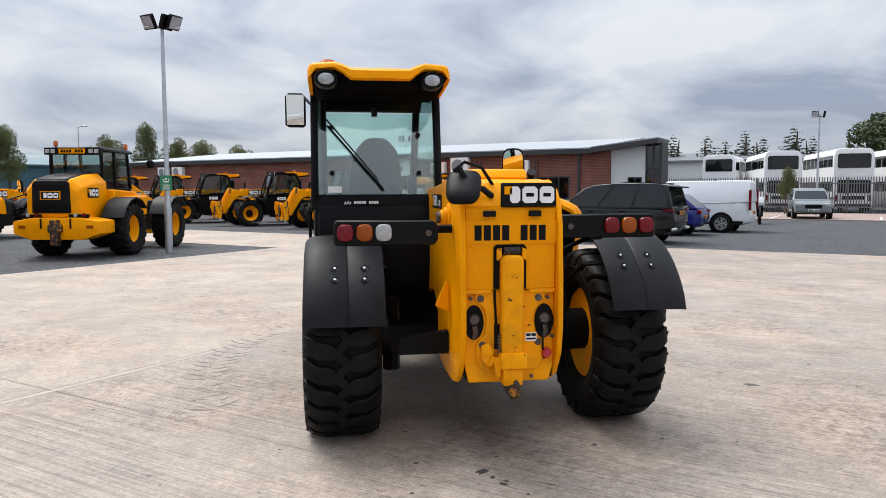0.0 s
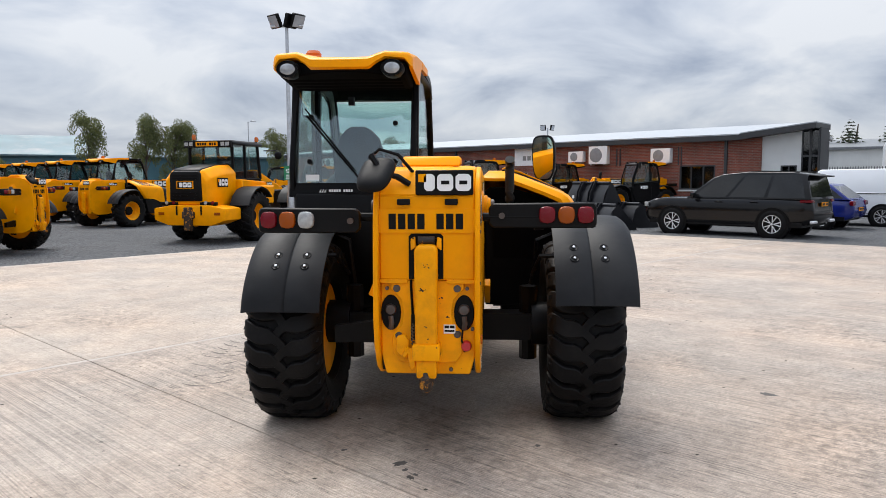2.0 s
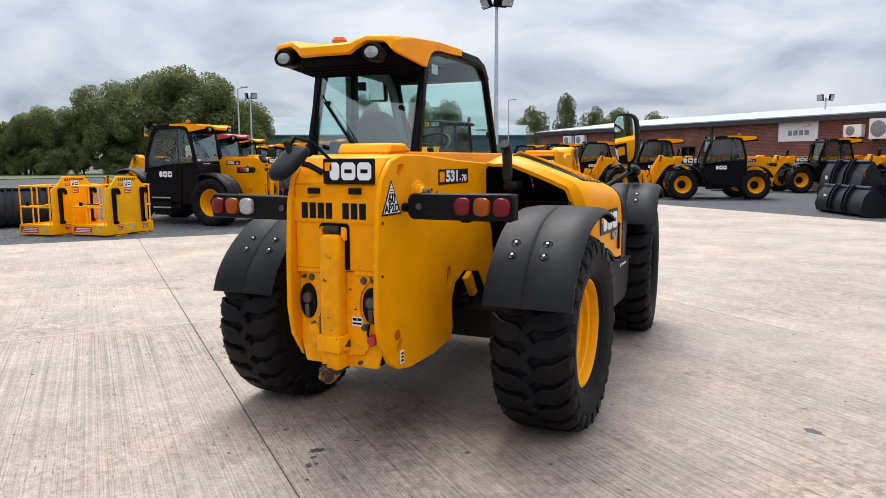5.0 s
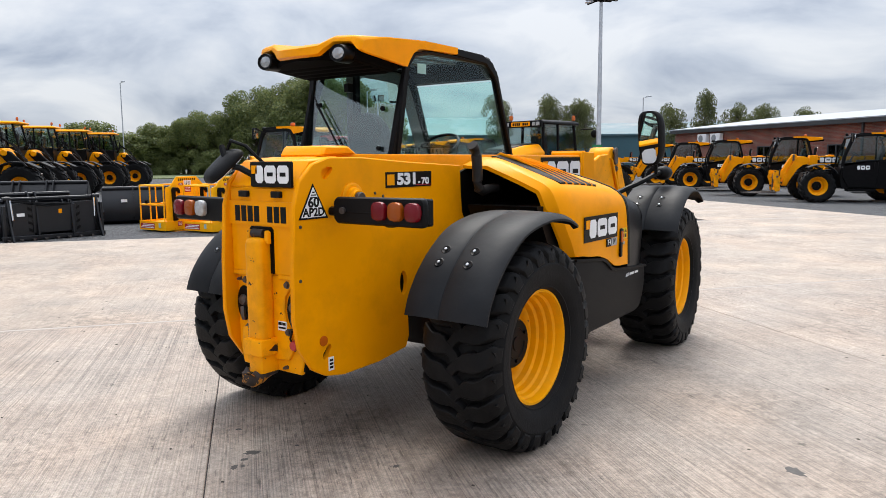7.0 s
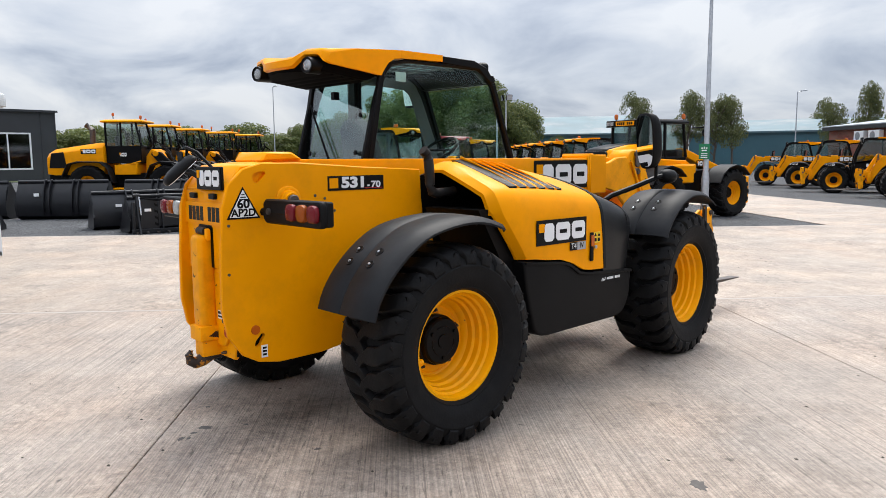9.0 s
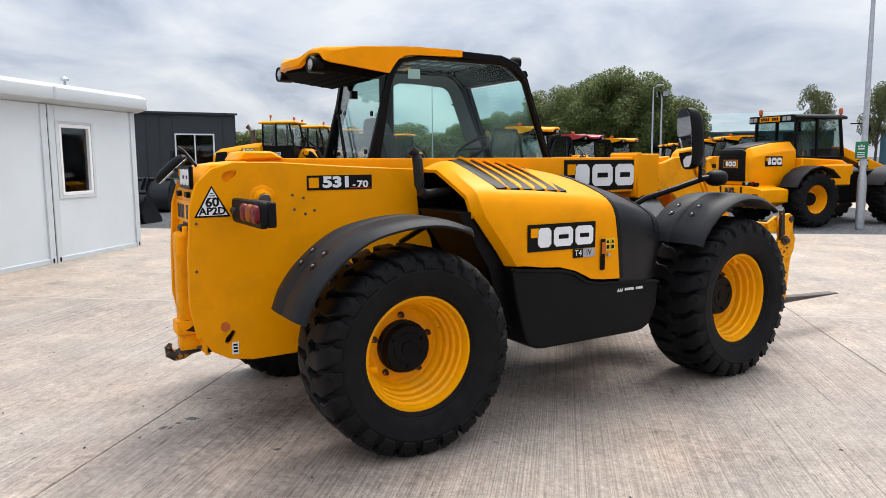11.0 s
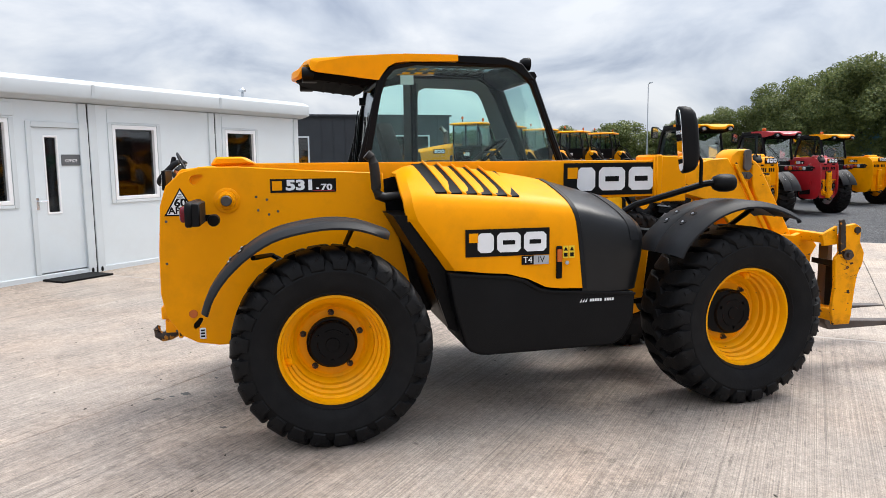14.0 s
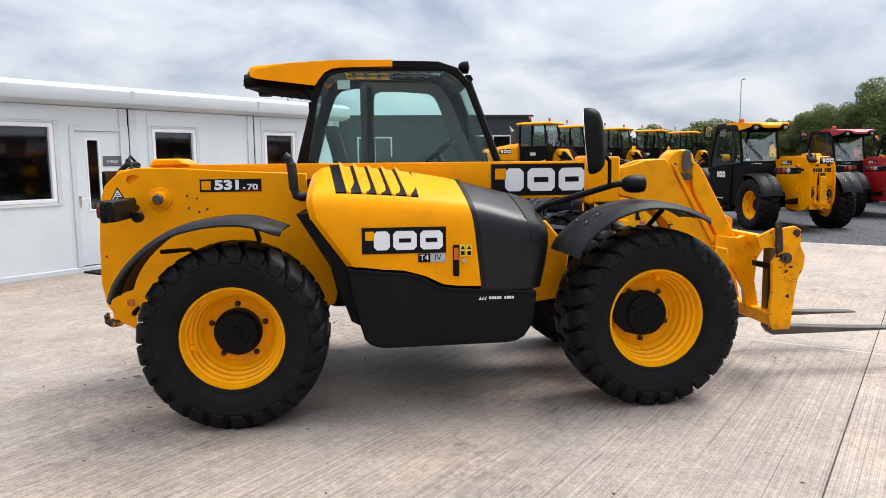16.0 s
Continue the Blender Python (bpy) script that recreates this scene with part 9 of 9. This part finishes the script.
def tree_kind(seed, height, spread, mat, kind="round", many=150, blade=0.31):
    """Trunk mesh and crown mesh of one kind of tree."""
    rng = np.random.default_rng(seed)
    bm = BM()
    lean = rng.normal(size=2) * 0.05 * height
    tube(bm, [(0, 0, -0.3), (lean[0] * 0.3, lean[1] * 0.3, height * 0.3), (lean[0] * 0.7, lean[1] * 0.7, height * 0.6), (lean[0], lean[1], height * 0.92)], [height * 0.026, height * 0.02, height * 0.012, height * 0.003], 7)
    spots = []
    if kind == "spruce":
        n = 24
        for k in range(n):
            f = k / (n - 1)
            z = height * (0.10 + 0.88 * f)
            rr = spread * (1 - f) ** 0.85 + 0.12
            arms = max(3, int(8 * (1 - f)) + 2)
            for j in range(arms):
                a = j * 2 * math.pi / arms + k * 0.9 + rng.random() * 0.5
                reach = rr * (0.6 + 0.45 * rng.random())
                tube(bm, [(0, 0, z), (math.cos(a) * reach, math.sin(a) * reach, z - reach * 0.25)], [0.03, 0.008], 4)
                for q in (0.15, 0.42, 0.70, 1.0):
                    spots.append((math.cos(a) * reach * q, math.sin(a) * reach * q, z - reach * 0.25 * q, 0.07 + 0.34 * (1 - f)))
        vs, fs = leaf_cloud(rng, spots, 150, 0.21, 0.25)
    else:
        limbs = 11
        for k in range(limbs):
            a = k * 2.4 + rng.random()
            z0 = height * (0.22 + 0.45 * k / limbs)
            reach = spread * (0.55 + 0.4 * rng.random())
            z1 = z0 + height * (0.12 + 0.22 * rng.random())
            ex, ey = math.cos(a) * reach, math.sin(a) * reach
            tube(bm, [(lean[0] * z0 / height, lean[1] * z0 / height, z0), (ex * 0.5, ey * 0.5, (z0 + z1) / 2 + 0.2), (ex, ey, z1)], [height * 0.011, height * 0.007, height * 0.003], 5)
            spots.append((ex * 0.9, ey * 0.9, z1, spread * (0.26 + 0.12 * rng.random())))
            spots.append((ex * 0.55, ey * 0.55, z1 + height * 0.03, spread * (0.30 + 0.14 * rng.random())))
            spots.append((ex * 1.0 + rng.normal() * 0.4, ey + rng.normal() * 0.4, z1 - height * 0.10, spread * (0.20 + 0.10 * rng.random())))
        for k in range(9):
            a = rng.random() * 6.28
            q = rng.random() * 0.5 * spread
            spots.append((math.cos(a) * q + lean[0], math.sin(a) * q + lean[1], height * (0.72 + 0.22 * rng.random()), spread * (0.20 + 0.14 * rng.random())))
        vs, fs = leaf_cloud(rng, spots, many if kind == "round" else 290, blade if kind == "round" else 0.155, 0.0 if kind == "round" else 0.55)
    crown = bpy.data.meshes.new("crown")
    crown.from_pydata(vs, [], fs)
    crown.materials.append(mat)
    return mesh_of("trunk", bm, BARK), crown


def plant(kind, x, y, scale, turn, label, cat="tree", z=0.0, sz=None):
    e = thing("tree", label, cat, pose(x, y, z, 0, 0, turn))
    e.scale = (scale, scale, sz or scale)
    for nm, me in (("trunk", kind[0]), ("crown", kind[1])):
        o = new(nm, me)
        o.parent = e
        if nm == "crown":
            o["kind"] = "stuff"
    return e


ROUND = [tree_kind(3, 10.0, 4.0, LEAF), tree_kind(8, 9.5, 4.4, LEAF), tree_kind(21, 10.5, 3.8, LEAF)]
DARK_ROUND = tree_kind(17, 10.2, 3.8, leaf_material("dark_foliage", (0.060, 0.085, 0.042), 0.2))
BIRCH = [tree_kind(5, 9.0, 2.6, LEAF_B, "birch"), tree_kind(14, 9.0, 3.0, LEAF_B, "birch")]
SPRUCE = [tree_kind(31, 9.0, 2.0, NEEDLE, "spruce"), tree_kind(37, 9.0, 1.7, NEEDLE, "spruce")]
LEAFY = [tree_kind(3, 10.0, 4.0, LEAF, many=440, blade=0.19), tree_kind(8, 9.5, 4.4, LEAF, many=440, blade=0.19), tree_kind(21, 10.5, 3.8, LEAF, many=440, blade=0.19)]
rt = random.Random(11)
for k, (x, y, h) in enumerate(((-75, 46, 5.6), (-72, 49, 7.1), (-69.6, 52.2, 6.9), (-67, 54, 9.7), (-65, 57, 10.4), (-62.5, 59.5, 10.9), (-60, 62, 11.4), (-57.4, 63.9, 10.2), (-55.8, 65.3, 7.2), (-77, 52, 6.8), (-69, 60, 9.0))):
    plant(LEAFY[k % 3], x, y, h / 10.2, 47 * k, "tall broadleaf tree in dense summer leaf")
for k in range(26):
    f = k / 25
    plant(ROUND[k % 3], -104 + 30 * f + rt.uniform(-2, 2), -8 + 58 * f + rt.uniform(-3, 3), 0.70 + 0.22 * rt.random(), 61 * k, "broadleaf tree in a belt beyond the yard", sz=(0.44 + 0.14 * rt.random()))
for k in range(22):
    f = k / 21
    plant(ROUND[(k + 1) % 3], -80 + 26 * f + rt.uniform(-1.5, 1.5), 38 + 30 * f + rt.uniform(-1, 1), 0.42 + 0.1 * rt.random(), 53 * k, "low leafy bush along the yard edge", "bush", -1.3, 0.36 + 0.1 * rt.random())
for k, (x, y, h, w) in enumerate(((-39.6, 65.5, 8.2, 0.62), (-35.2, 67.6, 8.4, 0.62), (-33.0, 69.2, 7.6, 0.60), (-31.6, 70.5, 7.8, 0.55), (-22.8, 72.5, 6.9, 0.55), (-20.0, 73, 8.4, 0.45), (-17.3, 74, 6.7, 0.52), (-14.2, 75, 6.8, 0.60), (-10.6, 76, 6.2, 0.60), (-46, 60, 4.0, 0.40))):
    plant(BIRCH[k % 2], x, y, w, 83 * k, "weeping birch with thin hanging foliage", sz=h / 9.0)
for k, (x, y, h) in enumerate(((30.2, 64.0, 6.4), (31.8, 63.0, 7.0), (34.6, 61.5, 6.8), (36.0, 60.6, 6.4), (37.6, 60.0, 7.2), (39.0, 59.2, 6.6), (41.4, 58.2, 7.6), (43.0, 57.6, 6.6), (32.9, 66.0, 6.0))):
    plant(SPRUCE[k % 2], x, y, h / 4.6, 29 * k, "dark spruce with tiered branches", sz=h / 9.0)
for k, (x, y, h) in enumerate(((48.0, 54.6, 8.6), (50.6, 52.6, 9.6), (53.5, 50.4, 10.0), (56.5, 48.0, 10.0))):
    plant(DARK_ROUND, x, y, h / 10.2, 70 * k, "broad dark tree behind the buses")
plant(BIRCH[1], *uv(46.5, -2.6)[:2], 0.21, 20, "small broadleaf tree beside the fence", sz=0.33)
for k in range(2):
    plant(BIRCH[k % 2], -30 + 9 * k, 92 + 1.5 * k, 0.75, 40 * k, "distant birch behind the roofs")

# Strip of rough grass below the trees and a pale kerb along the far edge of the yard
bm = BM()
loft(bm, [[(-135, -40, z), (-84, -40, z), (-50, 62, z), (-80, 95, z)] for z in (-0.2, 0.03)])
tagged(part("verge", bm, GRASS), "rough grass verge below the trees", "grass", kind="structure")

# ---- concrete slabs ----
apron = tagged(new("pavement"), "tined concrete apron and yard road with joints", "pavement", kind="structure")


def slab_mesh(a0, a1, b0, b1, z=-0.012, gap=0.007):
    """One cast slab with chamfered arrises; the joints stay open between slabs."""
    bm = BM()
    g, c = gap / 2, 0.0035
    lo = [uv(a, b, -0.15) for a, b in ((a0 + g, b0 + g), (a1 - g, b0 + g), (a1 - g, b1 - g), (a0 + g, b1 - g))]
    mid = [(x, y, z - c) for x, y, _ in lo]
    hi = [uv(a, b, z) for a, b in ((a0 + g + c, b0 + g + c), (a1 - g - c, b0 + g + c), (a1 - g - c, b1 - g - c), (a0 + g + c, b1 - g - c))]
    loft(bm, [lo, mid, hi])
    return bm


def slab(a0, a1, b0, b1, z=-0.012, mat=CONCRETE, name="slab"):
    part(name, slab_mesh(a0, a1, b0, b1, z), mat, apron, smooth=10)


A_LINES = [-31.6, -26.5, -21.4, -16.35, -11.25, -6.2, -1.13, 3.97, 9.0, 10.8, 15.95]
B_LINES = [-11.95, -3.31, 10.2, 27.0]
for a0, a1 in zip(A_LINES, A_LINES[1:]):
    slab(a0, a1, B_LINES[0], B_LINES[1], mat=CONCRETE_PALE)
    # Trowelled margin along the day joint between the two pours
    slab(a0, a1, -3.31, -3.235, mat=CONCRETE_EDGE, name="slab_margin")
    slab(a0, a1, -3.235, B_LINES[2])
    slab(a0, a1, B_LINES[2], B_LINES[3])
    # Pale arris along the gravel
    slab(a0, a1, -12.07, -11.95, mat=CONCRETE_EDGE, name="slab_margin")
for k in range(9):
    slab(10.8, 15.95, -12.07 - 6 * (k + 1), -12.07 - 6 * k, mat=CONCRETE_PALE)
bm = BM()
for a0, a1, b0, b1 in ((-31.6, 15.9, -11.9, 27), (10.85, 15.9, -66, -11.5)):
    loft(bm, [[uv(a, b, z) for a, b in ((a0, b0), (a1, b0), (a1, b1), (a0, b1))] for z in (-0.2, -0.02)])
tagged(part("joint_filler", bm, material("joint_filler", (0.035, 0.032, 0.030), 0.9, vary=0.3), apron), kind="")


def stain(x, y, r, seed, turn=0.0, stretch=1.0):
    """Thin irregular oil spot on the slabs."""
    rs = random.Random(seed)
    bm = BM()
    n = 18
    pts = [(math.cos(k * 2 * math.pi / n) * r * stretch * q, math.sin(k * 2 * math.pi / n) * r * q) for k, q in ((k, rs.uniform(0.62, 1.1)) for k in range(n))]
    prism(bm, pts, 0.0, 0.0012, "z")
    o = part("oil_stain", bm, OIL)
    o.matrix_basis = pose(x, y, -0.0118, 0, 0, turn)
    tagged(o, "dark oil spot soaked into concrete", "stain", "oil spots", kind="structure")


OIL = material("dried_oil", (0.055, 0.048, 0.043), 0.55, vary=0.3, scale=18)

for x, y, r, sd, st in ((-0.16, -1.02, 0.034, 1, 1.5), (-0.12, -1.11, 0.016, 2, 1.4), (-0.08, -1.21, 0.020, 3, 1.7), (-0.055, -1.17, 0.014, 4, 1.3), (-0.52, -0.83, 0.016, 5, 1.3), (-0.03, -0.80, 0.012, 6, 1.0), (0.63, -0.69, 0.018, 7, 1.4), (2.40, 0.47, 0.045, 8, 1.6)):
    stain(x, y, r, sd, 40 * sd, st)

# Scrub marks that a turning lugged tyre left on the slab
rs = random.Random(5)
vs, fs = [], []
track = [(-1.86, 0.45), (-1.97, 0.85), (-2.06, 1.25), (-2.10, 1.65), (-2.08, 2.05), (-2.02, 2.45), (-1.92, 2.80), (-1.80, 3.15), (-1.63, 3.55), (-1.42, 3.92)]
for k in range(24):
    f = k * (len(track) - 1) / 24
    i0 = int(f)
    p0, p1 = Vector(track[i0]), Vector(track[i0 + 1])
    c, d = p0.lerp(p1, f - i0), (p1 - p0).normalized()
    out = Vector((d.y, -d.x))
    for side in (-1, 1):
        if rs.random() < 0.16:
            continue
        shift = 0.075 if side > 0 else 0.0
        reach, w = rs.uniform(0.13, 0.22), rs.uniform(0.010, 0.019)
        spine = [c + d * (shift + 0.30 * q * q * reach * 2.2 + rs.uniform(-0.006, 0.006)) + out * side * (0.02 + q * reach) for q in (0.0, 0.25, 0.5, 0.75, 1.0)]
        n = len(vs)
        for q, sp in enumerate(spine):
            hw = w * (0.5, 0.9, 1.0, 0.8, 0.25)[q] * rs.uniform(0.7, 1.2)
            vs += [(*(sp - d * hw), -0.0112), (*(sp + d * hw), -0.0112)]
        fs += [(n + 2 * q, n + 2 * q + 2, n + 2 * q + 3, n + 2 * q + 1) for q in range(4)]
me = bpy.data.meshes.new("tyre_mark")
me.from_pydata(vs, [], fs)
me.materials.append(material("tyre_scrub", (0.135, 0.112, 0.098), 0.85, vary=0.25, scale=14))
tagged(new("tyre_mark", me), "faint lugged tyre scrub marks on concrete", "tyre mark", kind="stuff")

# Crumbs of soil and dead leaf on the slabs
vs, fs = [], []
for k in range(260):
    x, y = rs.uniform(-6, 7), rs.uniform(-4.5, 9)
    r, z, a = rs.uniform(0.004, 0.013), rs.uniform(0.003, 0.007), rs.uniform(0, 6.28)
    n = len(vs)
    for q in range(5):
        rr = r * rs.uniform(0.6, 1.2)
        vs.append((x + math.cos(a + q * 1.257) * rr * 1.5, y + math.sin(a + q * 1.257) * rr, -0.0118))
    vs.append((x, y, -0.0118 + z))
    fs += [(n + q, n + (q + 1) % 5, n + 5) for q in range(5)]
me = bpy.data.meshes.new("crumbs")
me.from_pydata(vs, [], fs)
me.materials.append(material("soil_crumb", (0.05, 0.042, 0.032), 0.9, vary=0.3, scale=3))
tagged(new("crumbs", me), "dark crumbs of soil and dead leaf on concrete", "litter", kind="stuff")
